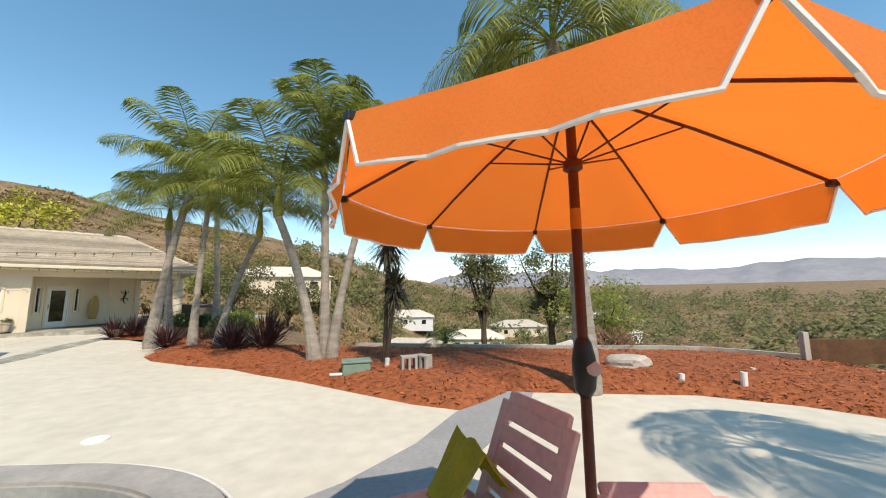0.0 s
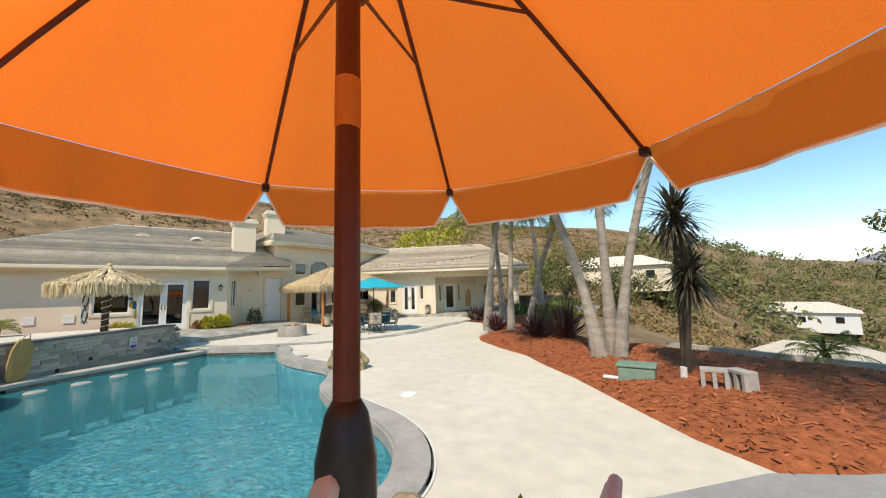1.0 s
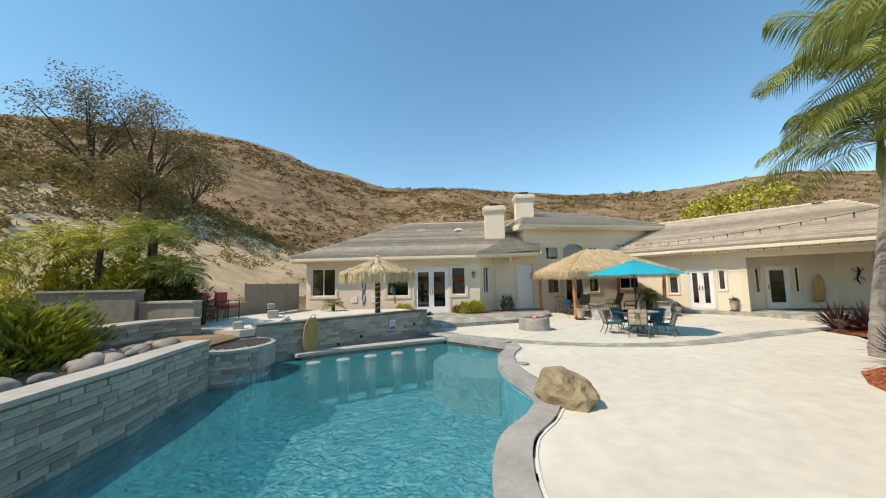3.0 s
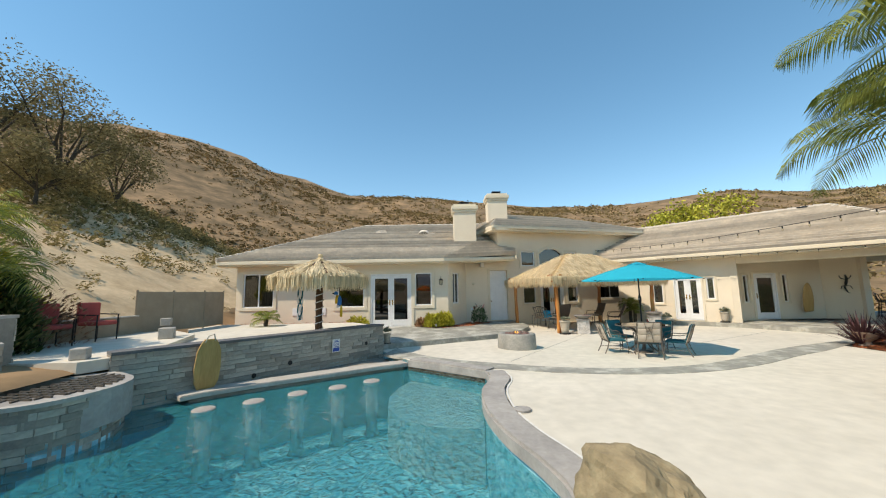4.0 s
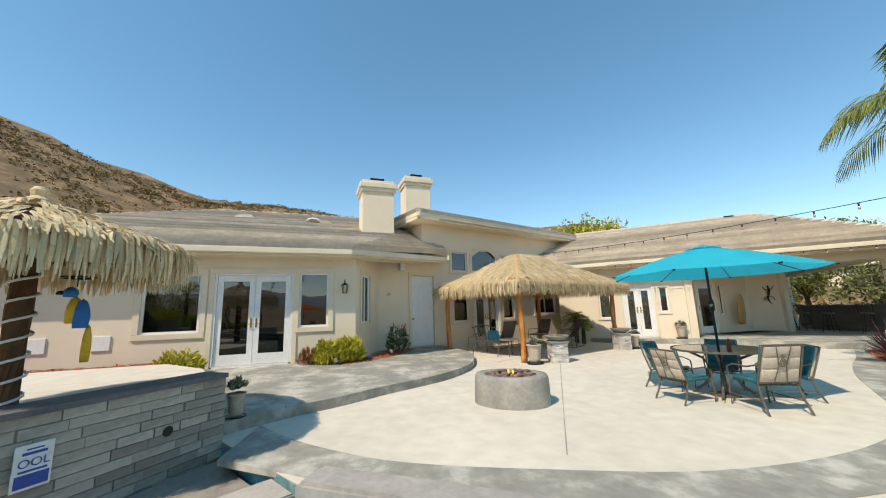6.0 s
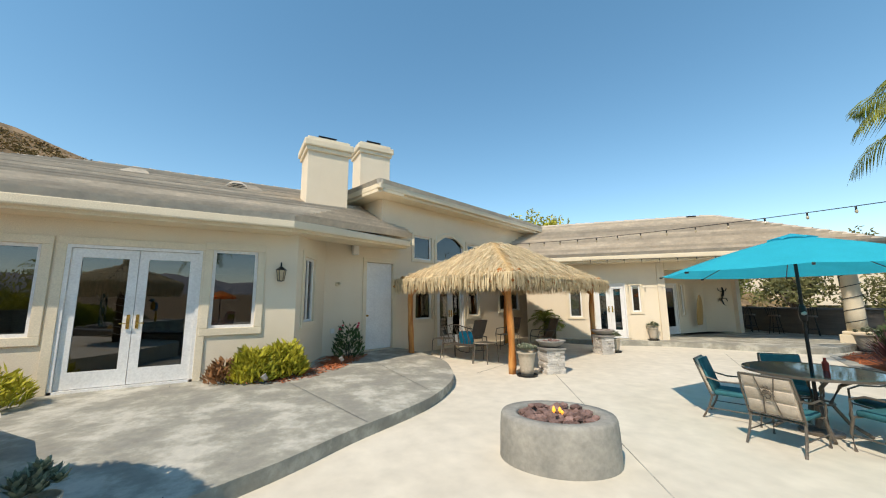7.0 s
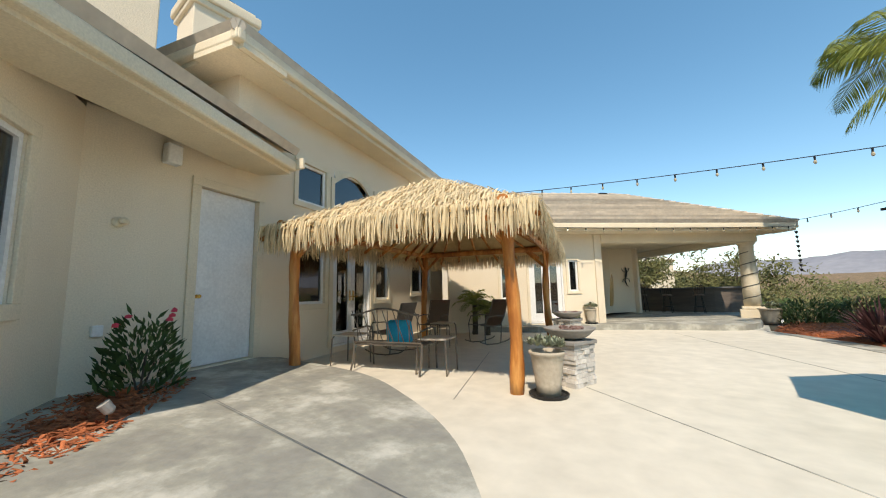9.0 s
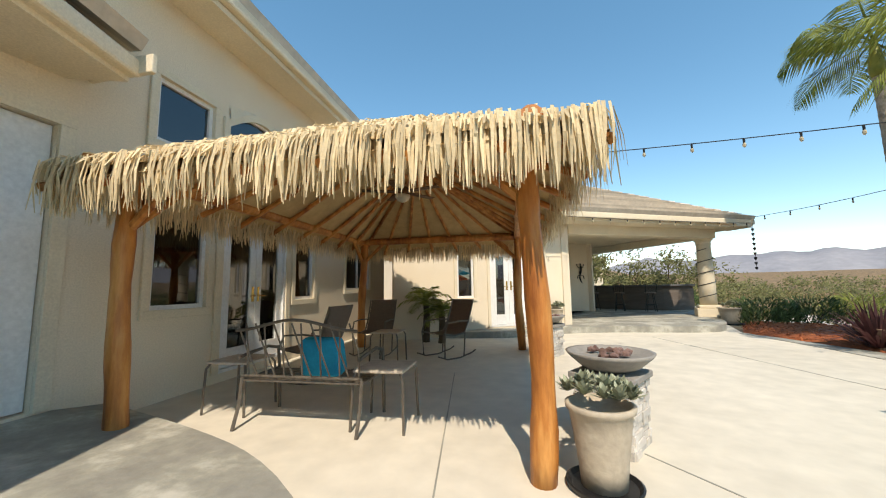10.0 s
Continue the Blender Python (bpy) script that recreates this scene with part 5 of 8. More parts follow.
for i in range(N):
    a0, a1 = 2 * math.pi * i / N, 2 * math.pi * (i + 1) / N
    bm.faces.new([bm.verts.new(v) for v in ((1.3 * math.cos(a0), 1.3 * math.sin(a0), 1.58), (1.3 * math.cos(a1), 1.3 * math.sin(a1), 1.58), (0, 0, 2.09))])
    tube(bm, (0, 0, 2.02), (1.28 * math.cos(a0), 1.28 * math.sin(a0), 1.55), 0.018, 0.018, 5)
part("frame", bm, M_WOODDARK, hut)
bm = bmesh.new()
lathe(bm, [(0.1, 2.06), (0.11, 2.13), (0.06, 2.17), (0.075, 2.23), (0.05, 2.27)], 12)
part("finial", bm, M_THATCH, hut, "tied straw finial")


# ---- canopy umbrellas ----
def canopy_umbrella(name, label, x, y, z0, r, z_rim, z_top, n, a0, cloth, valance, pole_r, edge=None, ring=False, crank=True, tilt=0):
    u = thing(name, label, "umbrella", pose(x, y, z0, tilt))
    P = lambda k, rr, zz: Vector((rr * math.cos(a0 + 2 * math.pi * k / n), rr * math.sin(a0 + 2 * math.pi * k / n), zz))
    bm = bmesh.new()
    M = 6
    for k in range(n):
        grid = []
        for j in range(M + 1):
            t = j / M
            row = []
            for i in range(M + 1):
                s = i / M
                rr = r * t
                zz = z_top - (z_top - z_rim) * (t ** 1.25)
                p = P(k, rr, zz).lerp(P(k + 1, rr, zz), s)
                p.z -= 0.012 * math.sin(math.pi * s) * t
                row.append(bm.verts.new(p))
            grid.append(row)
        for j in range(M):
            for i in range(M):
                q = (grid[j][i], grid[j + 1][i], grid[j + 1][i + 1], grid[j][i + 1])
                bm.faces.new(q)
    bmesh.ops.remove_doubles(bm, verts=bm.verts, dist=0.0005)
    bmesh.ops.recalc_face_normals(bm, faces=bm.faces)
    part("canopy", bm, cloth, u, smooth=True)
    if not valance:
        bm = bmesh.new()
        rim = [P(k / 4, r * 0.16 * (1 + 0.08 * (k % 4 == 2)), z_top - 0.025 - 0.02 * (k % 4 == 2)) for k in range(4 * n)]
        tip = bm.verts.new((0, 0, z_top + 0.045))
        ring_v = [bm.verts.new(p) for p in rim]
        for k in range(4 * n):
            bm.faces.new((tip, ring_v[k], ring_v[(k + 1) % (4 * n)]))
        part("vent_cap", bm, cloth, u, "scalloped vent cap")
    if valance:
        for k in range(n):
            bm = bmesh.new()
            top, bot = [], []
            for i in range(11):
                s = i / 10
                p = P(k, r * 1.005, z_rim).lerp(P(k + 1, r * 1.005, z_rim), s)
                p.z -= 0.012 * math.sin(math.pi * s)
                o = Vector((p.x, p.y, 0)).normalized()
                e = min(s, 1 - s)
                cut = min(1, e / 0.09) ** 0.45
                top.append(bm.verts.new(p))
                q = p + o * (0.035 + 0.012 * math.sin(i * 2.1 + k)) - Vector((0, 0, valance * (0.25 + 0.75 * cut)))
                if e < 0.02:
                    q = p + o * 0.01 - Vector((0, 0, valance * 0.12))
                bot.append(bm.verts.new(q))
            for i in range(10):
                bm.faces.new((top[i], top[i + 1], bot[i + 1], bot[i]))
            line = [v.co.copy() for v in bot]
            v = part("valance", bm, cloth, u, smooth=True)
            if edge:
                bm = bmesh.new()
                sweep(bm, line, 0.005, 5)
                part("piping", bm, edge, v, "white piping")
    for k in range(n):
        bm = bmesh.new()
        pts = [P(k, r * t, z_top - (z_top - z_rim) * (t ** 1.25) - 0.012) for t in (0.02, 0.25, 0.5, 0.75, 1.0)]
        sweep(bm, pts, 0.006, 6)
        rb = part("rib", bm, M_POLE if ring else M_DARK, u)
        bm = bmesh.new()
        box(bm, -0.02, 0.02, -0.012, 0.012, -0.012, 0.012, 0.003, Matrix.Translation(pts[-1]) @ Matrix.Rotation(a0 + 2 * math.pi * k / n, 4, 'Z'))
        part("rib_tip", bm, M_DARK, rb)
        bm = bmesh.new()
        hz = z_top - 0.30
        tube(bm, (0, 0, hz), P(k, r * 0.46, z_top - (z_top - z_rim) * (0.46 ** 1.25) - 0.02), 0.004, 0.004, 5)
        part("strut", bm, M_POLE if ring else M_DARK, u)
    bm = bmesh.new()
    tube(bm, (0, 0, 0), (0, 0, z_top - 0.02), pole_r, pole_r, 16)
    part("pole", bm, M_POLE if ring else M_DARK, u, "slim painted pole", smooth=False)
    for hz in (z_top - 0.30, z_top - 0.04):
        bm = bmesh.new()
        lathe(bm, [(pole_r * 1.1, hz - 0.03), (pole_r * 1.9, hz - 0.02), (pole_r * 1.9, hz + 0.012), (pole_r * 1.1, hz + 0.02)], 16)
        part("hub", bm, M_POLE if ring else M_DARK, u)
    if ring:
        bm = bmesh.new()
        lathe(bm, [(pole_r * 1.04, 1.885), (pole_r * 1.04, 1.965)], 16)
        part("pole_joint", bm, M_ORANGE, u, "bare orange joint")
    if crank:
        bm = bmesh.new()
        lathe(bm, [(pole_r, 1.28), (0.036, 1.31), (0.042, 1.36), (0.042, 1.41), (0.03, 1.47), (pole_r, 1.49)], 16)
        cb = part("crank_box", bm, M_DARK, u, "black plastic tilt crank", smooth=True)
        bm = bmesh.new()
        q = Matrix.Translation((0.02, -0.03, 1.38)) @ Matrix.Rotation(radians(60), 4, 'X')
        lathe(bm, [(0.022, 0), (0.026, 0.008), (0.026, 0.016), (0.016, 0.02)], 16, q)
        part("crank_knob", bm, M_COPING, cb)
    return u


canopy_umbrella("patio_umbrella", "bright orange canvas umbrella with white piping over the pink loungers", 0.73, 1.99, 0, 0.91, 2.045, 2.44, 8, radians(-3), M_ORANGE, 0.14, 0.019, M_WHITE, True, True)
canopy_umbrella("patio_umbrella", "turquoise canvas umbrella standing through the dining table", -13.5, 8.9, 0, 1.47, 1.9, 2.34, 8, radians(20), M_TEAL, 0, 0.019, None, False, True)


# ---- dining set ----
def dining_chair():
    c = thing("patio_chair", "bronze metal patio chair with teal seat and beige patterned back cushion", "chair", group="chairs round the patio table")
    bm = bmesh.new()
    box(bm, -0.25, 0.25, -0.25, 0.26, 0.40, 0.48, 0.03)
    part("seat_cushion", bm, M_TEALCLOTH, c, "teal seat cushion", smooth=True)
    tilt = Matrix.Translation((0, 0.27, 0.45)) @ Matrix.Rotation(radians(-16), 4, 'X')
    bm = bmesh.new()
    box(bm, -0.26, 0.26, -0.035, 0.0, 0.0, 0.56, 0.016, tilt)
    part("back_cushion_face", bm, M_TEALCLOTH, c, "teal front of the back cushion", smooth=True)
    bm = bmesh.new()
    box(bm, -0.265, 0.265, 0.0, 0.045, 0.0, 0.57, 0.02, tilt)
    for i in range(3):
        box(bm, -0.25, 0.25, 0.03, 0.055, 0.05 + 0.18 * i, 0.20 + 0.18 * i, 0.012, tilt)
    part("back_cushion", bm, M_CUSHION, c, "beige tufted back cushion", smooth=True)
    bm = bmesh.new()
    for sx in (-1, 1):
        sweep(bm, [tilt @ Vector((sx * 0.28, 0.03, -0.06)), tilt @ Vector((sx * 0.285, 0.04, 0.3)), tilt @ Vector((sx * 0.27, 0.045, 0.58))], 0.014, 6)
        sweep(bm, [tilt @ Vector((sx * 0.09, 0.065, 0)), tilt @ Vector((sx * 0.05, 0.075, 0.28)), tilt @ Vector((sx * 0.1, 0.065, 0.56))], 0.007, 5)
        for kk in range(3):
            sweep(bm, [tilt @ Vector((sx * (0.02 + 0.05 * math.cos(a * .8 + kk)), 0.075, 0.3 + 0.05 * kk + 0.045 * math.sin(a * .8))) for a in range(7)], 0.005, 4)
    tube(bm, tilt @ Vector((-0.27, 0.045, 0.58)), tilt @ Vector((0.27, 0.045, 0.58)), 0.014, 0.014, 6)
    tube(bm, tilt @ Vector((-0.28, 0.04, 0.0)), tilt @ Vector((0.28, 0.04, 0.0)), 0.012, 0.012, 6)
    part("back_frame", bm, M_IRON, c, "scrolled bronze back frame")
    for sx in (-1, 1):
        bm = bmesh.new()
        sweep(bm, [(sx * 0.28, -0.26, 0.40), (sx * 0.3, -0.24, 0.6), (sx * 0.3, -0.1, 0.66), (sx * 0.3, 0.15, 0.65), (sx * 0.285, 0.33, 0.70)], 0.014, 6)
        part("armrest", bm, M_IRON, c)
        bm = bmesh.new()
        sweep(bm, [(sx * 0.27, -0.25, 0.41), (sx * 0.28, -0.29, 0.2), (sx * 0.28, -0.27, 0.0)], 0.016, 6)
        part("leg", bm, M_IRON, c)
        bm = bmesh.new()
        sweep(bm, [(sx * 0.27, 0.27, 0.42), (sx * 0.28, 0.33, 0.2), (sx * 0.29, 0.42, 0.0)], 0.016, 6)
        part("leg", bm, M_IRON, c)
    bm = bmesh.new()
    tube(bm, (-0.27, -0.25, 0.39), (0.27, -0.25, 0.39), 0.013)
    tube(bm, (-0.27, 0.26, 0.39), (0.27, 0.26, 0.39), 0.013)
    tube(bm, (-0.28, -0.27, 0.18), (-0.28, 0.34, 0.18), 0.009)
    tube(bm, (0.28, -0.27, 0.18), (0.28, 0.34, 0.18), 0.009)
    part("seat_frame", bm, M_IRON, c)
    return c


TC = Vector((-13.5, 8.9, 0))
tb = thing("patio_table", "round glass-topped patio table on a scrolled bronze base", "table", pose(*TC))
bm = bmesh.new()
lathe(bm, [(0.0, 0.695), (0.62, 0.695), (0.635, 0.702), (0.62, 0.71), (0.0, 0.71)], 40)
part("tabletop", bm, mat("teal_glass_top", (0.02, 0.07, 0.08), scale=6, rough=0.06, bump=0, spec=0.6), tb, "dark teal glass top")
bm = bmesh.new()
bmesh.ops.create_cone(bm, segments=40, radius1=0.655, radius2=0.655, depth=0.03, cap_ends=False, matrix=Matrix.Translation((0, 0, 0.70)))
part("rim", bm, M_IRON, tb)
for i in range(4):
    bm = bmesh.new()
    a = i * math.pi / 2 + 0.5
    o = Vector((math.cos(a), math.sin(a), 0))
    sweep(bm, [o * 0.5 + Vector((0, 0, 0.69)), o * 0.22 + Vector((0, 0, 0.55)), o * 0.12 + Vector((0, 0, 0.35)), o * 0.25 + Vector((0, 0, 0.14)), o * 0.42 + Vector((0, 0, 0.02))], 0.02, 7)
    part("leg", bm, M_IRON, tb, "scrolled leg")
bm = bmesh.new()
sweep(bm, [(0.15 * math.cos(i * .3), 0.15 * math.sin(i * .3), 0.35) for i in range(22)], 0.012, 6)
lathe(bm, [(0.2, 0.0), (0.2, 0.03), (0.05, 0.06), (0.03, 0.2), (0.03, 0.3)], 20)
part("base_ring", bm, M_IRON, tb)
ch = dining_chair()
first = True
for deg, rad in ((338, 0.74), (266, 0.74), (194, 0.74), (122, 0.76), (50, 0.74)):
    a = radians(deg)
    m = Matrix.Translation(TC + Vector((math.cos(a) * rad, math.sin(a) * rad, 0))) @ Matrix.Rotation(a - math.pi / 2, 4, 'Z') @ Matrix.Diagonal((0.92, 0.92, 0.87, 1.0))
    if first:
        ch.matrix_basis = m
        first = False
    else:
        copy_thing(ch, m)
bm = bmesh.new()
lathe(bm, [(0.03, 0), (0.032, 0.09), (0.015, 0.12), (0.014, 0.15)], 12)
tagged(part("bottle", bm, M_RED), "small red bottle standing on the patio table", "bottle").matrix_basis = pose(TC.x + 0.1, TC.y + 0.1, 0.71)

# ---- fire pit ----
fp = thing("fire_pit", "oval grey cast-concrete fire pit filled with lava rock", "fire pit", pose(-14.62, 5.77, 0, 0, 0, 45))
bm = bmesh.new()
n = 40
prof = [(1.02, -0.02), (1.0, 0.3), (0.985, 0.4), (0.955, 0.43), (0.73, 0.43), (0.70, 0.41), (0.69, 0.3)]
rings = [[bm.verts.new((0.58 * r * math.cos(2 * math.pi * k / n), 0.47 * r * math.sin(2 * math.pi * k / n), z)) for k in range(n)] for r, z in prof]
for a, b in zip(rings, rings[1:]):
    for k in range(n):
        bm.faces.new((a[k], a[(k + 1) % n], b[(k + 1) % n], b[k]))
bm.faces.new(rings[-1])
part("bowl", bm, mat("cast_concrete", (0.36, 0.34, 0.29), (0.22, 0.215, 0.19), scale=2.5, fine=20, rough=0.75, bump=0.25, detail=7), fp, smooth=True)
rng = random.Random(9)
for i in range(80):
    bm = bmesh.new()
    a, r = i * 2.399 + rng.uniform(-0.3, 0.3), math.sqrt((i + 0.5) / 80) * 0.52
    s = rng.uniform(0.038, 0.065)
    lumpy(bm, s * 1.2, s, s * 0.8, i, 1, 0.3, Matrix.Translation((0.68 * r * math.cos(a) * 1.1, 0.545 * r * math.sin(a) * 1.1, 0.36 + rng.uniform(0.0, 0.07))))
    part("lava_rock", bm, M_LAVA, fp)

M_FLAME = bpy.data.materials.new("gas_flame")
M_FLAME.use_nodes = True
M_FLAME.node_tree.nodes["Principled BSDF"].inputs["Base Color"].default_value = (0.9, 0.4, 0.05, 1)
M_FLAME.node_tree.nodes["Principled BSDF"].inputs["Emission Color"].default_value = (1.0, 0.42, 0.06, 1)
M_FLAME.node_tree.nodes["Principled BSDF"].inputs["Emission Strength"].default_value = 0.6
for k, (x, y, h) in enumerate(((-0.03, 0.0, 0.075), (0.03, 0.03, 0.06), (0.05, -0.03, 0.045))):
    bm = bmesh.new()
    lathe(bm, [(0.004, 0.42), (0.016, 0.44), (0.02, 0.42 + h * 0.4), (0.01, 0.42 + h * 0.8), (0.001, 0.42 + h)], 8, Matrix.Translation((x, y, 0)))
    part("flame", bm, M_FLAME, fp, "small yellow gas flame", smooth=True)

# ---- boulder ----
bm = bmesh.new()
lumpy(bm, 0.44, 0.31, 0.33, 3, 4, 0.16)
bo = part("boulder", bm, M_ROCK, None, smooth=False)
bo.matrix_basis = pose(-6.62, 4.96, 0.16, 0, 8, 40)
tagged(bo, "large rough tan boulder beside the pool coping", "rock")
bm = bmesh.new()
lumpy(bm, 0.17, 0.12, 0.11, 8, 3, 0.2)
b2 = part("boulder", bm, M_ROCK)
b2.matrix_basis = pose(-1.15, 3.2, 0.08, 0, 0, 20)
tagged(b2, "small pale rock at the end of the pool coping", "rock")

# ---- sitting area under the gazebo ----
def slat_bench():
    b = thing("bench", "bronze metal slatted garden bench in the gazebo's shade", "bench")
    W = 1.16
    tilt = Matrix.Translation((0, 0.24, 0.43)) @ Matrix.Rotation(radians(-14), 4, 'X')
    bm = bmesh.new()
    tube(bm, tilt @ Vector((-W / 2, 0, 0.02)), tilt @ Vector((W / 2, 0, 0.02)), 0.014)
    sweep(bm, [tilt @ Vector((x, 0, 0.5 + 0.05 * math.cos(x * 5.4))) for x in np.linspace(-W / 2, W / 2, 13)], 0.015, 6)
    part("back_frame", bm, M_IRON, b)
    for i in range(13):
        x = -W / 2 + W * (i + 0.5) / 13
        bm = bmesh.new()
        sweep(bm, [tilt @ Vector((x - 0.02, 0, 0.02)), tilt @ Vector((x + (0.04 if i % 2 else -0.04), 0.0, 0.26)), tilt @ Vector((x + 0.02, 0, 0.52))], 0.008, 5)
        part("back_slat", bm, M_IRON, b)
    for i in range(8):
        y = -0.26 + i * 0.068
        bm = bmesh.new()
        box(bm, -W / 2, W / 2, y, y + 0.04, 0.40, 0.415, 0.004)
        part("seat_slat", bm, M_IRON, b)
    for sx in (-1, 1):
        for pts in ([(sx * W / 2, -0.26, 0.64), (sx * W / 2, -0.29, 0.4), (sx * W / 2, -0.31, 0)], [(sx * W / 2, 0.25, 0.44), (sx * W / 2, 0.28, 0.2), (sx * W / 2, 0.35, 0)]):
            bm = bmesh.new()
            sweep(bm, pts, 0.017, 6)
            part("leg", bm, M_IRON, b)
        bm = bmesh.new()
        sweep(bm, [(sx * W / 2, -0.26, 0.62), (sx * W / 2, -0.1, 0.66), (sx * W / 2, 0.15, 0.64), (sx * W / 2, 0.3, 0.62)], 0.016, 6)
        part("armrest", bm, M_IRON, b)
        bm = bmesh.new()
        tube(bm, (sx * W / 2, -0.28, 0.41), (sx * W / 2, 0.26, 0.41), 0.014)
        part("side_rail", bm, M_IRON, b)
    return b


gang = math.degrees(math.atan2(gu.y, gu.x))
bench_p = GF + gl(2.02, 0.80, 0)
slat_bench().matrix_basis = pose(bench_p.x, bench_p.y, 0, 0, 0, gang)
bm = bmesh.new()
box(bm, -0.2, 0.2, -0.08, 0.08, 0.0, 0.36, 0.05)
for v in bm.verts:
    v.co.x *= 1 + 0.12 * math.sin(v.co.z * 9)
    v.co.y *= 1.0 + 0.3 * math.cos(v.co.z * 6)
bag = tagged(part("towel", bm, M_CYAN, smooth=True), "turquoise towel bag propped on the metal bench", "towel")
q = GF + gl(1.94, 0.84, 0)
bag.matrix_basis = pose(q.x, q.y, 0.415, -12, 0, gang)


def side_table(x, y, rot):
    s = thing("side_table", "small square metal side table with a pale top", "table", pose(x, y, 0, 0, 0, rot), group="side tables")
    bm = bmesh.new()
    box(bm, -0.23, 0.23, -0.23, 0.23, 0.49, 0.515, 0.01)
    part("tabletop", bm, M_CUSHION, s, "pale mottled top")
    for sx in (-1, 1):
        for sy in (-1, 1):
            bm = bmesh.new()
            sweep(bm, [(sx * 0.2, sy * 0.2, 0.49), (sx * 0.225, sy * 0.225, 0.44), (sx * 0.24, sy * 0.24, 0.0)], 0.013, 6)
            part("leg", bm, M_IRON, s)
    return s


q = Vector((-19.62, 8.58, 0))
side_table(q.x, q.y, gang)
q = GF + gl(2.98, 1.0, 0)
side_table(q.x, q.y, gang)
q = GF + gl(2.2, 3.4, 0)
side_table(q.x, q.y, gang)


def sling_chair(m, first=None):
    c = thing("rocking_chair", "brown sling rocking chair with dark metal frame", "chair", m, group="sling chairs under the gazebo")
    bm = bmesh.new()
    prof = [(-0.28, 0.44), (0.0, 0.40), (0.22, 0.42), (0.34, 0.62), (0.44, 0.88), (0.48, 1.0)]
    rows = [[bm.verts.new((sx * 0.25, y, z)) for sx in (-1, 1)] for y, z in prof]
    rows2 = [[bm.verts.new((sx * 0.25, y + 0.012, z - 0.018)) for sx in (-1, 1)] for y, z in prof]
    for R, s in ((rows, 1), (rows2, -1)):
        for a, b in zip(R, R[1:]):
            bm.faces.new((a[0], a[1], b[1], b[0]) if s > 0 else (b[0], b[1], a[1], a[0]))
    part("sling", bm, M_SLING, c, smooth=True)
    for sx in (-1, 1):
        bm = bmesh.new()
        sweep(bm, [(sx * 0.27, y, z) for y, z in prof], 0.014, 6)
        part("side_rail", bm, M_IRON, c)
        bm = bmesh.new()
        sweep(bm, [(sx * 0.28, -0.4, 0.09), (sx * 0.28, -0.2, 0.02), (sx * 0.28, 0.1, 0.012), (sx * 0.28, 0.4, 0.06), (sx * 0.28, 0.5, 0.1)], 0.013, 6)
        part("rocker", bm, M_IRON, c)
        bm = bmesh.new()
        sweep(bm, [(sx * 0.28, -0.25, 0.03), (sx * 0.3, -0.27, 0.45), (sx * 0.3, -0.2, 0.62), (sx * 0.3, 0.1, 0.64), (sx * 0.28, 0.34, 0.62)], 0.014, 6)
        part("armrest", bm, M_IRON, c)
        bm = bmesh.new()
        tube(bm, (sx * 0.28, 0.2, 0.02), (sx * 0.28, 0.24, 0.44), 0.013)
        part("leg", bm, M_IRON, c)
    return c


q = GF + gl(1.35, 3.95, 0)
sc = sling_chair(pose(q.x, q.y, 0, 0, 0, -20))
for (u, v, r) in ((2.7, 4.0, 15), (2.9, 2.2, -80)):
    q = GF + gl(u, v, 0)
    copy_thing(sc, pose(q.x, q.y, 0, 0, 0, r))


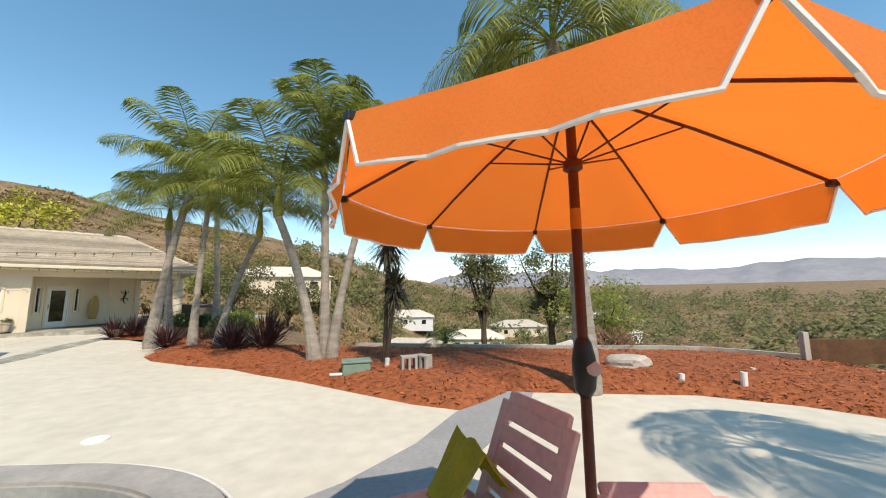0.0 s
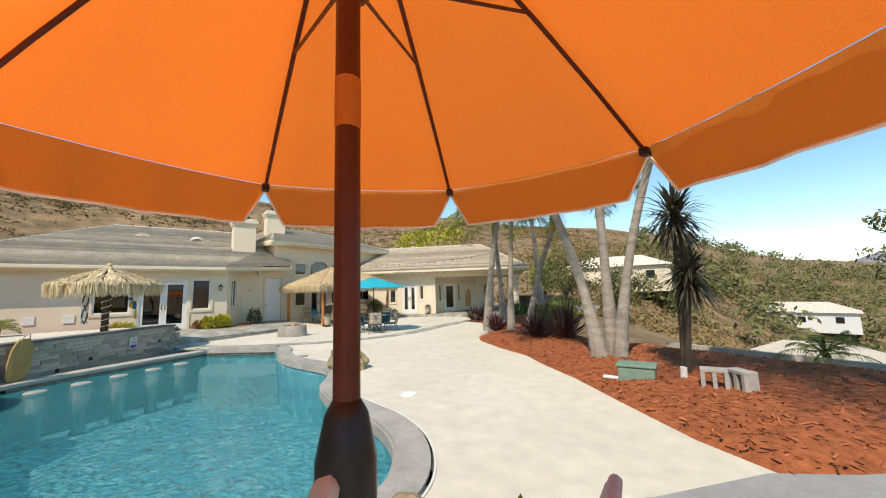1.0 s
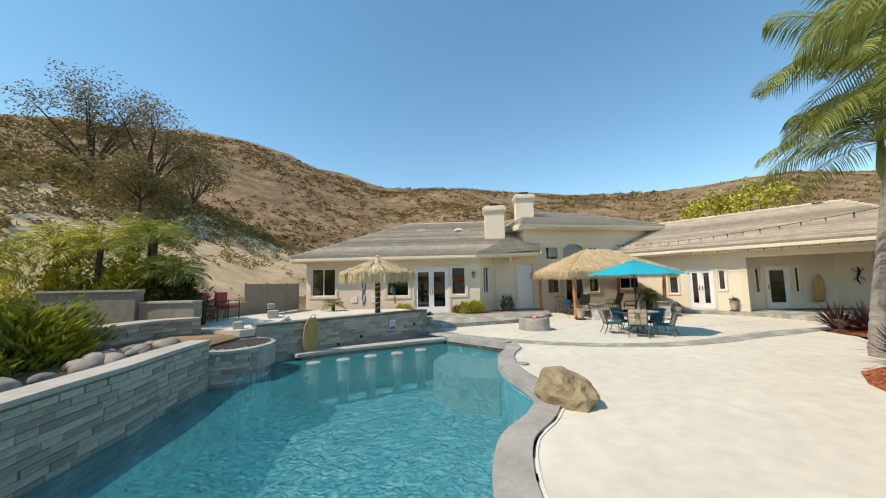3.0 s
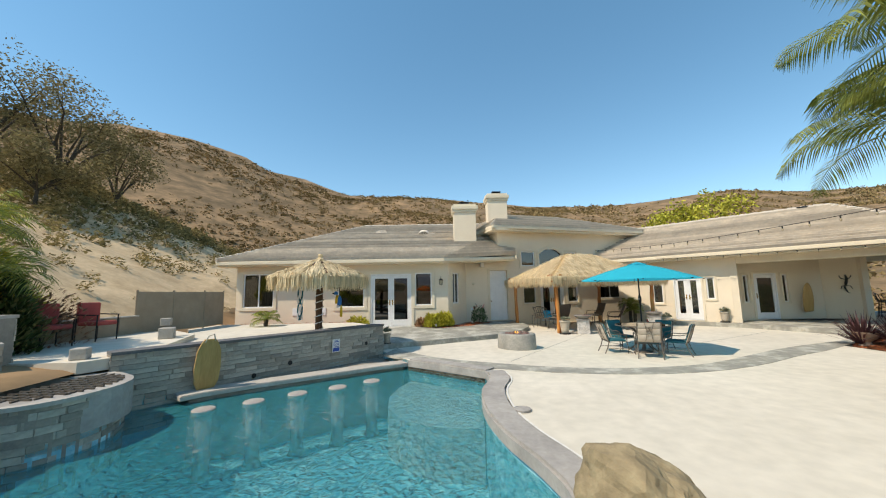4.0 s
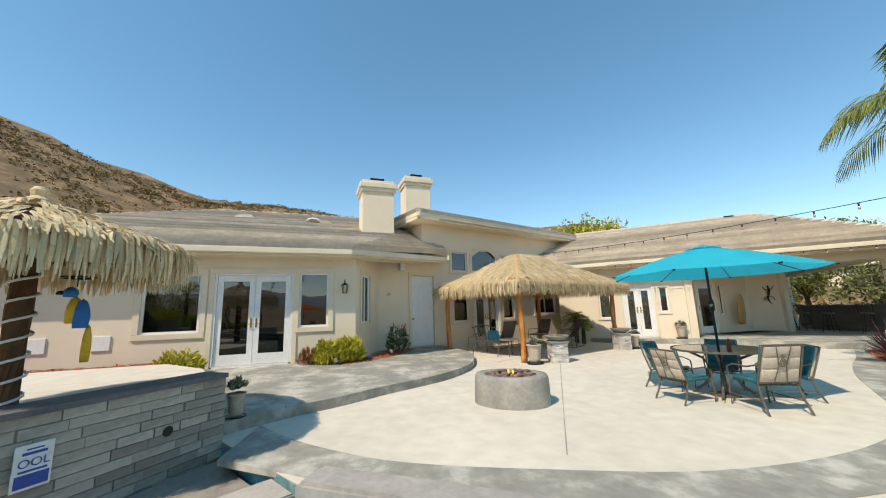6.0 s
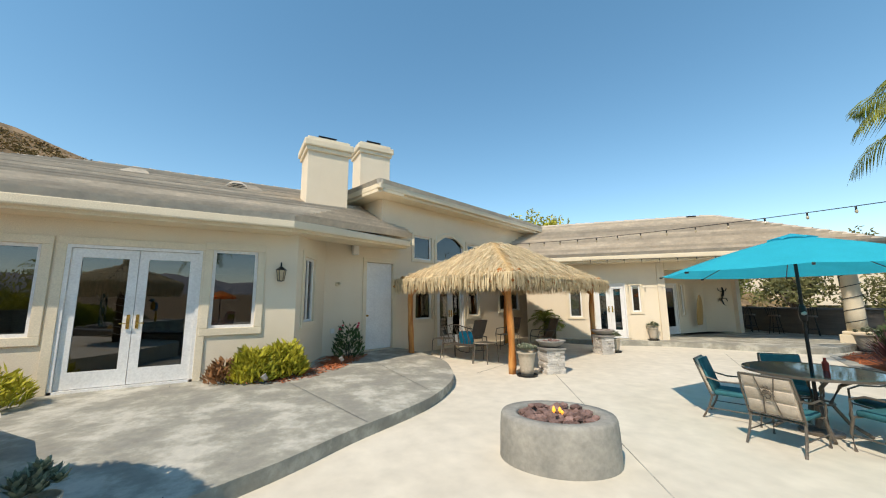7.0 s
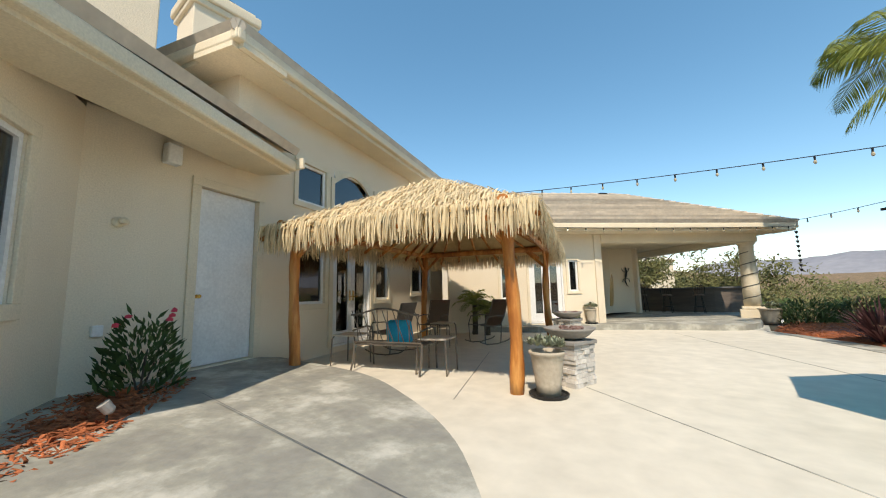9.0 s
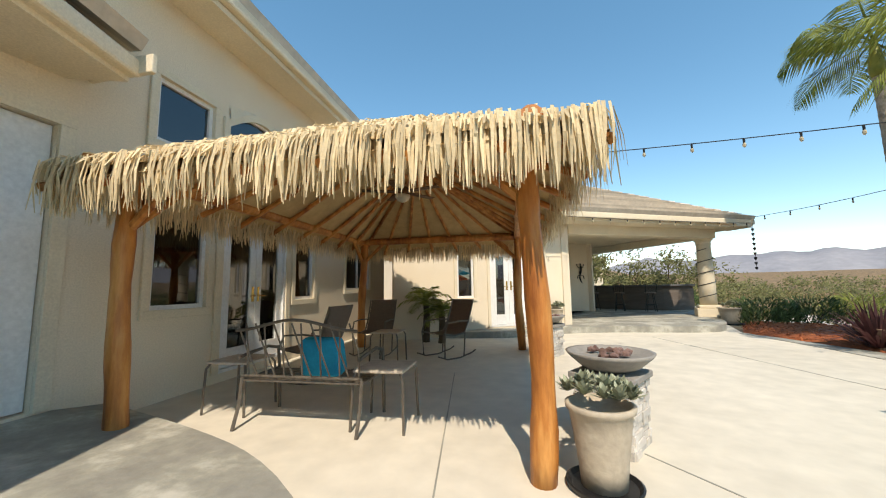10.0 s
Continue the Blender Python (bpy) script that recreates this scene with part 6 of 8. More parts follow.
# ---- planting beds ----
def bed(name, poly, base, mound, label, chips, seed, step=0.35, material=None):
    """A mounded bed over a polygon, with loose bark chips lying on it."""
    rng = random.Random(seed)
    material = material or M_MULCH
    xs, ys = [p[0] for p in poly], [p[1] for p in poly]
    edge = [Vector(p) for p in poly]

    def dist(x, y):
        best = 9.0
        for i in range(len(edge)):
            a, b = edge[i - 1], edge[i]
            t = max(0, min(1, (Vector((x, y)) - a).dot(b - a) / max((b - a).length_squared, 1e-9)))
            best = min(best, (Vector((x, y)) - a.lerp(b, t)).length)
        return best

    def top(x, y):
        return base + mound * min(1, dist(x, y) / 0.9) ** 0.7 + 0.03 * noise.noise(Vector((x * 1.7, y * 1.7, seed)))
    bm = bmesh.new()
    ring = [bm.verts.new((x, y, base - 0.08)) for x, y in poly]
    f = bm.faces.new(ring)
    bmesh.ops.triangulate(bm, faces=[f])
    for _ in range(6):
        long = [e for e in bm.edges if e.calc_length() > step]
        if not long:
            break
        bmesh.ops.subdivide_edges(bm, edges=long, cuts=1, use_grid_fill=True)
        bmesh.ops.triangulate(bm, faces=[f for f in bm.faces if len(f.verts) > 3])
    for v in bm.verts:
        d = dist(v.co.x, v.co.y)
        v.co.z = top(v.co.x, v.co.y) if d > 0.02 else base - 0.03
    for f in bm.faces:
        f.normal_update()
        if f.normal.z < 0:
            f.normal_flip()
    ob = tagged(part(name, bm, material, smooth=True), label, "bed", kind="structure")
    if chips:
        V, F = [], []
        k = 0
        while k < chips:
            x, y = rng.uniform(min(xs), max(xs)), rng.uniform(min(ys), max(ys))
            if not inside(x, y, poly):
                continue
            k += 1
            p = Vector((x, y, top(x, y) + rng.uniform(0.004, 0.022)))
            u = Vector((rng.gauss(0, 1), rng.gauss(0, 1), rng.gauss(0, .25))).normalized() * rng.uniform(0.02, 0.05)
            w = Vector((-u.y, u.x, rng.gauss(0, .012))).normalized() * rng.uniform(0.008, 0.016)
            n = u.cross(w).normalized() * 0.006
            j = len(V)
            V += [tuple(p - u - w), tuple(p + u - w * .7), tuple(p + u + w), tuple(p - u + w * .6), tuple(p + n)]
            F += [(j, j + 1, j + 4), (j + 1, j + 2, j + 4), (j + 2, j + 3, j + 4), (j + 3, j, j + 4)]
        c = raw("bark_chips", V, F, M_CHIP)
        tagged(c, "loose red bark chips over the bed", "mulch", kind="stuff")
    return top


BED_A = [(8.6, 5.8), (6.2, 5.45), (5.4, 6.2), (4.2, 6.82), (2.4, 6.92), (1.5, 7.0), (1.15, 7.02), (0.8, 6.55), (0.35, 6.02), (-0.4, 6.3), (-1.5, 6.95), (-2.8, 7.75), (-3.9, 8.3), (-4.9, 8.9), (-6.3, 9.35), (-7.7, 9.95), (-8.5, 10.6), (-9.0, 11.6), (-9.6, 13.0),
         (-11.2, 14.3), (-10.5, 15.2), (-8.5, 13.8), (-6, 12.6), (-3, 12.0), (0.8, 11.6), (3.5, 11.3), (7, 11.0), (8.9, 9.2)]
top_a = bed("mulch_bed", BED_A, 0.03, 0.16, "red bark mulch bed with a mounded edge along the deck", 9000, 21)
BED_B = [(-15.15, 17.3), (-14.75, 16.3), (-14.3, 15.4), (-13.75, 14.75), (-12.6, 14.7), (-11.0, 14.9), (-10.2, 16.2), (-11, 19), (-14.6, 20)]
top_b = bed("mulch_bed", BED_B, 0.02, 0.1, "red bark mulch bed beside the covered patio", 2500, 22)
BED_C = [(-19.55, 2.42), (-19.2, 2.42), (-18.75, 3.0), (-18.7, 3.6), (-19.0, 4.25), (-19.7, 4.9), (-20.5, 5.5), (-21.25, 5.95), (-21.62, 5.75), (-21.36, 4.85), (-19.65, 3.95)]
top_c = bed("mulch_bed", BED_C, 0.2, 0.05, "narrow red bark bed at the foot of the house wall", 2200, 23, 0.25)
BED_D = [(-18.3, 0.15), (-19.5, 0.15), (-19.5, -5.2), (-18.4, -5.2)]
top_d = bed("planter_bed", BED_D, 0.45, 0.05, "strip of red bark along the house behind the bar", 900, 24)
bm = bmesh.new()
prism(bm, [(-14.72, 1.5), (-15.3, 1.6), (-17.0, 1.0), (-18.2, 0.1), (-18.2, -5.2), (-16.5, -5.2), (-13.5, -3.0), (-10.6, -1.95), (-12.05, -0.62), (-13.35, 0.43)], 0.0, 0.56)
tagged(part("raised_deck", bm, M_CONC), "pale concrete deck behind the bar wall", "deck", kind="structure")
BED_E = [(-10.2, -2.2), (-8.9, -2.0), (-8.0, -1.9), (-6.9, -1.62), (-5.8, -1.33), (-4.8, -1.13), (-3.7, -0.88), (-2.8, -0.5), (-1.7, 0.05), (-0.8, -1.5), (0.0, -6.0), (-6, -7.5), (-13, -7.5), (-13.5, -3.2)]
top_e = bed("planting_slope", BED_E, 0.55, 0.1, "dry planted ground behind the pool wall", 0, 25, material=M_DIRT)
# the bank behind it, rising to the fence
V, F = [], []
bx, by = np.linspace(-46, 4, 56), np.linspace(-36, -5.2, 44)
for x in bx:
    for y in by:
        t = max(0, -y - 6.0)
        z = 0.5 + 0.46 * t * (0.97 + 0.05 * math.sin(x * 0.3)) + 0.16 * noise.noise(Vector((x * .5, y * .5, 3))) * min(1, t) * 2
        if x < -15:
            z -= 0.7 * min(1, (-15 - x) / 3) * max(0, 1 - t / 6)
        V.append((float(x), float(y), z))
nb = len(by)
F = [(i * nb + j, (i + 1) * nb + j, (i + 1) * nb + j + 1, i * nb + j + 1) for i in range(len(bx) - 1) for j in range(nb - 1)]
M_BANK = mat("sandy_bank", (0.62, 0.46, 0.28), (0.42, 0.30, 0.17), scale=0.9, fine=6, rough=1.0, bump=0.6, detail=8)
bank_rows = V
tagged(raw("bank", V, F, M_BANK, smooth=True), "bare sandy cut bank above the yard", "bank", kind="structure")

# ---- palms ----
palm((-3.05, 9.1, 0.1), (-4.3, 9.5, 3.7), 0.14, 20, 3.9, 0.85, 31, "king palm with a leaning grey trunk in the red mulch")
palm((-2.95, 9.45, 0.1), (-3.3, 9.9, 5.5), 0.13, 17, 3.4, 0.8, 32, "tall upright king palm in a clump of three")
palm((-2.75, 9.35, 0.1), (-2.0, 10.2, 4.8), 0.12, 14, 3.1, 0.7, 33, "slim king palm leaning outward with a yellow crownshaft")
palm((-9.8, 12.3, 0.1), (-9.3, 13.0, 5.9), 0.16, 18, 4.3, 0.9, 34, "leaning king palm with a pale trunk at the bed's tip")
palm((-7.95, 11.7, 0.1), (-8.2, 12.3, 4.6), 0.12, 16, 3.7, 0.8, 35, "king palm with drooping fronds beside its neighbour")
palm((-7.15, 11.7, 0.1), (-6.4, 12.4, 3.7), 0.12, 16, 3.6, 0.8, 36, "king palm with dense feathery fronds in the mulch")
palm((2.47, 6.98, 0.1), (2.2, 7.1, 6.5), 0.165, 26, 4.1, 1.0, 37, "tall queen palm with a thick ringed trunk", shaft=False, skirt=5, up=0.9, droop=0.85)
palm((5.9, 0.8, 0.0), (5.8, 0.8, 5.8), 0.2, 11, 2.8, 0.7, 38, "tall palm beside the deck whose fronds shade it", shaft=False, up=0.9, droop=0.7)
palm((-11.7, 18.3, 0.0), (-11.9, 18.0, 6.2), 0.17, 17, 3.2, 0.8, 39, "king palm beyond the mulch bed by the patio", up=1.0)
palm((-11.2, 14.7, 0.0), (-11.3, 14.4, 4.4), 0.15, 19, 4.1, 0.9, 40, "king palm leaning over the edge of the deck")


# spiky dracaena, pygmy palms
def dracaena(x, y, z, heads, seed):
    t = thing("dracaena", "spiky dracaena with drooping dark leaves on thin stems", "plant", pose(x, y, z))
    rng = random.Random(seed)
    for hx, hy, hz, r in heads:
        bm = bmesh.new()
        sweep(bm, [(hx * 0.15, hy * 0.15, -0.1), (hx * 0.6, hy * 0.6, hz * 0.5), (hx, hy, hz)], [0.06, 0.045, 0.05], 8)
        part("stem", bm, M_BARK, t)
        V, F = [], []
        for i in range(260):
            az, el = rng.random() * 6.283, rng.uniform(-1.25, 1.4)
            o = Vector((math.cos(az) * math.cos(el), math.sin(az) * math.cos(el), math.sin(el)))
            s = o.cross(Vector((0, 0, 1))).normalized() * 0.018
            p = Vector((hx, hy, hz + rng.uniform(-0.2, 0.12)))
            L = r * rng.uniform(0.75, 1.1)
            q, e = p + o * L * 0.6, p + o * L - Vector((0, 0, 0.18 * L))
            k = len(V)
            V += [tuple(p - s), tuple(p + s), tuple(q + s), tuple(q - s), tuple(e)]
            F += [(k, k + 1, k + 2, k + 3), (k + 3, k + 2, k + 4)]
        raw("leaf_head", V, F, mat("dracaena_leaf", (0.10, 0.085, 0.05), (0.05, 0.045, 0.03), scale=2, rough=0.5, island=0.4), t)
    return t


dracaena(-1.35, 8.75, 0.1, [(0.05, 0.1, 2.8, 0.74), (0.25, -0.1, 1.75, 0.62)], 3)


def pygmy(x, y, z, h, r, seed, material, label, n=16, leaf=0.26):
    t = thing("pygmy_palm", label, "palm", pose(x, y, z))
    rng = random.Random(seed)
    bm = bmesh.new()
    sweep(bm, [(0, 0, -0.15), (0.02, 0, h * 0.5), (0, 0.02, h)], [0.09, 0.08, 0.07], 9)
    part("trunk", bm, M_BARK, t)
    V, F = [], []
    for i in range(n):
        frond_geo(V, F, rng, Vector((0, 0, h)), i * 2.399, 1.1 * (1 - i / n) + 0.05, r * rng.uniform(0.8, 1.1), 0.45, leaf, 20, 0.022, 0.35)
    raw("crown", V, F, material, t)
    return t


pygmy(-17.2, -2.85, 0.52, 0.28, 0.95, 4, M_LEAF, "small pygmy palm in the bed behind the bar")
pygmy(-0.1, 12.3, -0.2, 0.4, 1.2, 5, M_LEAF, "low feathery palm on the slope below the bed")
pygmy(-4.6, -4.4, 0.9, 2.0, 1.9, 6, M_LEAFLIME, "yellow-green palm on the planted slope", 20, 0.5)
pygmy(-10.35, -4.5, 0.6, 1.5, 1.5, 7, M_LEAF, "feathery palm behind the pool wall", 20, 0.5)
pygmy(-9.6, -7.3, 0.8, 2.0, 1.8, 8, M_LEAFLIME, "golden-green palm on the planted slope", 18, 0.45)
pygmy(-5.8, -4.0, 0.9, 1.2, 1.5, 18, M_LEAF, "low feathery palm on the planted slope", 16, 0.4)
pygmy(-21.75, 12.95, 0.1, 0.8, 0.95, 9, M_LEAF, "pygmy palm in the red bark corner by the house")
pygmy(-21.35, 12.95, 0.1, 0.55, 0.8, 10, M_LEAF, "pygmy palm beside its taller neighbour")

for i, (x, y, h, r, mt, lb) in enumerate((
        (-10.3, -5.2, 2.4, 2.0, M_LEAF, "tall feathery palm above the pool wall"), (-9.9, -6.4, 2.2, 1.8, M_LEAFLIME, "sunlit yellow-green palm above the pool wall"),
        (-11.0, -6.0, 2.6, 1.6, M_LEAFLIME, "golden-green palm at the top of the planting"))):
    pygmy(x, y, 0.6, h, r, 230 + i, mt, lb, 24, 0.5)
for i, (x, y, r, h, mt, lb) in enumerate((
        (-9.8, -6.9, 0.95, 2.0, M_LEAFLIME, "sunlit golden bush behind the pool wall"), (-10.1, -5.7, 0.8, 1.9, M_LEAFLIME, "yellow-green bush below the palms"),
        (-10.5, -4.6, 0.6, 1.6, M_LEAFDARK, "dark glossy bush beside the palms"), (-10.6, -7.0, 1.1, 2.9, M_LEAFLIME, "tall yellow-green bush behind the palms"),
        (-9.4, -7.6, 1.1, 2.6, M_LEAFLIME, "tall golden bush on the planted slope"), (-11.6, -6.6, 1.0, 2.6, M_LEAF, "tall leafy bush at the top of the planting"),
        (-10.9, -5.5, 0.8, 2.2, M_LEAFLIME, "golden-green bush among the palms"), (-11.9, -7.4, 1.1, 2.5, M_LEAFLIME, "tall sunlit bush against the bank"),
        (-12.4, -6.6, 0.8, 1.5, M_LEAFLIME, "low sunlit bush at the foot of the bank"), (-4.6, -2.4, 0.6, 0.6, M_LEAFLIME, "bright yellow-green mound behind the river rocks"),
        (-5.9, -3.0, 0.8, 0.9, M_LEAFLIME, "sunlit bush behind the river rocks"), (-3.3, -3.2, 0.8, 1.0, M_LEAFLIME, "golden bush on the planted slope"))):
    shrub("shrub", (x, y, 0.6), r, h, 260 + i, mt, lb, 3600, 0.085, False, "shrub", "slope planting")
M_DRYTWIG = mat("dry_stems", (0.34, 0.20, 0.12), (0.20, 0.12, 0.075), scale=2, rough=0.9, island=0.35)
for i, (x, y, r, h) in enumerate(((-11.2, -4.9, 0.7, 1.5), (-11.7, -5.0, 0.8, 1.4), (-12.6, -5.9, 0.8, 1.1), (-13.6, -6.6, 0.8, 0.9))):
    shrub("shrub", (x, y, 0.6), r, h, 280 + i, M_DRYTWIG, "dry russet bush at the foot of the bank", 700, 0.06, False, "shrub", "dry bushes")

# hedge-like shrubs by the doors
shrub("shrub", (-19.17, 3.22, 0.22), 0.4, 0.56, 1, M_LEAFLIME, "green and rust shrub in the bark bed by the wall", 1500, 0.075)
shrub("shrub", (-19.32, 3.72, 0.22), 0.36, 0.62, 2, M_LEAFLIME, "bright green upright shrub at the house corner", 1100, 0.08)
shrub("shrub", (-19.22, 2.75, 0.22), 0.26, 0.4, 3, mat("rust_leaf", (0.30, 0.14, 0.06), (0.2, 0.1, 0.04), scale=3, rough=0.7, island=0.4), "rust-coloured low shrub beside the green one", 500, 0.06)
shrub("shrub", (-18.9, 0.1, 0.25), 0.45, 0.5, 4, M_LEAFLIME, "yellow-green shrub beside the french doors", 800, 0.07)
rose = shrub("rose_bush", (-20.95, 5.35, 0.22), 0.36, 0.85, 5, M_LEAFDARK, "leggy rose bush with pink blooms by the white door", 420, 0.06, category="rose")
rng = random.Random(77)
for i in range(5):
    bm = bmesh.new()
    a = rng.random() * 6.28
    lumpy(bm, 0.035, 0.035, 0.03, i, 1, 0.3, Matrix.Translation((0.25 * math.cos(a), 0.25 * math.sin(a), 0.62 + 0.25 * rng.random())))
    part("bloom", bm, M_FLOWER, rose, "pink bloom")
# lush planting on the slope behind the pool wall
rng = random.Random(303)
KINDS = ((M_LEAFLIME, "sunlit yellow-green bush on the planted slope"), (M_LEAF, "leafy mid-green bush on the planted slope"), (M_LEAF, "green groundcover on the planted slope"), (M_LEAFLIME, "golden-tipped feathery bush on the planted slope"))
for i in range(30):
    x, y = rng.uniform(-9.6, -1.2), -rng.uniform(2.1, 6.6)
    if y > -2.6 + 0.16 * (x + 9) * -1 and x < -6:
        y -= 1.0
    back = (-y - 2) / 4.6
    if x < -7.0:
        x += 5.6
    mt, lb = KINDS[2 if back < 0.3 and i % 2 else (0, 1, 3, 0)[i % 4]]
    shrub("shrub", (x, y, 0.55 + 0.12 * back + max(0, -y - 6) * 0.3), rng.uniform(0.5, 0.75) + 0.45 * back, rng.uniform(0.4, 0.6) + 1.0 * back, 700 + i, mt, lb, 900, 0.07 + 0.03 * back, False, "shrub", "slope planting")
# spiky maroon flax and planting beside the patio and under the palms
for i, (x, y, z, r, h, mt, lb) in enumerate((
        (-13.75, 15.05, 0.06, 0.6, 0.95, M_MAROON, "maroon flax with long upright blades in the mulch"), (-13.1, 15.3, 0.1, 0.6, 0.95, M_MAROON, "maroon flax clump behind its neighbour"),
        (-8.9, 11.9, 0.1, 0.7, 0.8, M_MAROON, "maroon flax under the leaning palm"), (-6.2, 11.0, 0.1, 0.6, 1.1, M_MAROON, "dry maroon flax between the palms"), (-5.4, 11.3, 0.1, 0.7, 1.4, M_MAROON, "tall withered maroon cordyline between the palms"))):
    shrub("flax", (x, y, z), r, h, 40 + i, mt, lb, 150, 0.022, True, "plant", "flax clumps")
for i, (x, y, z, r, h, mt, lb) in enumerate((
        (-3.2, -2.0, 0.62, 0.5, 0.45, M_LEAFLIME, "yellow-green euphorbia mound behind the pool wall"), (-2.2, -1.9, 0.6, 0.7, 0.5, M_LEAFDARK, "dark green groundcover by the pool wall"),
        (-4.8, -3.0, 0.7, 0.9, 0.6, M_LEAFDARK, "dark green shrub on the planted slope"), (-6.6, -3.4, 0.75, 0.8, 0.9, M_LEAF, "mid-green shrub on the planted slope"),
        (-3.0, -3.6, 0.9, 1.0, 0.7, M_LEAFDARK, "spreading dark green shrub on the slope"), (-6.0, -5.4, 1.0, 1.5, 2.2, M_LEAFLIME, "orange-tinged olive bush on the slope"),
        (-10.5, -5.3, 0.6, 0.8, 1.7, M_LEAFDARK, "broad dark-leaved bush behind the upper wall"), (-10.4, -4.6, 0.8, 0.8, 1.0, M_LEAFOLIVE, "dry rusty bush near the red chairs"),
        (-11.6, -5.6, 0.9, 0.9, 0.8, mat("dry_bush", (0.24, 0.15, 0.09), (0.14, 0.09, 0.05), scale=2, rough=0.9, island=0.4), "dry brown bush below the fence"),
        (-14.2, 19.6, 0.0, 0.9, 0.8, M_LEAFDARK, "clipped dark green hedge beside the column"), (-13.0, 19.9, 0.0, 0.9, 0.8, M_LEAFDARK, "dark green hedge behind the bed"),
        (-11.8, 20.3, 0.0, 0.9, 0.9, M_LEAF, "bright green shrub behind the bed"), (-15.8, 26.5, 0.1, 1.2, 1.0, M_LEAFDARK, "dark hedge beyond the outdoor bar"), (-18.5, 27.8, 0.1, 1.2, 0.9, M_LEAFDARK, "dark hedge behind the outdoor bar"),
        (-9.8, 16.5, -0.1, 1.0, 1.0, M_LEAFOLIVE, "olive shrub on the valley side"), (4.9, 11.9, -0.5, 0.8, 1.2, mat("dry_twig", (0.30, 0.16, 0.10), (0.2, 0.11, 0.07), scale=2, rough=0.9, island=0.3), "dry reddish bush at the edge of the bed"))):
    shrub("shrub", (x, y, z), r, h, 60 + i, mt, lb, 1300, 0.075, False, "shrub", "planted shrubs")

# ---- trees ----
def tz(x, y):
    return float(ground_z(np.array(x), np.array(y)))


for i, (x, y, h, s, mt, n, lb) in enumerate((
        (2.2, 27, 8.0, 2.6, M_LEAFOLIVE, 5200, "tall eucalyptus with olive-brown foliage on the slope"), (6.8, 26, 8.6, 2.7, M_LEAFOLIVE, 5200, "yellow-green eucalyptus on the slope below the yard"),
        (9.5, 24, 4.6, 2.6, M_LEAF, 3800, "rounded green tree below the yard"), (14, 33, 5, 3, M_LEAFOLIVE, 3600, "dusty green tree in the valley"),
        (-20.5, 33.5, 5.2, 3.0, M_LEAFOLIVE, 4200, "olive-green tree beyond the covered patio"), (-15.5, 34, 4.6, 2.8, M_LEAFOLIVE, 4200, "spreading yellow-green tree behind the bar"), (-25, 36, 5.5, 3.2, M_LEAF, 3600, "leafy green tree past the house"))):
    tree("tree", (x, y, tz(x, y)), h, s, 80 + i, mt, n, 0.13, lb, group="trees below the yard")
for i, (x, y, h, s) in enumerate(((-32, -27, 9.0, 5.0), (-29, -30, 8.5, 4.8), (-37, -27, 6.0, 4.2), (-27, -23, 4.0, 3.4))):
    tree("oak_tree", (x, y, 0.2 + 0.45 * (-y - 6)), h, s, 90 + i, M_OAK, 13000, 0.12, "sparse dark-limbed oak on the hillside", 10, "tree", "hillside oaks", 0.3, 2)
# green crowns that rise behind the tall roof
for i, (x, y) in enumerate(((-42, 30), (-45, 35))):
    tree("tree", (x, y, tz(x, y)), 8.5, 4, 96 + i, M_LEAFLIME, 3000, 0.22, "bright green tree behind the house roof", group="trees behind the house")

# dry tufts and brush over the cut bank: stuff
rng = random.Random(55)
TV, TF = [], []
for i in range(1300):
    p = rng.choice(bank_rows)
    if p[1] > -7.5 or (rng.random() < 0.7 and p[1] > -12):
        continue
    s = rng.uniform(0.1, 0.3) + 0.035 * (-p[1] - 7)
    leaf_cloud(TV, TF, rng, (p[0] + rng.uniform(-.4, .4), p[1] + rng.uniform(-.3, .3), p[2] + s * 0.2), s, 60, s * 0.22, 0.7)
tagged(raw("bank_brush", TV, TF, M_DRYBRUSH), "dry olive brush and tufts over the sandy bank", "brush", kind="stuff")
# scrub over hills and valley: stuff
rng = random.Random(123)
V, F = [], []
count = 0
while count < 33000:
    b, r = rng.uniform(-75, 175), 30 + 190 * rng.random() ** 0.9
    if b < 5:
        r = 40 + 320 * rng.random() ** 1.3
    x, y = -8 - math.sin(radians(b)) * r, 4 + math.cos(radians(b)) * r
    if -36 < x < 10 and -16 < y < 31:
        continue
    if noise.noise(Vector((x * .03, y * .03, 0))) < rng.uniform(-0.45, 0.35):
        continue
    if b > 5 and r > 0.94 * float(np.interp(b, BEAR, DIST)):
        continue
    count += 1
    s = rng.uniform(0.2, 0.62) * (1 + r / 150)
    leaf_cloud(V, F, rng, (x, y, tz(x, y) + s * 0.05), s, 13, s * 0.4, 0.34)
tagged(raw("hill_scrub", V, F, M_SCRUB), "dry chaparral scrub dotted over the hills", "scrub", kind="stuff")
V, F = [], []
for i in range(1200):
    b, r = rng.uniform(-80, 22), 55 + 420 * rng.random() ** 1.2
    x, y = -8 - math.sin(radians(b)) * r, 4 + math.cos(radians(b)) * r
    if y < 17:
        continue
    s = rng.uniform(1.0, 2.8) * (1 + r / 260)
    for k in range(3):
        leaf_cloud(V, F, rng, (x + rng.gauss(0, s * .5), y + rng.gauss(0, s * .5), tz(x, y) + s * rng.uniform(0.4, 0.9)), s * 0.8, 22, s * 0.2, 0.8)
tagged(raw("valley_woods", V, F, M_LEAFOLIVE), "dusty green woods across the valley", "woods", kind="stuff")


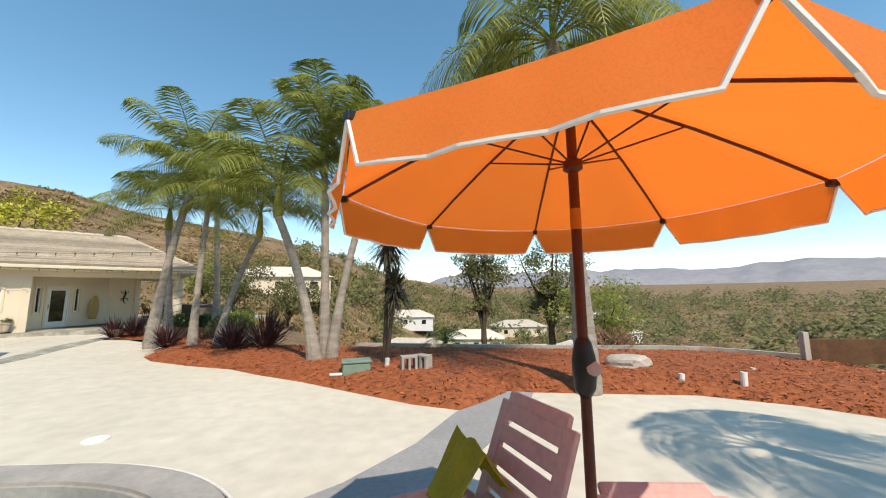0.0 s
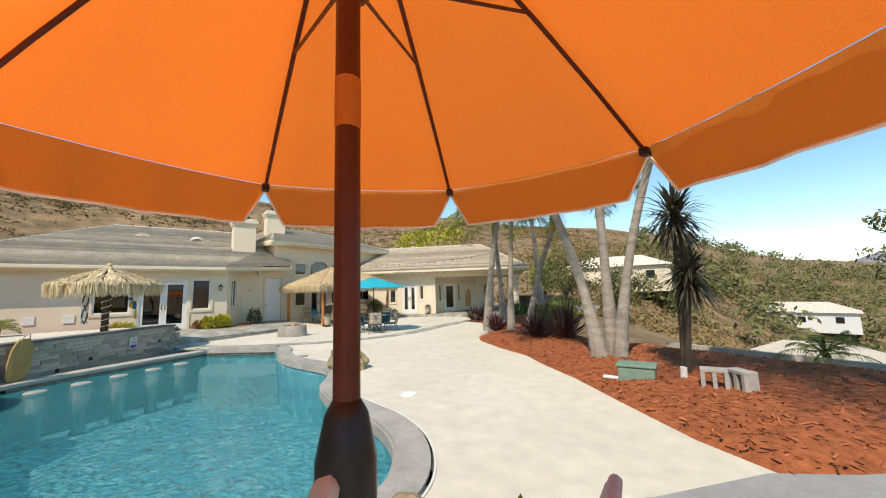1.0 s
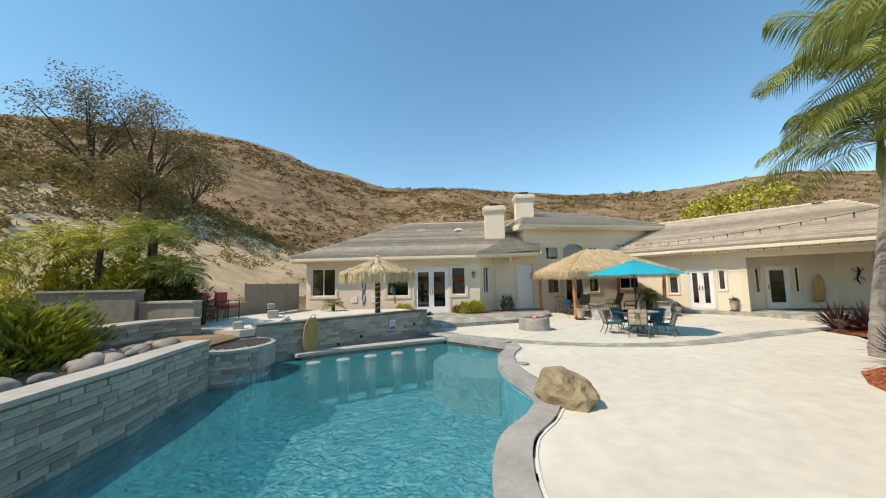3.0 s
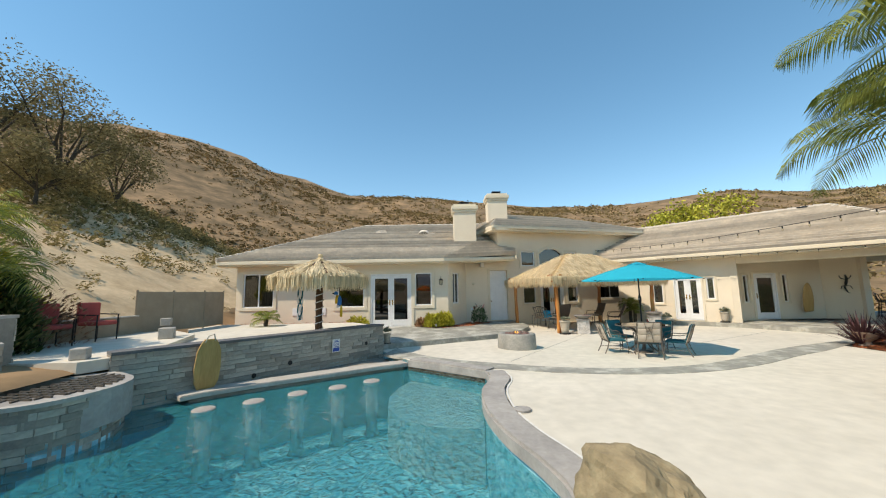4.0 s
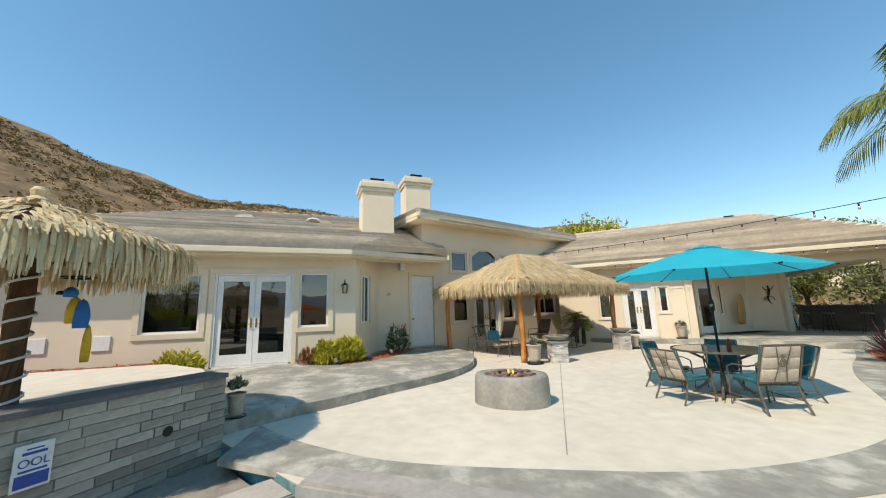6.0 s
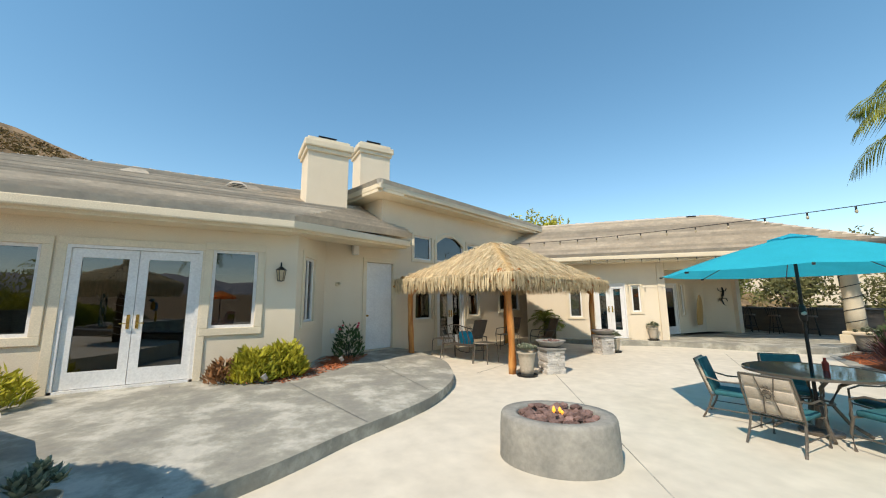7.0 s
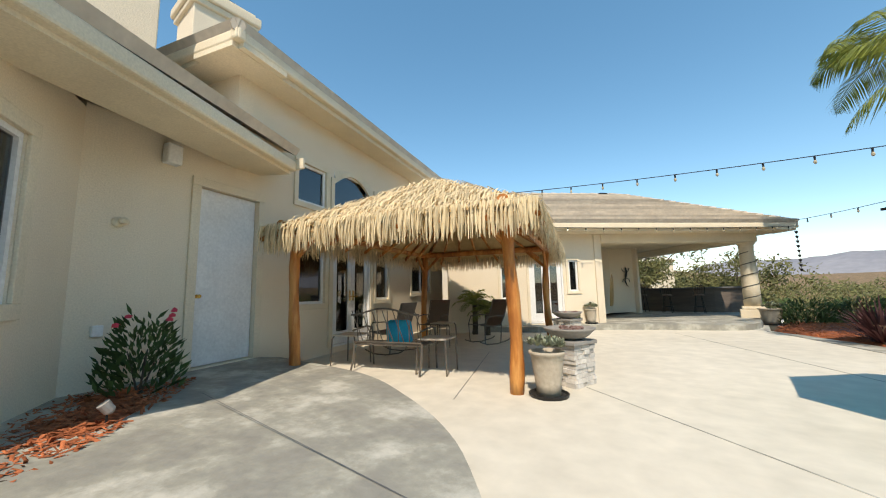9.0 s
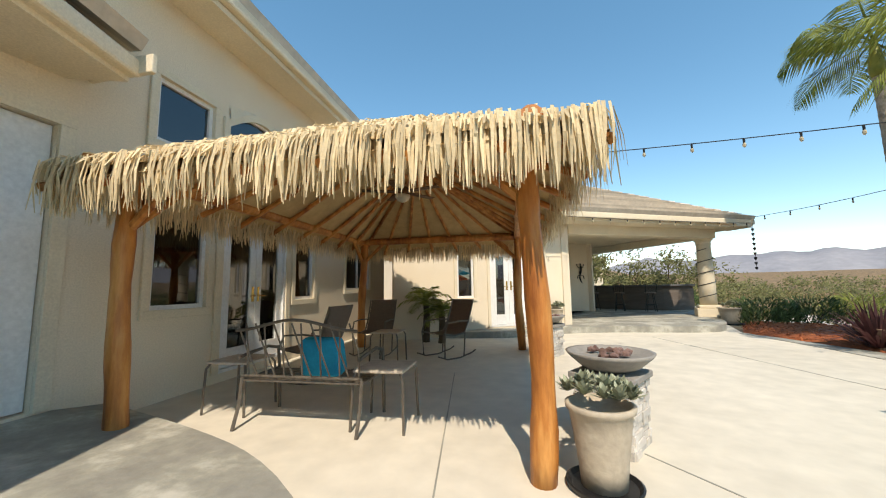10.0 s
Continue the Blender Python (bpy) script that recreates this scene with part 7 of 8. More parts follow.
def far_house(x, y, w, d, h, rot, wallm, label):
    z = tz(x, y)
    t = thing("far_house", label, "house", pose(x, y, z, 0, 0, rot), group="houses in the valley")
    bm = bmesh.new()
    box(bm, -w / 2, w / 2, -d / 2, d / 2, -1, h)
    part("wall", bm, wallm, t)
    bm = bmesh.new()
    v = [bm.verts.new(c) for c in ((-w / 2 - .5, -d / 2 - .5, h), (w / 2 + .5, -d / 2 - .5, h), (w / 2 + .5, d / 2 + .5, h), (-w / 2 - .5, d / 2 + .5, h), (-w / 4, 0, h + d * .22), (w / 4, 0, h + d * .22))]
    for f in ((0, 1, 5, 4), (1, 2, 5), (2, 3, 4, 5), (3, 0, 4), (3, 2, 1, 0)):
        bm.faces.new([v[i] for i in f])
    part("roof", bm, M_ROOF, t)
    for i in range(3):
        bm = bmesh.new()
        xx = -w / 2 + w * (i + 0.5) / 3
        box(bm, xx - 0.6, xx + 0.6, -d / 2 - 0.04, -d / 2 + 0.02, 1.0, 2.2)
        part("window", bm, M_DARK, t)


for i, (x, y, w, rot) in enumerate(((-30, 62, 16, 20), (-8, 70, 14, -10), (12, 62, 13, 15), (26, 78, 16, 40), (5, 95, 14, 0), (40, 100, 18, 30), (20, 120, 16, 10), (55, 150, 18, 0), (34, 60, 14, 70), (-15, 110, 16, 5))):
    far_house(x, y, w, 9, 3.0, rot, (M_TRIM, M_WHITE)[i % 2], "pale low house far off in the valley")

# ---- pool bar counter, spa, board, sign, hut trimmings ----
cl = [(-10.35, -1.0), (-10.65, -0.75), (-11.2, -0.05), (-12.05, 1.2), (-12.7, 2.15), (-13.0, 2.72)]
strip("bar_counter", cl, offset(cl, 0.46), -0.14, -0.06, M_CAPL, "long pale stone swim-up counter along the bar wall", "counter", 0.015)
bm = bmesh.new()
prism(bm, [(-10.5, -0.95), (-10.8, -0.7), (-11.3, 0.0), (-12.15, 1.2), (-12.8, 2.15), (-13.05, 2.6), (-13.4, 2.4), (-14.4, 1.85), (-13.2, 0.75), (-11.9, -0.3), (-10.9, -1.1)], -1.4, -0.16)
tagged(part("counter_base", bm, M_STONE_RAW), "stone base under the swim-up counter", "counter", kind="structure")
spa = thing("spa", "small raised spa basin with a metal grate at the pool's edge", "spa", pose(-8.9, -1.85, 0))
bm = bmesh.new()
lathe(bm, [(0.62, 0.28), (0.64, 0.36), (0.0, 0.36)], 28)
part("spa_water", bm, M_WATER, spa)
bm = bmesh.new()
lathe(bm, [(0.95, 0.0), (0.95, 0.47), (0.68, 0.48), (0.66, 0.2), (0.0, 0.2)], 28)
part("basin", bm, M_COPING, spa)
for i in range(11):
    bm = bmesh.new()
    x = -0.62 + i * 0.124
    L = math.sqrt(max(0.02, 0.70 - x * x))
    box(bm, x - 0.012, x + 0.012, 0.0, L, 0.475, 0.50)
    part("grate_bar", bm, M_IRON, spa)
for i in range(5):
    bm = bmesh.new()
    y = 0.12 + i * 0.15
    L = math.sqrt(max(0.02, 0.68 - y * y))
    box(bm, -L, L, y - 0.012, y + 0.012, 0.47, 0.495)
    part("grate_bar", bm, M_IRON, spa)

bdir = Vector((-14.55 + 9.95, 1.85 + 1.9, 0)).normalized()
bnorm = Vector((bdir.y, -bdir.x, 0)) * -1
if bnorm.x < 0:
    bnorm = -bnorm


def on_bar(s, z, out=0.05):
    p = Vector((-9.95, -1.9, 0)) + bdir * s + bnorm * out
    return Vector((p.x, p.y, z))


bang = math.atan2(bdir.y, bdir.x)
bw = thing("wakeboard", "old varnished wakeboard leaning on the bar wall", "board", Matrix.Translation(on_bar(1.35, -0.06, 0.16)) @ Matrix.Rotation(bang + math.pi, 4, 'Z') @ Matrix.Rotation(radians(-8), 4, 'X'))
bm = bmesh.new()
prof = [(0.14, 0.0), (0.2, 0.12), (0.22, 0.4), (0.2, 0.7), (0.14, 0.86), (0.09, 0.93)]
fr, bk = [], []
for w, z in prof:
    fr.append([bm.verts.new((-w, -0.02, z)), bm.verts.new((w, -0.02, z))])
    bk.append([bm.verts.new((-w, 0.02, z)), bm.verts.new((w, 0.02, z))])
for i in range(len(prof) - 1):
    bm.faces.new((fr[i][0], fr[i][1], fr[i + 1][1], fr[i + 1][0]))
    bm.faces.new((bk[i + 1][0], bk[i + 1][1], bk[i][1], bk[i][0]))
    bm.faces.new((fr[i][0], fr[i + 1][0], bk[i + 1][0], bk[i][0]))
    bm.faces.new((fr[i][1], bk[i][1], bk[i + 1][1], fr[i + 1][1]))
bm.faces.new((fr[-1][0], fr[-1][1], bk[-1][1], bk[-1][0]))
bm.faces.new((bk[0][0], bk[0][1], fr[0][1], fr[0][0]))
part("deck", bm, M_BOARD, bw)
bm = bmesh.new()
sweep(bm, [(-0.08, 0.03, 0.9), (-0.04, 0.05, 1.03), (0.05, 0.05, 1.0), (0.09, 0.03, 0.88)], 0.012, 6)
part("rope", bm, M_POT, bw, "loop of rope")

sign = thing("pool_sign", "small white and blue pool notice fixed to the bar wall", "sign", Matrix.Translation(on_bar(4.3, 0.36, 0.045)) @ Matrix.Rotation(bang + math.pi, 4, 'Z'))
bm = bmesh.new()
box(bm, -0.11, 0.11, -0.008, 0.008, -0.16, 0.16, 0.003)
part("plate", bm, M_WHITE, sign)
for z0, z1, w, mt in ((-0.14, -0.05, 0.095, M_BLUE), (0.085, 0.105, 0.07, M_BLUE), (0.12, 0.13, 0.05, M_BLUE), (-0.035, -0.02, 0.08, M_BLUE)):
    bm = bmesh.new()
    box(bm, -w, w, 0.008, 0.0115, z0, z1)
    part("print_bar", bm, mt, sign)
tx = bpy.data.curves.new("word", 'FONT')
tx.body, tx.size, tx.extrude, tx.align_x = "OOL", 0.085, 0.001, 'CENTER'
tob = new("word", tx)
dgm = bpy.context.evaluated_depsgraph_get()
wme = bpy.data.meshes.new_from_object(tob.evaluated_get(dgm))
bpy.data.objects.remove(tob)
wme.materials.clear()
wme.materials.append(M_BLUE)
wo = new("word", wme)
wo.parent = sign
wo.matrix_basis = Matrix.Translation((0, 0.012, 0.0)) @ Matrix.Rotation(math.pi, 4, 'Z') @ Matrix.Rotation(math.pi / 2, 4, 'X')
for s, z in ((3.1, 0.12), (5.3, 0.3), (2.3, -0.02)):
    bm = bmesh.new()
    lathe(bm, [(0.0, 0), (0.05, 0.0), (0.05, 0.03), (0.035, 0.045), (0.0, 0.045)], 14)
    j = tagged(part("wall_jet", bm, M_DARK), "round black light fitting on the bar wall", "fitting", group="bar wall fittings")
    j.matrix_basis = Matrix.Translation(on_bar(s, z, 0.02)) @ Matrix.Rotation(bang - math.pi / 2 + math.pi, 4, 'Z') @ Matrix.Rotation(math.pi / 2, 4, 'Y')

# parrot ornament and wind twister under the hut
pr = thing("parrot_ornament", "painted wooden parrot hanging from the thatch brim", "ornament", pose(-13.75, 0.72, 1.5, 0, 0, 30) @ Matrix.Scale(1.25, 4))
for nm, mt, args in (("body", M_YEL, (0.05, 0.05, 0.13, 0, 0, 0.0)), ("head", M_CYANB, (0.045, 0.045, 0.05, 0, -0.03, 0.15)), ("wing", M_CYANB, (0.025, 0.05, 0.14, 0.04, 0.04, -0.03)), ("tail", M_YEL, (0.025, 0.03, 0.18, 0, 0.09, -0.26)), ("beak", M_DARK, (0.015, 0.03, 0.02, 0, -0.08, 0.15))):
    bm = bmesh.new()
    lumpy(bm, *args[:3], 2, 2, 0.05, Matrix.Translation(args[3:]))
    part(nm, bm, mt, pr, smooth=True)
bm = bmesh.new()
sweep(bm, [(0.1 * math.cos(i * .4), 0.1 * math.sin(i * .4), 0.27 + 0.0 * i) for i in range(17)], 0.008, 5)
tube(bm, (0, 0, 0.2), (0, 0, 0.42), 0.004)
part("perch", bm, M_DARK, pr)
tw = thing("wind_twister", "teal and white cloth wind twister hanging under the thatch", "ornament", pose(-13.9, -0.35, 0.98))
for k in range(4):
    bm = bmesh.new()
    sweep(bm, [(0.06 * math.cos(i * .45 + k * 1.57), 0.06 * math.sin(i * .45 + k * 1.57), 0.9 * i / 14) for i in range(15)], 0.02, 5)
    part("ribbon", bm, (M_TEALCLOTH, M_WHITE)[k % 2], tw)

# ---- lanterns, speaker, small wall things ----
def wall_thing(name, label, cat, m, s, z, builders, out=0.0):
    t = thing(name, label, cat, m @ Matrix.Translation((s, out, z)))
    for nm, mt, fn in builders:
        bm = bmesh.new()
        fn(bm)
        part(nm, bm, mt, t)
    return t


def lantern_cage(bm):
    for a in range(6):
        x, y = 0.085 * math.cos(a * 1.047), 0.085 * math.sin(a * 1.047)
        tube(bm, (x * .7, 0.15 + y * .7, -0.12), (x, 0.15 + y, 0.08), 0.006, 0.006, 5)
    lathe(bm, [(0.0, 0.16), (0.03, 0.15), (0.1, 0.09), (0.1, 0.08), (0.0, 0.08)], 6, Matrix.Translation((0, 0.15, 0)))
    lathe(bm, [(0.0, -0.14), (0.06, -0.13), (0.06, -0.12), (0.0, -0.12)], 6, Matrix.Translation((0, 0.15, 0)))


wall_thing("wall_lantern", "dark iron wall lantern with seeded glass panes", "lamp", m_left, 3.58 - wl_y0, 2.12, (
    ("backplate", M_DARK, lambda bm: box(bm, -0.05, 0.05, 0.0, 0.02, -0.08, 0.12, 0.005)),
    ("arm", M_DARK, lambda bm: sweep(bm, [(0, 0.01, 0.05), (0, 0.06, 0.22), (0, 0.13, 0.24), (0, 0.15, 0.15)], 0.011, 6)),
    ("cage", M_DARK, lantern_cage), ("lantern_glass", M_BULB, lambda bm: lathe(bm, [(0.055, -0.12), (0.08, 0.08)], 6, Matrix.Translation((0, 0.15, 0))))))
wall_thing("wall_speaker", "small off-white outdoor speaker under the soffit", "speaker", m_back, vs(5.6), 3.0, (
    ("cabinet", M_WHITE, lambda bm: box(bm, -0.09, 0.09, 0.03, 0.16, -0.13, 0.13, 0.02)), ("bracket", M_DARK, lambda bm: box(bm, -0.02, 0.02, 0.0, 0.04, -0.1, 0.1))))
wall_thing("flood_light", "small beige motion light on the stucco wall", "lamp", m_back, vs(5.15), 2.05, (
    ("base", M_TRIM, lambda bm: lathe(bm, [(0.06, 0), (0.06, 0.03), (0.03, 0.05)], 14, Matrix.Rotation(radians(-90), 4, 'X'))), ("lamp_head", M_TRIM, lambda bm: lumpy(bm, 0.05, 0.05, 0.05, 4, 2, 0.05, Matrix.Translation((0.02, 0.09, 0))))))
wall_thing("outlet_box", "white weatherproof outlet box low on the wall", "outlet", m_back, vs(5.05), 0.85, (("cover", M_WHITE, lambda bm: box(bm, -0.05, 0.05, 0.0, 0.05, -0.06, 0.06, 0.01)),))
for s in (-1.6 - wl_y0, -2.7 - wl_y0):
    wall_thing("wall_panel", "small white access panel on the house wall", "panel", m_left, s, 0.95, (("panel", M_WHITE, lambda bm: box(bm, -0.17, 0.17, 0.0, 0.03, -0.16, 0.16, 0.006)),))
for (x, y, z) in ((-18.72, 3.35, 0.24), (-20.0, 4.95, 0.24)):
    t = thing("path_light", "small grey garden spotlight in the bark bed", "lamp", pose(x, y, z), group="garden spotlights")
    bm = bmesh.new()
    tube(bm, (0, 0, -0.05), (0, 0, 0.06), 0.008)
    part("stake", bm, M_DARK, t)
    bm = bmesh.new()
    lathe(bm, [(0.02, -0.05), (0.04, -0.03), (0.045, 0.05), (0.03, 0.05)], 12, pose(0, 0, 0.1, 35))
    part("lamp_head", bm, M_COPING, t)
for (x, y, sgn) in ((-24.3, 0.2, 1), (-23.8, 3.0, 1)):
    z = 3.16 + (-19.02 - x) * 0.372
    bm = bmesh.new()
    for k in range(5):
        box(bm, -0.02, 0.02, -0.3 + 0.03 * k, 0.3 - 0.03 * k, 0.05 + 0.035 * k, 0.07 + 0.035 * k, 0, pose(-0.06 * k, 0, 0))
    box(bm, -0.3, 0.06, -0.32, 0.32, -0.02, 0.04)
    v = tagged(part("roof_vent", bm, M_ROOF), "low louvred attic vent in the tile roof", "vent", group="roof vents")
    v.matrix_basis = pose(x, y, z + 0.04)


# ---- planters by the gazebo ----
def stone_pillar(x, y, h, rot):
    t = thing("stone_planter", "white ledger-stone pillar carrying a shallow stone fire bowl", "planter", pose(x, y, 0, 0, 0, rot), group="stone pillars")
    rg = random.Random(int(x * 10))
    bm = bmesh.new()
    box(bm, -0.19, 0.19, -0.19, 0.19, 0, h)
    part("core", bm, M_STONE_RAW, t)
    for side in range(4):
        z = 0.0
        while z < h - 0.02:
            hh = 0.055
            s = -0.21
            while s < 0.2:
                L = rg.uniform(0.1, 0.24)
                e = min(s + L, 0.21)
                if e - s > 0.03:
                    bm = bmesh.new()
                    o = rg.uniform(0.19, 0.225)
                    box(bm, s + 0.002, e - 0.002, o - 0.05, o, z + 0.002, min(z + hh, h) - 0.002, 0, Matrix.Rotation(side * math.pi / 2, 4, 'Z'))
                    part("stone", bm, M_PEBBLE_PALE, t)
                s = e
            z += hh
    bm = bmesh.new()
    box(bm, -0.24, 0.24, -0.24, 0.24, h, h + 0.05, 0.008)
    part("capstone", bm, M_GREYBOWL, t)
    bowl = thing("fire_bowl", "shallow grey stone bowl on a ledger pillar", "bowl", pose(x, y, h + 0.05), group="stone bowls")
    bm = bmesh.new()
    lathe(bm, [(0.12, 0.0), (0.22, 0.04), (0.31, 0.12), (0.33, 0.15), (0.30, 0.15), (0.26, 0.11), (0.0, 0.1)], 28)
    part("bowl", bm, M_GREYBOWL, bowl, smooth=True)
    for i in range(14):
        bm = bmesh.new()
        a, r = rg.random() * 6.28, 0.22 * math.sqrt(rg.random())
        lumpy(bm, 0.04, 0.035, 0.03, i, 1, 0.3, Matrix.Translation((r * math.cos(a), r * math.sin(a), 0.135)))
        part("lava_rock", bm, M_LAVA, bowl)


M_PEBBLE_PALE = mat("pale_ledger", (0.62, 0.58, 0.52), (0.44, 0.41, 0.37), scale=3, fine=24, rough=0.85, bump=0.4, objvar=0.22)
stone_pillar(-17.75, 9.0, 0.5, -17)
stone_pillar(-18.95, 12.45, 0.5, -17)


def tall_pot(x, y, z, h, r, seed, label):
    p = thing("plant_pot", label, "pot", pose(x, y, z), group="potted plants")
    bm = bmesh.new()
    lathe(bm, [(r * 0.66, 0.02), (r * 0.72, h * 0.3), (r * 0.86, h * 0.7), (r * 0.93, h * 0.9), (r * 1.02, h * 0.93), (r * 1.04, h * 0.99), (r * 0.93, h), (r * 0.86, h * 0.92), (0.0, h * 0.9)], 28)
    part("pot", bm, M_POT, p, smooth=True)
    bm = bmesh.new()
    lathe(bm, [(0.0, 0.0), (r * 1.05, 0.0), (r * 1.12, 0.035), (r * 1.06, 0.04), (r * 0.95, 0.018), (0, 0.018)], 28)
    part("saucer", bm, M_DARK, p, "dark plastic saucer")
    rg = random.Random(seed)
    V, F = [], []
    for c in range(16):
        a, rr = rg.random() * 6.28, r * 1.0 * math.sqrt(rg.random())
        cx, cy, cz = rr * math.cos(a), rr * math.sin(a), h + 0.05 + 0.16 * (1 - rr / r) * rg.random()
        for k in range(26):
            b, e = k * 2.399, 0.25 + 1.1 * (k / 26)
            o = Vector((math.cos(b) * math.sin(e), math.sin(b) * math.sin(e), math.cos(e)))
            s = o.cross(Vector((0, 0, 1))).normalized() * 0.016
            q = Vector((cx, cy, cz))
            L = rg.uniform(0.06, 0.11)
            j = len(V)
            V += [tuple(q - s * .5), tuple(q + s * .5), tuple(q + o * L * .7 + s), tuple(q + o * L), tuple(q + o * L * .7 - s)]
            F.append((j, j + 1, j + 2, j + 3, j + 4))
    raw("succulent", V, F, M_SUCC, p)
    return p


tall_pot(-17.78, 8.3, 0, 0.5, 0.2, 1, "tall cream pot of grey-green succulents beside the log post")
tall_pot(-15.0, 1.9, 0.13, 0.32, 0.115, 2, "tall cream pot against the end of the bar wall")
tall_pot(-19.35, 15.75, 0.16, 0.45, 0.17, 3, "cream pot with a spindly plant against the wing wall")
tall_pot(-18.95, 13.0, 0, 0.42, 0.16, 4, "pale pot of succulents behind the stone pillar")
u = tall_pot(-15.0, 19.3, 0, 0.5, 0.3, 5, "broad aged pot with grey flowers at the column's foot")
urn = thing("garden_urn", "carved terracotta-coloured garden urn on a footed base", "urn", pose(-13.6, 15.0, 0.0) @ Matrix.Scale(0.72, 4))
bm = bmesh.new()
lathe(bm, [(0.24, 0), (0.24, 0.06), (0.12, 0.1), (0.1, 0.18), (0.28, 0.3), (0.36, 0.42), (0.38, 0.5), (0.42, 0.54), (0.36, 0.54), (0.3, 0.46), (0, 0.44)], 28)
part("body", bm, M_TERRACOTTA, urn, smooth=True)

# ---- outdoor bar and bar chairs ----
bar = thing("outdoor_bar", "curved grey-brown panelled outdoor bar with a dark top", "bar", pose(0, 0, 0.16))
BL = spline([(-20.6, 25.6), (-19.4, 24.0), (-17.9, 23.1), (-16.4, 23.0), (-15.3, 23.6)], 5)
bl2 = offset(BL, 0.6)
for k in range(len(BL) - 1):
    bm = bmesh.new()
    a, b, c, d = BL[k], BL[k + 1], bl2[k + 1], bl2[k]
    prism(bm, [a, b, c, d], 0.0, 0.98)
    part("panel", bm, M_BARWOOD, bar)
o1, o2 = offset(BL, -0.12), offset(BL, 0.7)
bm = bmesh.new()
rows = [[bm.verts.new((p[0], p[1], z)) for p, z in ((a, 0.98), (a, 1.04), (b, 1.04), (b, 0.98))] for a, b in zip(o1, o2)]
for p, q in zip(rows, rows[1:]):
    for k in range(4):
        bm.faces.new((p[k], p[(k + 1) % 4], q[(k + 1) % 4], q[k]))
bm.faces.new(rows[0][::-1])
bm.faces.new(rows[-1])
bmesh.ops.recalc_face_normals(bm, faces=bm.faces)
part("bar_top", bm, M_CAP, bar, "dark stone top")


def bar_chair():
    c = thing("bar_chair", "tall dark metal bar chair with a round seat", "chair", group="chairs at the outdoor bar")
    bm = bmesh.new()
    lathe(bm, [(0.0, 0.7), (0.19, 0.7), (0.2, 0.73), (0.17, 0.76), (0.0, 0.76)], 18)
    part("seat", bm, M_SLING, c)
    for i in range(4):
        a = i * math.pi / 2 + math.pi / 4
        bm = bmesh.new()
        tube(bm, (0.13 * math.cos(a), 0.13 * math.sin(a), 0.7), (0.24 * math.cos(a), 0.24 * math.sin(a), 0), 0.014, 0.014, 6)
        part("leg", bm, M_DARK, c)
    bm = bmesh.new()
    sweep(bm, [(0.21 * math.cos(i * .35), 0.21 * math.sin(i * .35), 0.25) for i in range(19)], 0.01, 5)
    part("foot_ring", bm, M_DARK, c)
    bm = bmesh.new()
    sweep(bm, [(-0.18, 0.1, 0.74), (-0.2, 0.2, 1.05), (0, 0.26, 1.12), (0.2, 0.2, 1.05), (0.18, 0.1, 0.74)], 0.014, 6)
    for i in range(4):
        tube(bm, (-0.1 + i * 0.067, 0.17, 0.76), (-0.1 + i * 0.067, 0.24, 1.09), 0.007, 0.007, 5)
    part("backrest", bm, M_DARK, c)
    return c


bc = bar_chair()
bc.matrix_basis = pose(-19.9, 23.4, 0.16, 0, 0, 150)
for x, y, r in ((-19.0, 22.7, 160), (-18.0, 22.2, 175), (-16.9, 22.2, 190), (-20.6, 24.3, 140)):
    copy_thing(bc, pose(x, y, 0.16, 0, 0, r))
sb = thing("surfboard", "orange-tan surfboard standing against the patio wall", "surfboard", pose(-19.68, 19.75, 0.16, 0, 0, 87) @ pose(0, 0, 0, 4))
bm = bmesh.new()
lumpy(bm, 0.24, 0.035, 0.82, 0, 3, 0.0, Matrix.Translation((0, 0, 0.82)))
for v in bm.verts:
    v.co.z = max(v.co.z, 0.0)
part("deck", bm, M_BOARD, sb, smooth=True)
lz = thing("wall_ornament", "dark metal lizard ornament on the patio wall", "ornament", pose(-19.33, 21.2, 1.75, 0, 0, 48))
bm = bmesh.new()
sweep(bm, [(0, 0, 0.35), (0.04, 0, 0.2), (0, 0, 0), (-0.05, 0, -0.2), (0.02, 0, -0.4), (0.1, 0, -0.45)], [0.03, 0.05, 0.055, 0.035, 0.018, 0.006], 7)
for sx in (-1, 1):
    sweep(bm, [(0, 0, 0.15), (sx * 0.13, 0, 0.2), (sx * 0.18, 0, 0.32)], 0.016, 5)
    sweep(bm, [(0, 0, -0.12), (sx * 0.13, 0, -0.14), (sx * 0.17, 0, -0.26)], 0.016, 5)
part("body", bm, M_DARK, lz)

# ---- string lights over the deck ----
def string_lights(a, b, sag, n, label):
    t = thing("string_lights", label, "string lights", group="string lights")
    a, b = Vector(a), Vector(b)
    pts = []
    for i in range(33):
        f = i / 32
        p = a.lerp(b, f)
        p.z -= sag * 4 * f * (1 - f)
        pts.append(p)
    bm = bmesh.new()
    sweep(bm, pts, 0.008, 5)
    part("cable", bm, M_DARK, t)
    for i in range(n):
        f = (i + 0.5) / n
        p = a.lerp(b, f)
        p.z -= sag * 4 * f * (1 - f)
        bm = bmesh.new()
        lathe(bm, [(0.014, -0.07), (0.016, -0.01), (0.012, 0.0)], 8, Matrix.Translation(p))
        s = part("socket", bm, M_DARK, t)
        bm = bmesh.new()
        lathe(bm, [(0.006, -0.135), (0.022, -0.115), (0.024, -0.09), (0.014, -0.068)], 8, Matrix.Translation(p))
        part("bulb", bm, M_BULB, s)


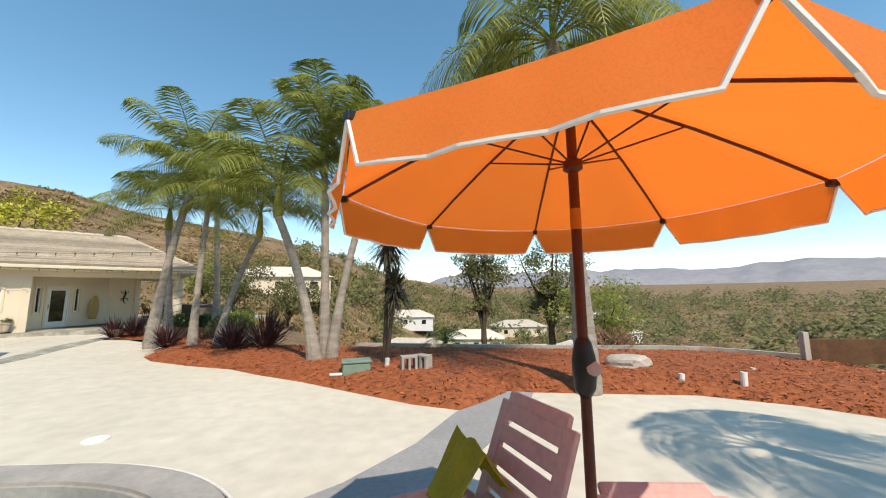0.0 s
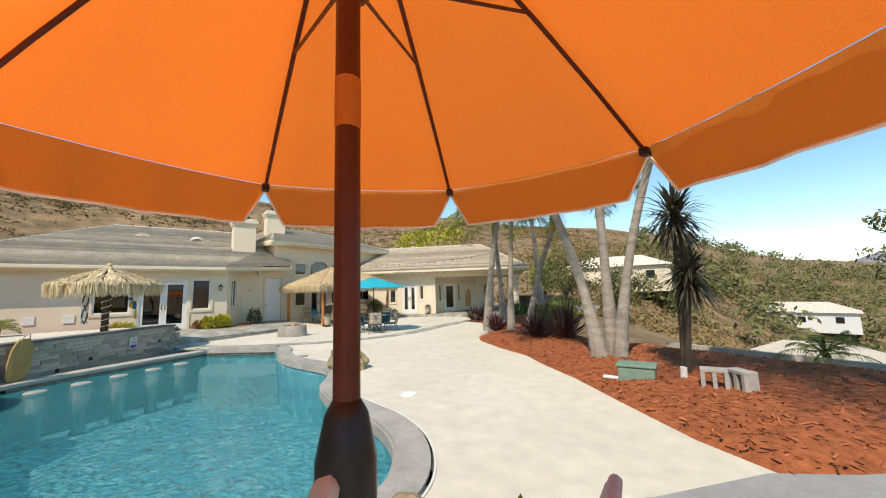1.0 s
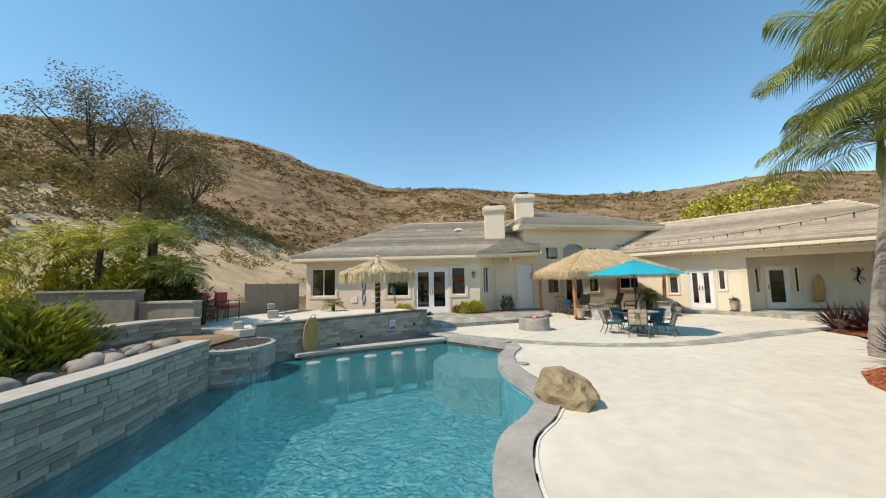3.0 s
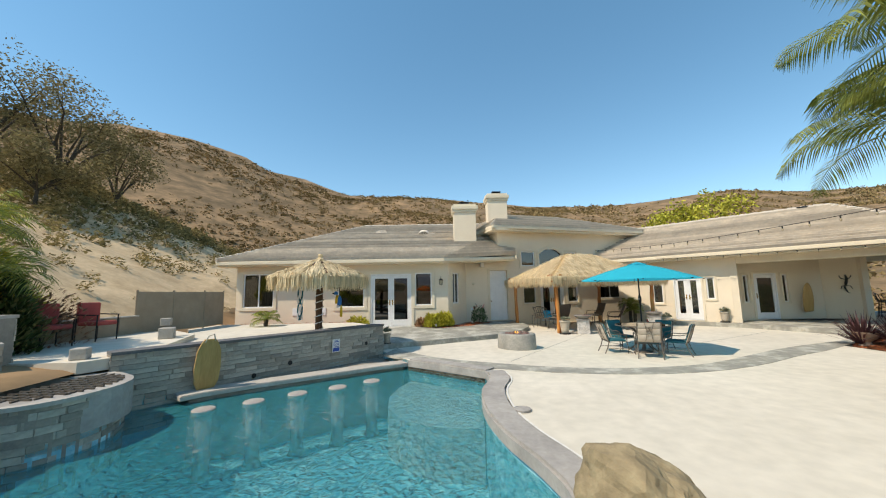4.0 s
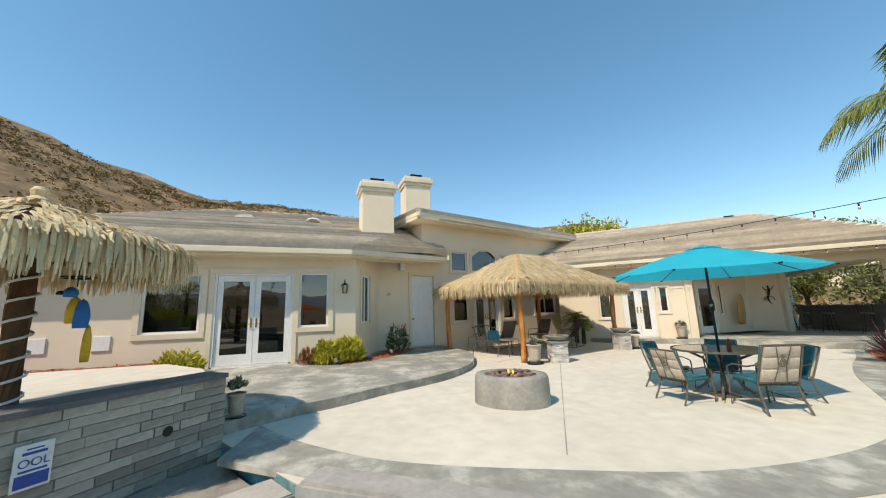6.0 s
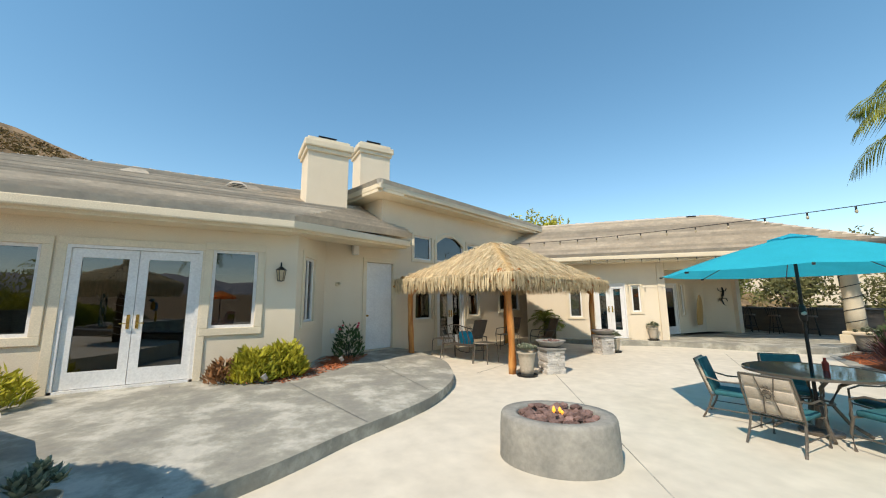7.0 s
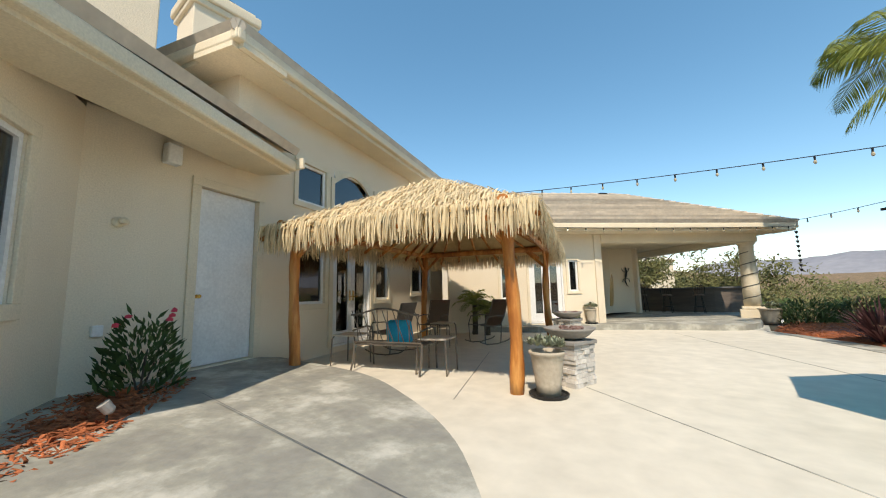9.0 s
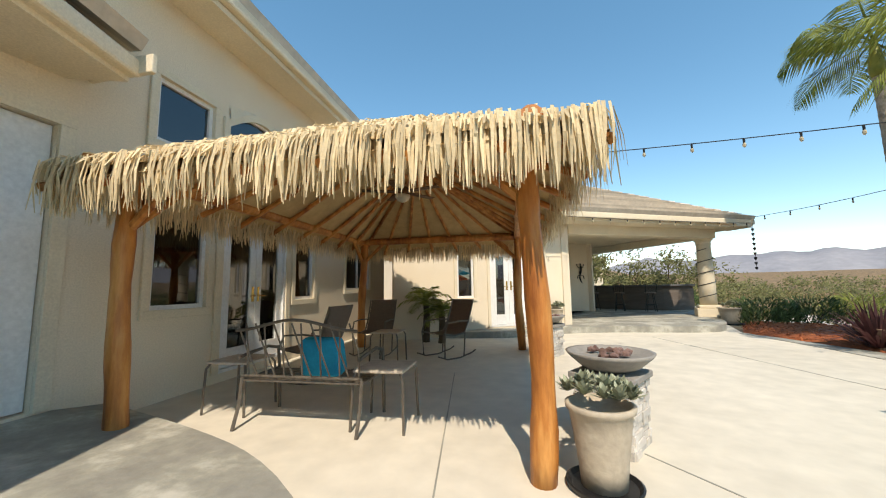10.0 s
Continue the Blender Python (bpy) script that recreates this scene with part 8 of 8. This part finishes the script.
string_lights((-21.9, 11.5, 3.65), (-9.5, 12.8, 3.25), 0.2, 20, "string of clear bulbs from the tall wall to a palm")
string_lights((*wing(3.5, -24.2), 3.25), (-8.3, 12.2, 4.3), 0.35, 14, "string of clear bulbs from the patio eave to a palm")
string_lights((*wing(-5.5, -24.15), 3.05), (*wing(3.4, -24.15), 3.05), 0.06, 16, "string of clear bulbs along the patio eave")

# rain chain of small cups at the patio roof's corner
rc = thing("rain_chain", "dark metal rain chain of small cups hanging from the patio eave", "rain chain", pose(*wing(3.5, -24.25), 0))
for k in range(9):
    bm = bmesh.new()
    lathe(bm, [(0.012, 2.82 - k * 0.15), (0.03, 2.84 - k * 0.15), (0.045, 2.9 - k * 0.15), (0.04, 2.9 - k * 0.15), (0.02, 2.85 - k * 0.15)], 10)
    cup = part("cup", bm, M_DARK, rc)
    bm = bmesh.new()
    tube(bm, (0, 0, 2.85 - k * 0.15), (0, 0, 3.0 - k * 0.15), 0.006, 0.006, 5)
    part("link", bm, M_DARK, cup)

# ---- upper deck: fence, red chairs, cubes, river rocks ----
fence = thing("fence", "tan mesh pool fence with slim posts on the upper deck", "fence", kind="structure")
fl = [(-14.25, -5.15), (-15.6, -5.1), (-16.9, -4.95), (-18.1, -5.0)]
for i in range(len(fl) - 1):
    a, b = fl[i], fl[i + 1]
    bm = bmesh.new()
    m = frame_on(a, (b[0] - a[0], b[1] - a[1]))
    box(bm, 0.02, math.hypot(b[0] - a[0], b[1] - a[1]) - 0.02, -0.012, 0.012, 0.62, 1.85, 0, m)
    part("mesh_panel", bm, M_FENCE, fence)
for x, y in fl:
    bm = bmesh.new()
    tube(bm, (x, y, 0.3), (x, y, 1.9), 0.03, 0.03, 8)
    part("post", bm, M_FENCE, fence)
stone_wall("wall_upper", [(-9.5, -4.48), (-9.58, -3.9), (-9.68, -3.2)], 0.4, 1.38, 0.3, "low ledger-stone wall on the upper deck", cap=M_CAPL, seed=8)
stone_wall("wall_step", [(-8.9, -6.6), (-9.15, -5.6), (-9.4, -4.52)], 0.4, 1.68, 0.3, "taller step of the ledger-stone wall up the slope", cap=M_CAPL, seed=9)
low2 = stone_wall("wall_fountain", [(-7.2, -3.3), (-8.6, -3.4), (-9.3, -2.9)][::-1], 0.5, 0.98, 0.5, "stepped ledger-stone water feature wall", cap=M_CAPL, seed=9)
bm = bmesh.new()
prism(bm, [(-13.6, -3.0), (-10.4, -1.75), (-9.6, -2.1), (-9.6, -3.6), (-10.1, -5.2), (-14.4, -5.2), (-15.0, -4.6)], 0.5, 0.68)
tagged(part("upper_deck", bm, M_CONC), "pale concrete deck above the bar wall", "deck", kind="structure")
panels = thing("wall_panels", "low retaining wall of tan concrete panels behind the red chairs", "wall", kind="structure")
for i in range(7):
    bm = bmesh.new()
    m = frame_on((-10.2 - i * 0.575, -5.3 + i * 0.03), (-1, 0.05))
    box(bm, 0.01, 0.565, -0.05, 0.05, 0.6, 1.14, 0.012, m)
    part("panel", bm, M_FENCE, panels)
    bm = bmesh.new()
    box(bm, 0.0, 0.575, -0.08, 0.08, 1.14, 1.18, 0.008, m)
    part("capping", bm, M_CAPL, panels)
for x, y, r in ((-11.5, -4.6, 165), (-12.6, -4.65, 178)):
    c = thing("lounge_chair", "low dark chair with red cushions on the upper deck", "chair", pose(x, y, 0.68, 0, 0, r), group="red cushioned chairs")
    bm = bmesh.new()
    box(bm, -0.25, 0.25, -0.25, 0.25, 0.36, 0.46, 0.03)
    part("seat_cushion", bm, M_REDCLOTH, c)
    bm = bmesh.new()
    box(bm, -0.25, 0.25, 0.2, 0.3, 0.42, 0.9, 0.03)
    part("back_cushion", bm, M_REDCLOTH, c)
    for sx in (-1, 1):
        for yy in (-0.24, 0.26):
            bm = bmesh.new()
            tube(bm, (sx * 0.26, yy, 0), (sx * 0.26, yy, 0.6), 0.015, 0.015, 6)
            part("leg", bm, M_DARK, c)
        bm = bmesh.new()
        tube(bm, (sx * 0.26, -0.26, 0.6), (sx * 0.26, 0.28, 0.62), 0.015, 0.015, 6)
        part("armrest", bm, M_DARK, c)
for x, y, z, s in ((-12.75, -3.1, 0.68, 0.3), (-13.1, -3.35, 0.68, 0.28), (-13.1, -3.4, 0.96, 0.22), (-9.9, -2.35, 0.68, 0.22)):
    bm = bmesh.new()
    box(bm, -s / 2, s / 2, -s / 2, s / 2, 0, s * 0.85, 0.02)
    o = tagged(part("stone_block", bm, M_CAPL), "rough cut pale stone block on the upper deck", "block", group="stone blocks")
    o.matrix_basis = pose(x, y, z, 0, 0, 25)
rng = random.Random(41)
rock_me = []
for i in range(5):
    bm = bmesh.new()
    lumpy(bm, 0.2, 0.14, 0.11, i + 20, 2, 0.14)
    me = bpy.data.meshes.new("river_rock")
    bm.to_mesh(me)
    bm.free()
    me.materials.append(M_PEBBLE)
    for f in me.polygons:
        f.use_smooth = True
    rock_me.append(me)
line = wall_line
back = offset(line, -0.62)
for i in range(34):
    k = rng.random() * (len(back) - 2)
    j = int(k)
    p = Vector(back[j]).lerp(Vector(back[j + 1]), k - j)
    o = new("river_rock", rock_me[i % 5])
    o.matrix_basis = pose(p.x + rng.gauss(0, .12), p.y + rng.uniform(-0.35, 0.1), 0.68, rng.uniform(-15, 15), rng.uniform(-15, 15), rng.uniform(0, 360)) @ Matrix.Scale(rng.uniform(0.55, 1.25), 4)
    tagged(o, "smooth grey river rock behind the pool wall", "rock", "river rocks")

# ---- things in the near mulch bed ----
ub = thing("utility_box", "faded green plastic irrigation box half sunk in mulch", "box", pose(-1.75, 7.95, 0.12, 0, 0, 20))
bm = bmesh.new()
box(bm, -0.27, 0.27, -0.19, 0.19, -0.05, 0.22, 0.03)
part("body", bm, M_GREENBOX, ub)
bm = bmesh.new()
box(bm, -0.29, 0.29, -0.21, 0.21, 0.22, 0.26, 0.012)
part("lid", bm, M_GREENBOX, ub)
bm = bmesh.new()
tube(bm, (-0.5, -0.1, 0.02), (-0.2, -0.12, 0.02), 0.03)
part("pipe_stub", bm, M_WHITE, ub, "white pipe stub")
for x, y, r in ((-0.7, 8.0, 20), (-0.42, 8.12, -35)):
    t = thing("concrete_block", "hollow grey concrete block lying in the mulch", "block", pose(x, y, 0.15, 0, 0, r), group="concrete blocks")
    bm = bmesh.new()
    for a, b, c, d in ((-0.2, 0.2, 0.0, 0.05), (-0.2, 0.2, 0.34, 0.4)):
        box(bm, a * 0.8, b * 0.8, -0.1, 0.1, c * 0.75, d * 0.75, 0.006)
    for a in (-0.16, -0.025, 0.11):
        box(bm, a, a + 0.05, -0.1, 0.1, 0.038, 0.255)
    part("shell", bm, M_BLOCK, t)
for x, y, h in ((5.0, 6.95, 0.24), (4.2, 7.3, 0.14), (5.9, 7.9, 0.12), (-1.2, 8.3, 0.25)):
    t = thing("pipe_stub", "short white plastic pipe standing in the mulch", "pipe", pose(x, y, 0.1), group="pipe stubs")
    bm = bmesh.new()
    tube(bm, (0, 0, 0), (0.01, 0, h), 0.05, 0.05, 12)
    part("pipe", bm, M_WHITE, t)
bm = bmesh.new()
lumpy(bm, 0.42, 0.28, 0.22, 12, 3, 0.15)
o = tagged(part("boulder", bm, M_CAPL), "pale flat boulder at the foot of the tall palm", "rock")
o.matrix_basis = pose(3.75, 8.3, 0.22)
bm = bmesh.new()
pts = spline([(-3, 12.2), (0.8, 11.75), (3.5, 11.45), (7, 11.1), (9, 9.2)], 4)
kerb = strip("edging", pts, offset(pts, 0.12), -0.3, 0.16, M_CAPL, "low pale concrete edging behind the mulch bed", "edging")
bm.free()
fb = thing("retaining_fence", "short brown board retaining fence with a pale post", "fence", kind="structure")
bm = bmesh.new()
box(bm, 7.9, 10.5, 8.9, 8.96, 0.1, 0.62)
part("board", bm, M_WOODDARK, fb)
bm = bmesh.new()
box(bm, 7.78, 7.9, 8.85, 8.98, -0.2, 0.78, 0.01)
part("post", bm, M_CAPL, fb)


# ---- pink loungers ----
def lounger(m, back_deg, towel=False):
    t = thing("sun_lounger", "faded pink slatted plastic sun lounger under the orange umbrella", "lounger", m, group="pink loungers")
    for i in range(11):
        bm = bmesh.new()
        box(bm, -0.27, 0.27, -1.25 + i * 0.115, -1.16 + i * 0.115, 0.33, 0.355, 0.008)
        part("seat_slat", bm, M_PINK, t)
    for sx in (-1, 1):
        bm = bmesh.new()
        box(bm, sx * 0.29 - 0.03, sx * 0.29 + 0.03, -1.3, 0.05, 0.3, 0.37, 0.015)
        part("side_rail", bm, M_PINK, t)
        for y in (-1.15, -0.05):
            bm = bmesh.new()
            tube(bm, (sx * 0.29, y, 0), (sx * 0.29, y, 0.32), 0.03, 0.035, 8)
            part("leg", bm, M_PINK, t)
        bm = bmesh.new()
        sweep(bm, [(sx * 0.31, -0.62, 0.36), (sx * 0.33, -0.6, 0.52), (sx * 0.33, -0.5, 0.56), (sx * 0.33, -0.05, 0.57), (sx * 0.31, 0.03, 0.5)], 0.028, 8)
        part("armrest", bm, M_PINK, t)
    tm = Matrix.Translation((0, 0.0, 0.35)) @ Matrix.Rotation(radians(back_deg), 4, 'X')
    for sx in (-1, 1):
        bm = bmesh.new()
        box(bm, sx * 0.265 - 0.045, sx * 0.265 + 0.045, 0.0, 0.72, -0.018, 0.018, 0.012, tm)
        part("back_stile", bm, M_PINK, t)
    for i in range(6):
        bm = bmesh.new()
        box(bm, -0.23, 0.23, 0.02 + i * 0.12, 0.11 + i * 0.12, -0.016, 0.016, 0.006, tm)
        part("back_slat", bm, M_PINK, t)
    bm = bmesh.new()
    box(bm, -0.25, 0.25, 0.7, 0.78, -0.02, 0.02, 0.018, tm)
    part("head_rail", bm, M_PINK, t)
    return t


lounger(Matrix.Translation((0.45, 2.55, 0)) @ Matrix.Rotation(radians(-65), 4, 'Z'), 68)
lounger(Matrix.Translation((1.17, 1.82, 0)) @ Matrix.Rotation(radians(0), 4, 'Z'), 32)
bm = bmesh.new()
vv = []
for i in range(9):
    row = []
    for j in range(7):
        x, y = -0.2 + 0.05 * i, -0.16 + 0.055 * j
        row.append(bm.verts.new((x, y, 0.30 - abs(x) * 1.5 + 0.02 * math.sin(j * 1.7 + i))))
    vv.append(row)
for i in range(8):
    for j in range(6):
        bm.faces.new((vv[i][j], vv[i + 1][j], vv[i + 1][j + 1], vv[i][j + 1]))
g = bmesh.ops.extrude_face_region(bm, geom=bm.faces[:])
bmesh.ops.translate(bm, vec=(0, 0, -0.015), verts=[v for v in g["geom"] if isinstance(v, bmesh.types.BMVert)])
o = tagged(part("towel", bm, M_YELLOWC), "olive-yellow towel draped over the lounger's arm", "towel")
o.matrix_basis = pose(0.34, 2.68, 0.58, 0, 0, 25)

# lids let into the deck
for x, y, r in ((-3.95, 4.9, 0.13), (-9.05, 4.66, 0.12)):
    bm = bmesh.new()
    lathe(bm, [(r, -0.01), (r, 0.014), (r * 0.93, 0.016), (r * 0.9, 0.01), (0, 0.01)], 24)
    tagged(part("skimmer_lid", bm, (M_WHITE, M_COPING)[x < -8]), "round pale skimmer lid let into the deck", "lid", "skimmer lids").matrix_basis = pose(x, y, 0.017 if x < -8 else 0.0)
# saw-cut joints in the concrete
for i, (a, b) in enumerate((((-17.55, 8.9), (-12.6, 5.2)), ((-19.9, 10.6), (-18.6, 7.6)), ((-17.2, 15.6), (-13.2, 8.4)))):
    a, b = Vector(a), Vector(b)
    bm = bmesh.new()
    m = frame_on(a, b - a)
    box(bm, 0, (b - a).length, -0.006, 0.006, 0.0, 0.0035, 0, m)
    tagged(part("joint", bm, M_STAMP), "thin saw-cut joint in the concrete deck", "joint", kind="structure")
for i, (a, b) in enumerate((((-19.4, 2.0), (-15.1, 2.5)), ((-18.7, 3.7), (-16.2, 4.3)), ((-20.3, 5.7), (-17.1, 5.65)))):
    a, b = Vector(a), Vector(b)
    bm = bmesh.new()
    m = frame_on(a, b - a)
    v = [bm.verts.new(m @ Vector(c)) for c in ((0, -.004, .243), (0, .004, .243), ((b - a).length, .004, .156), ((b - a).length, -.004, .156))]
    bm.faces.new(v)
    tagged(part("joint", bm, M_CAP), "thin tooled joint across the stamped terrace", "joint", kind="structure")
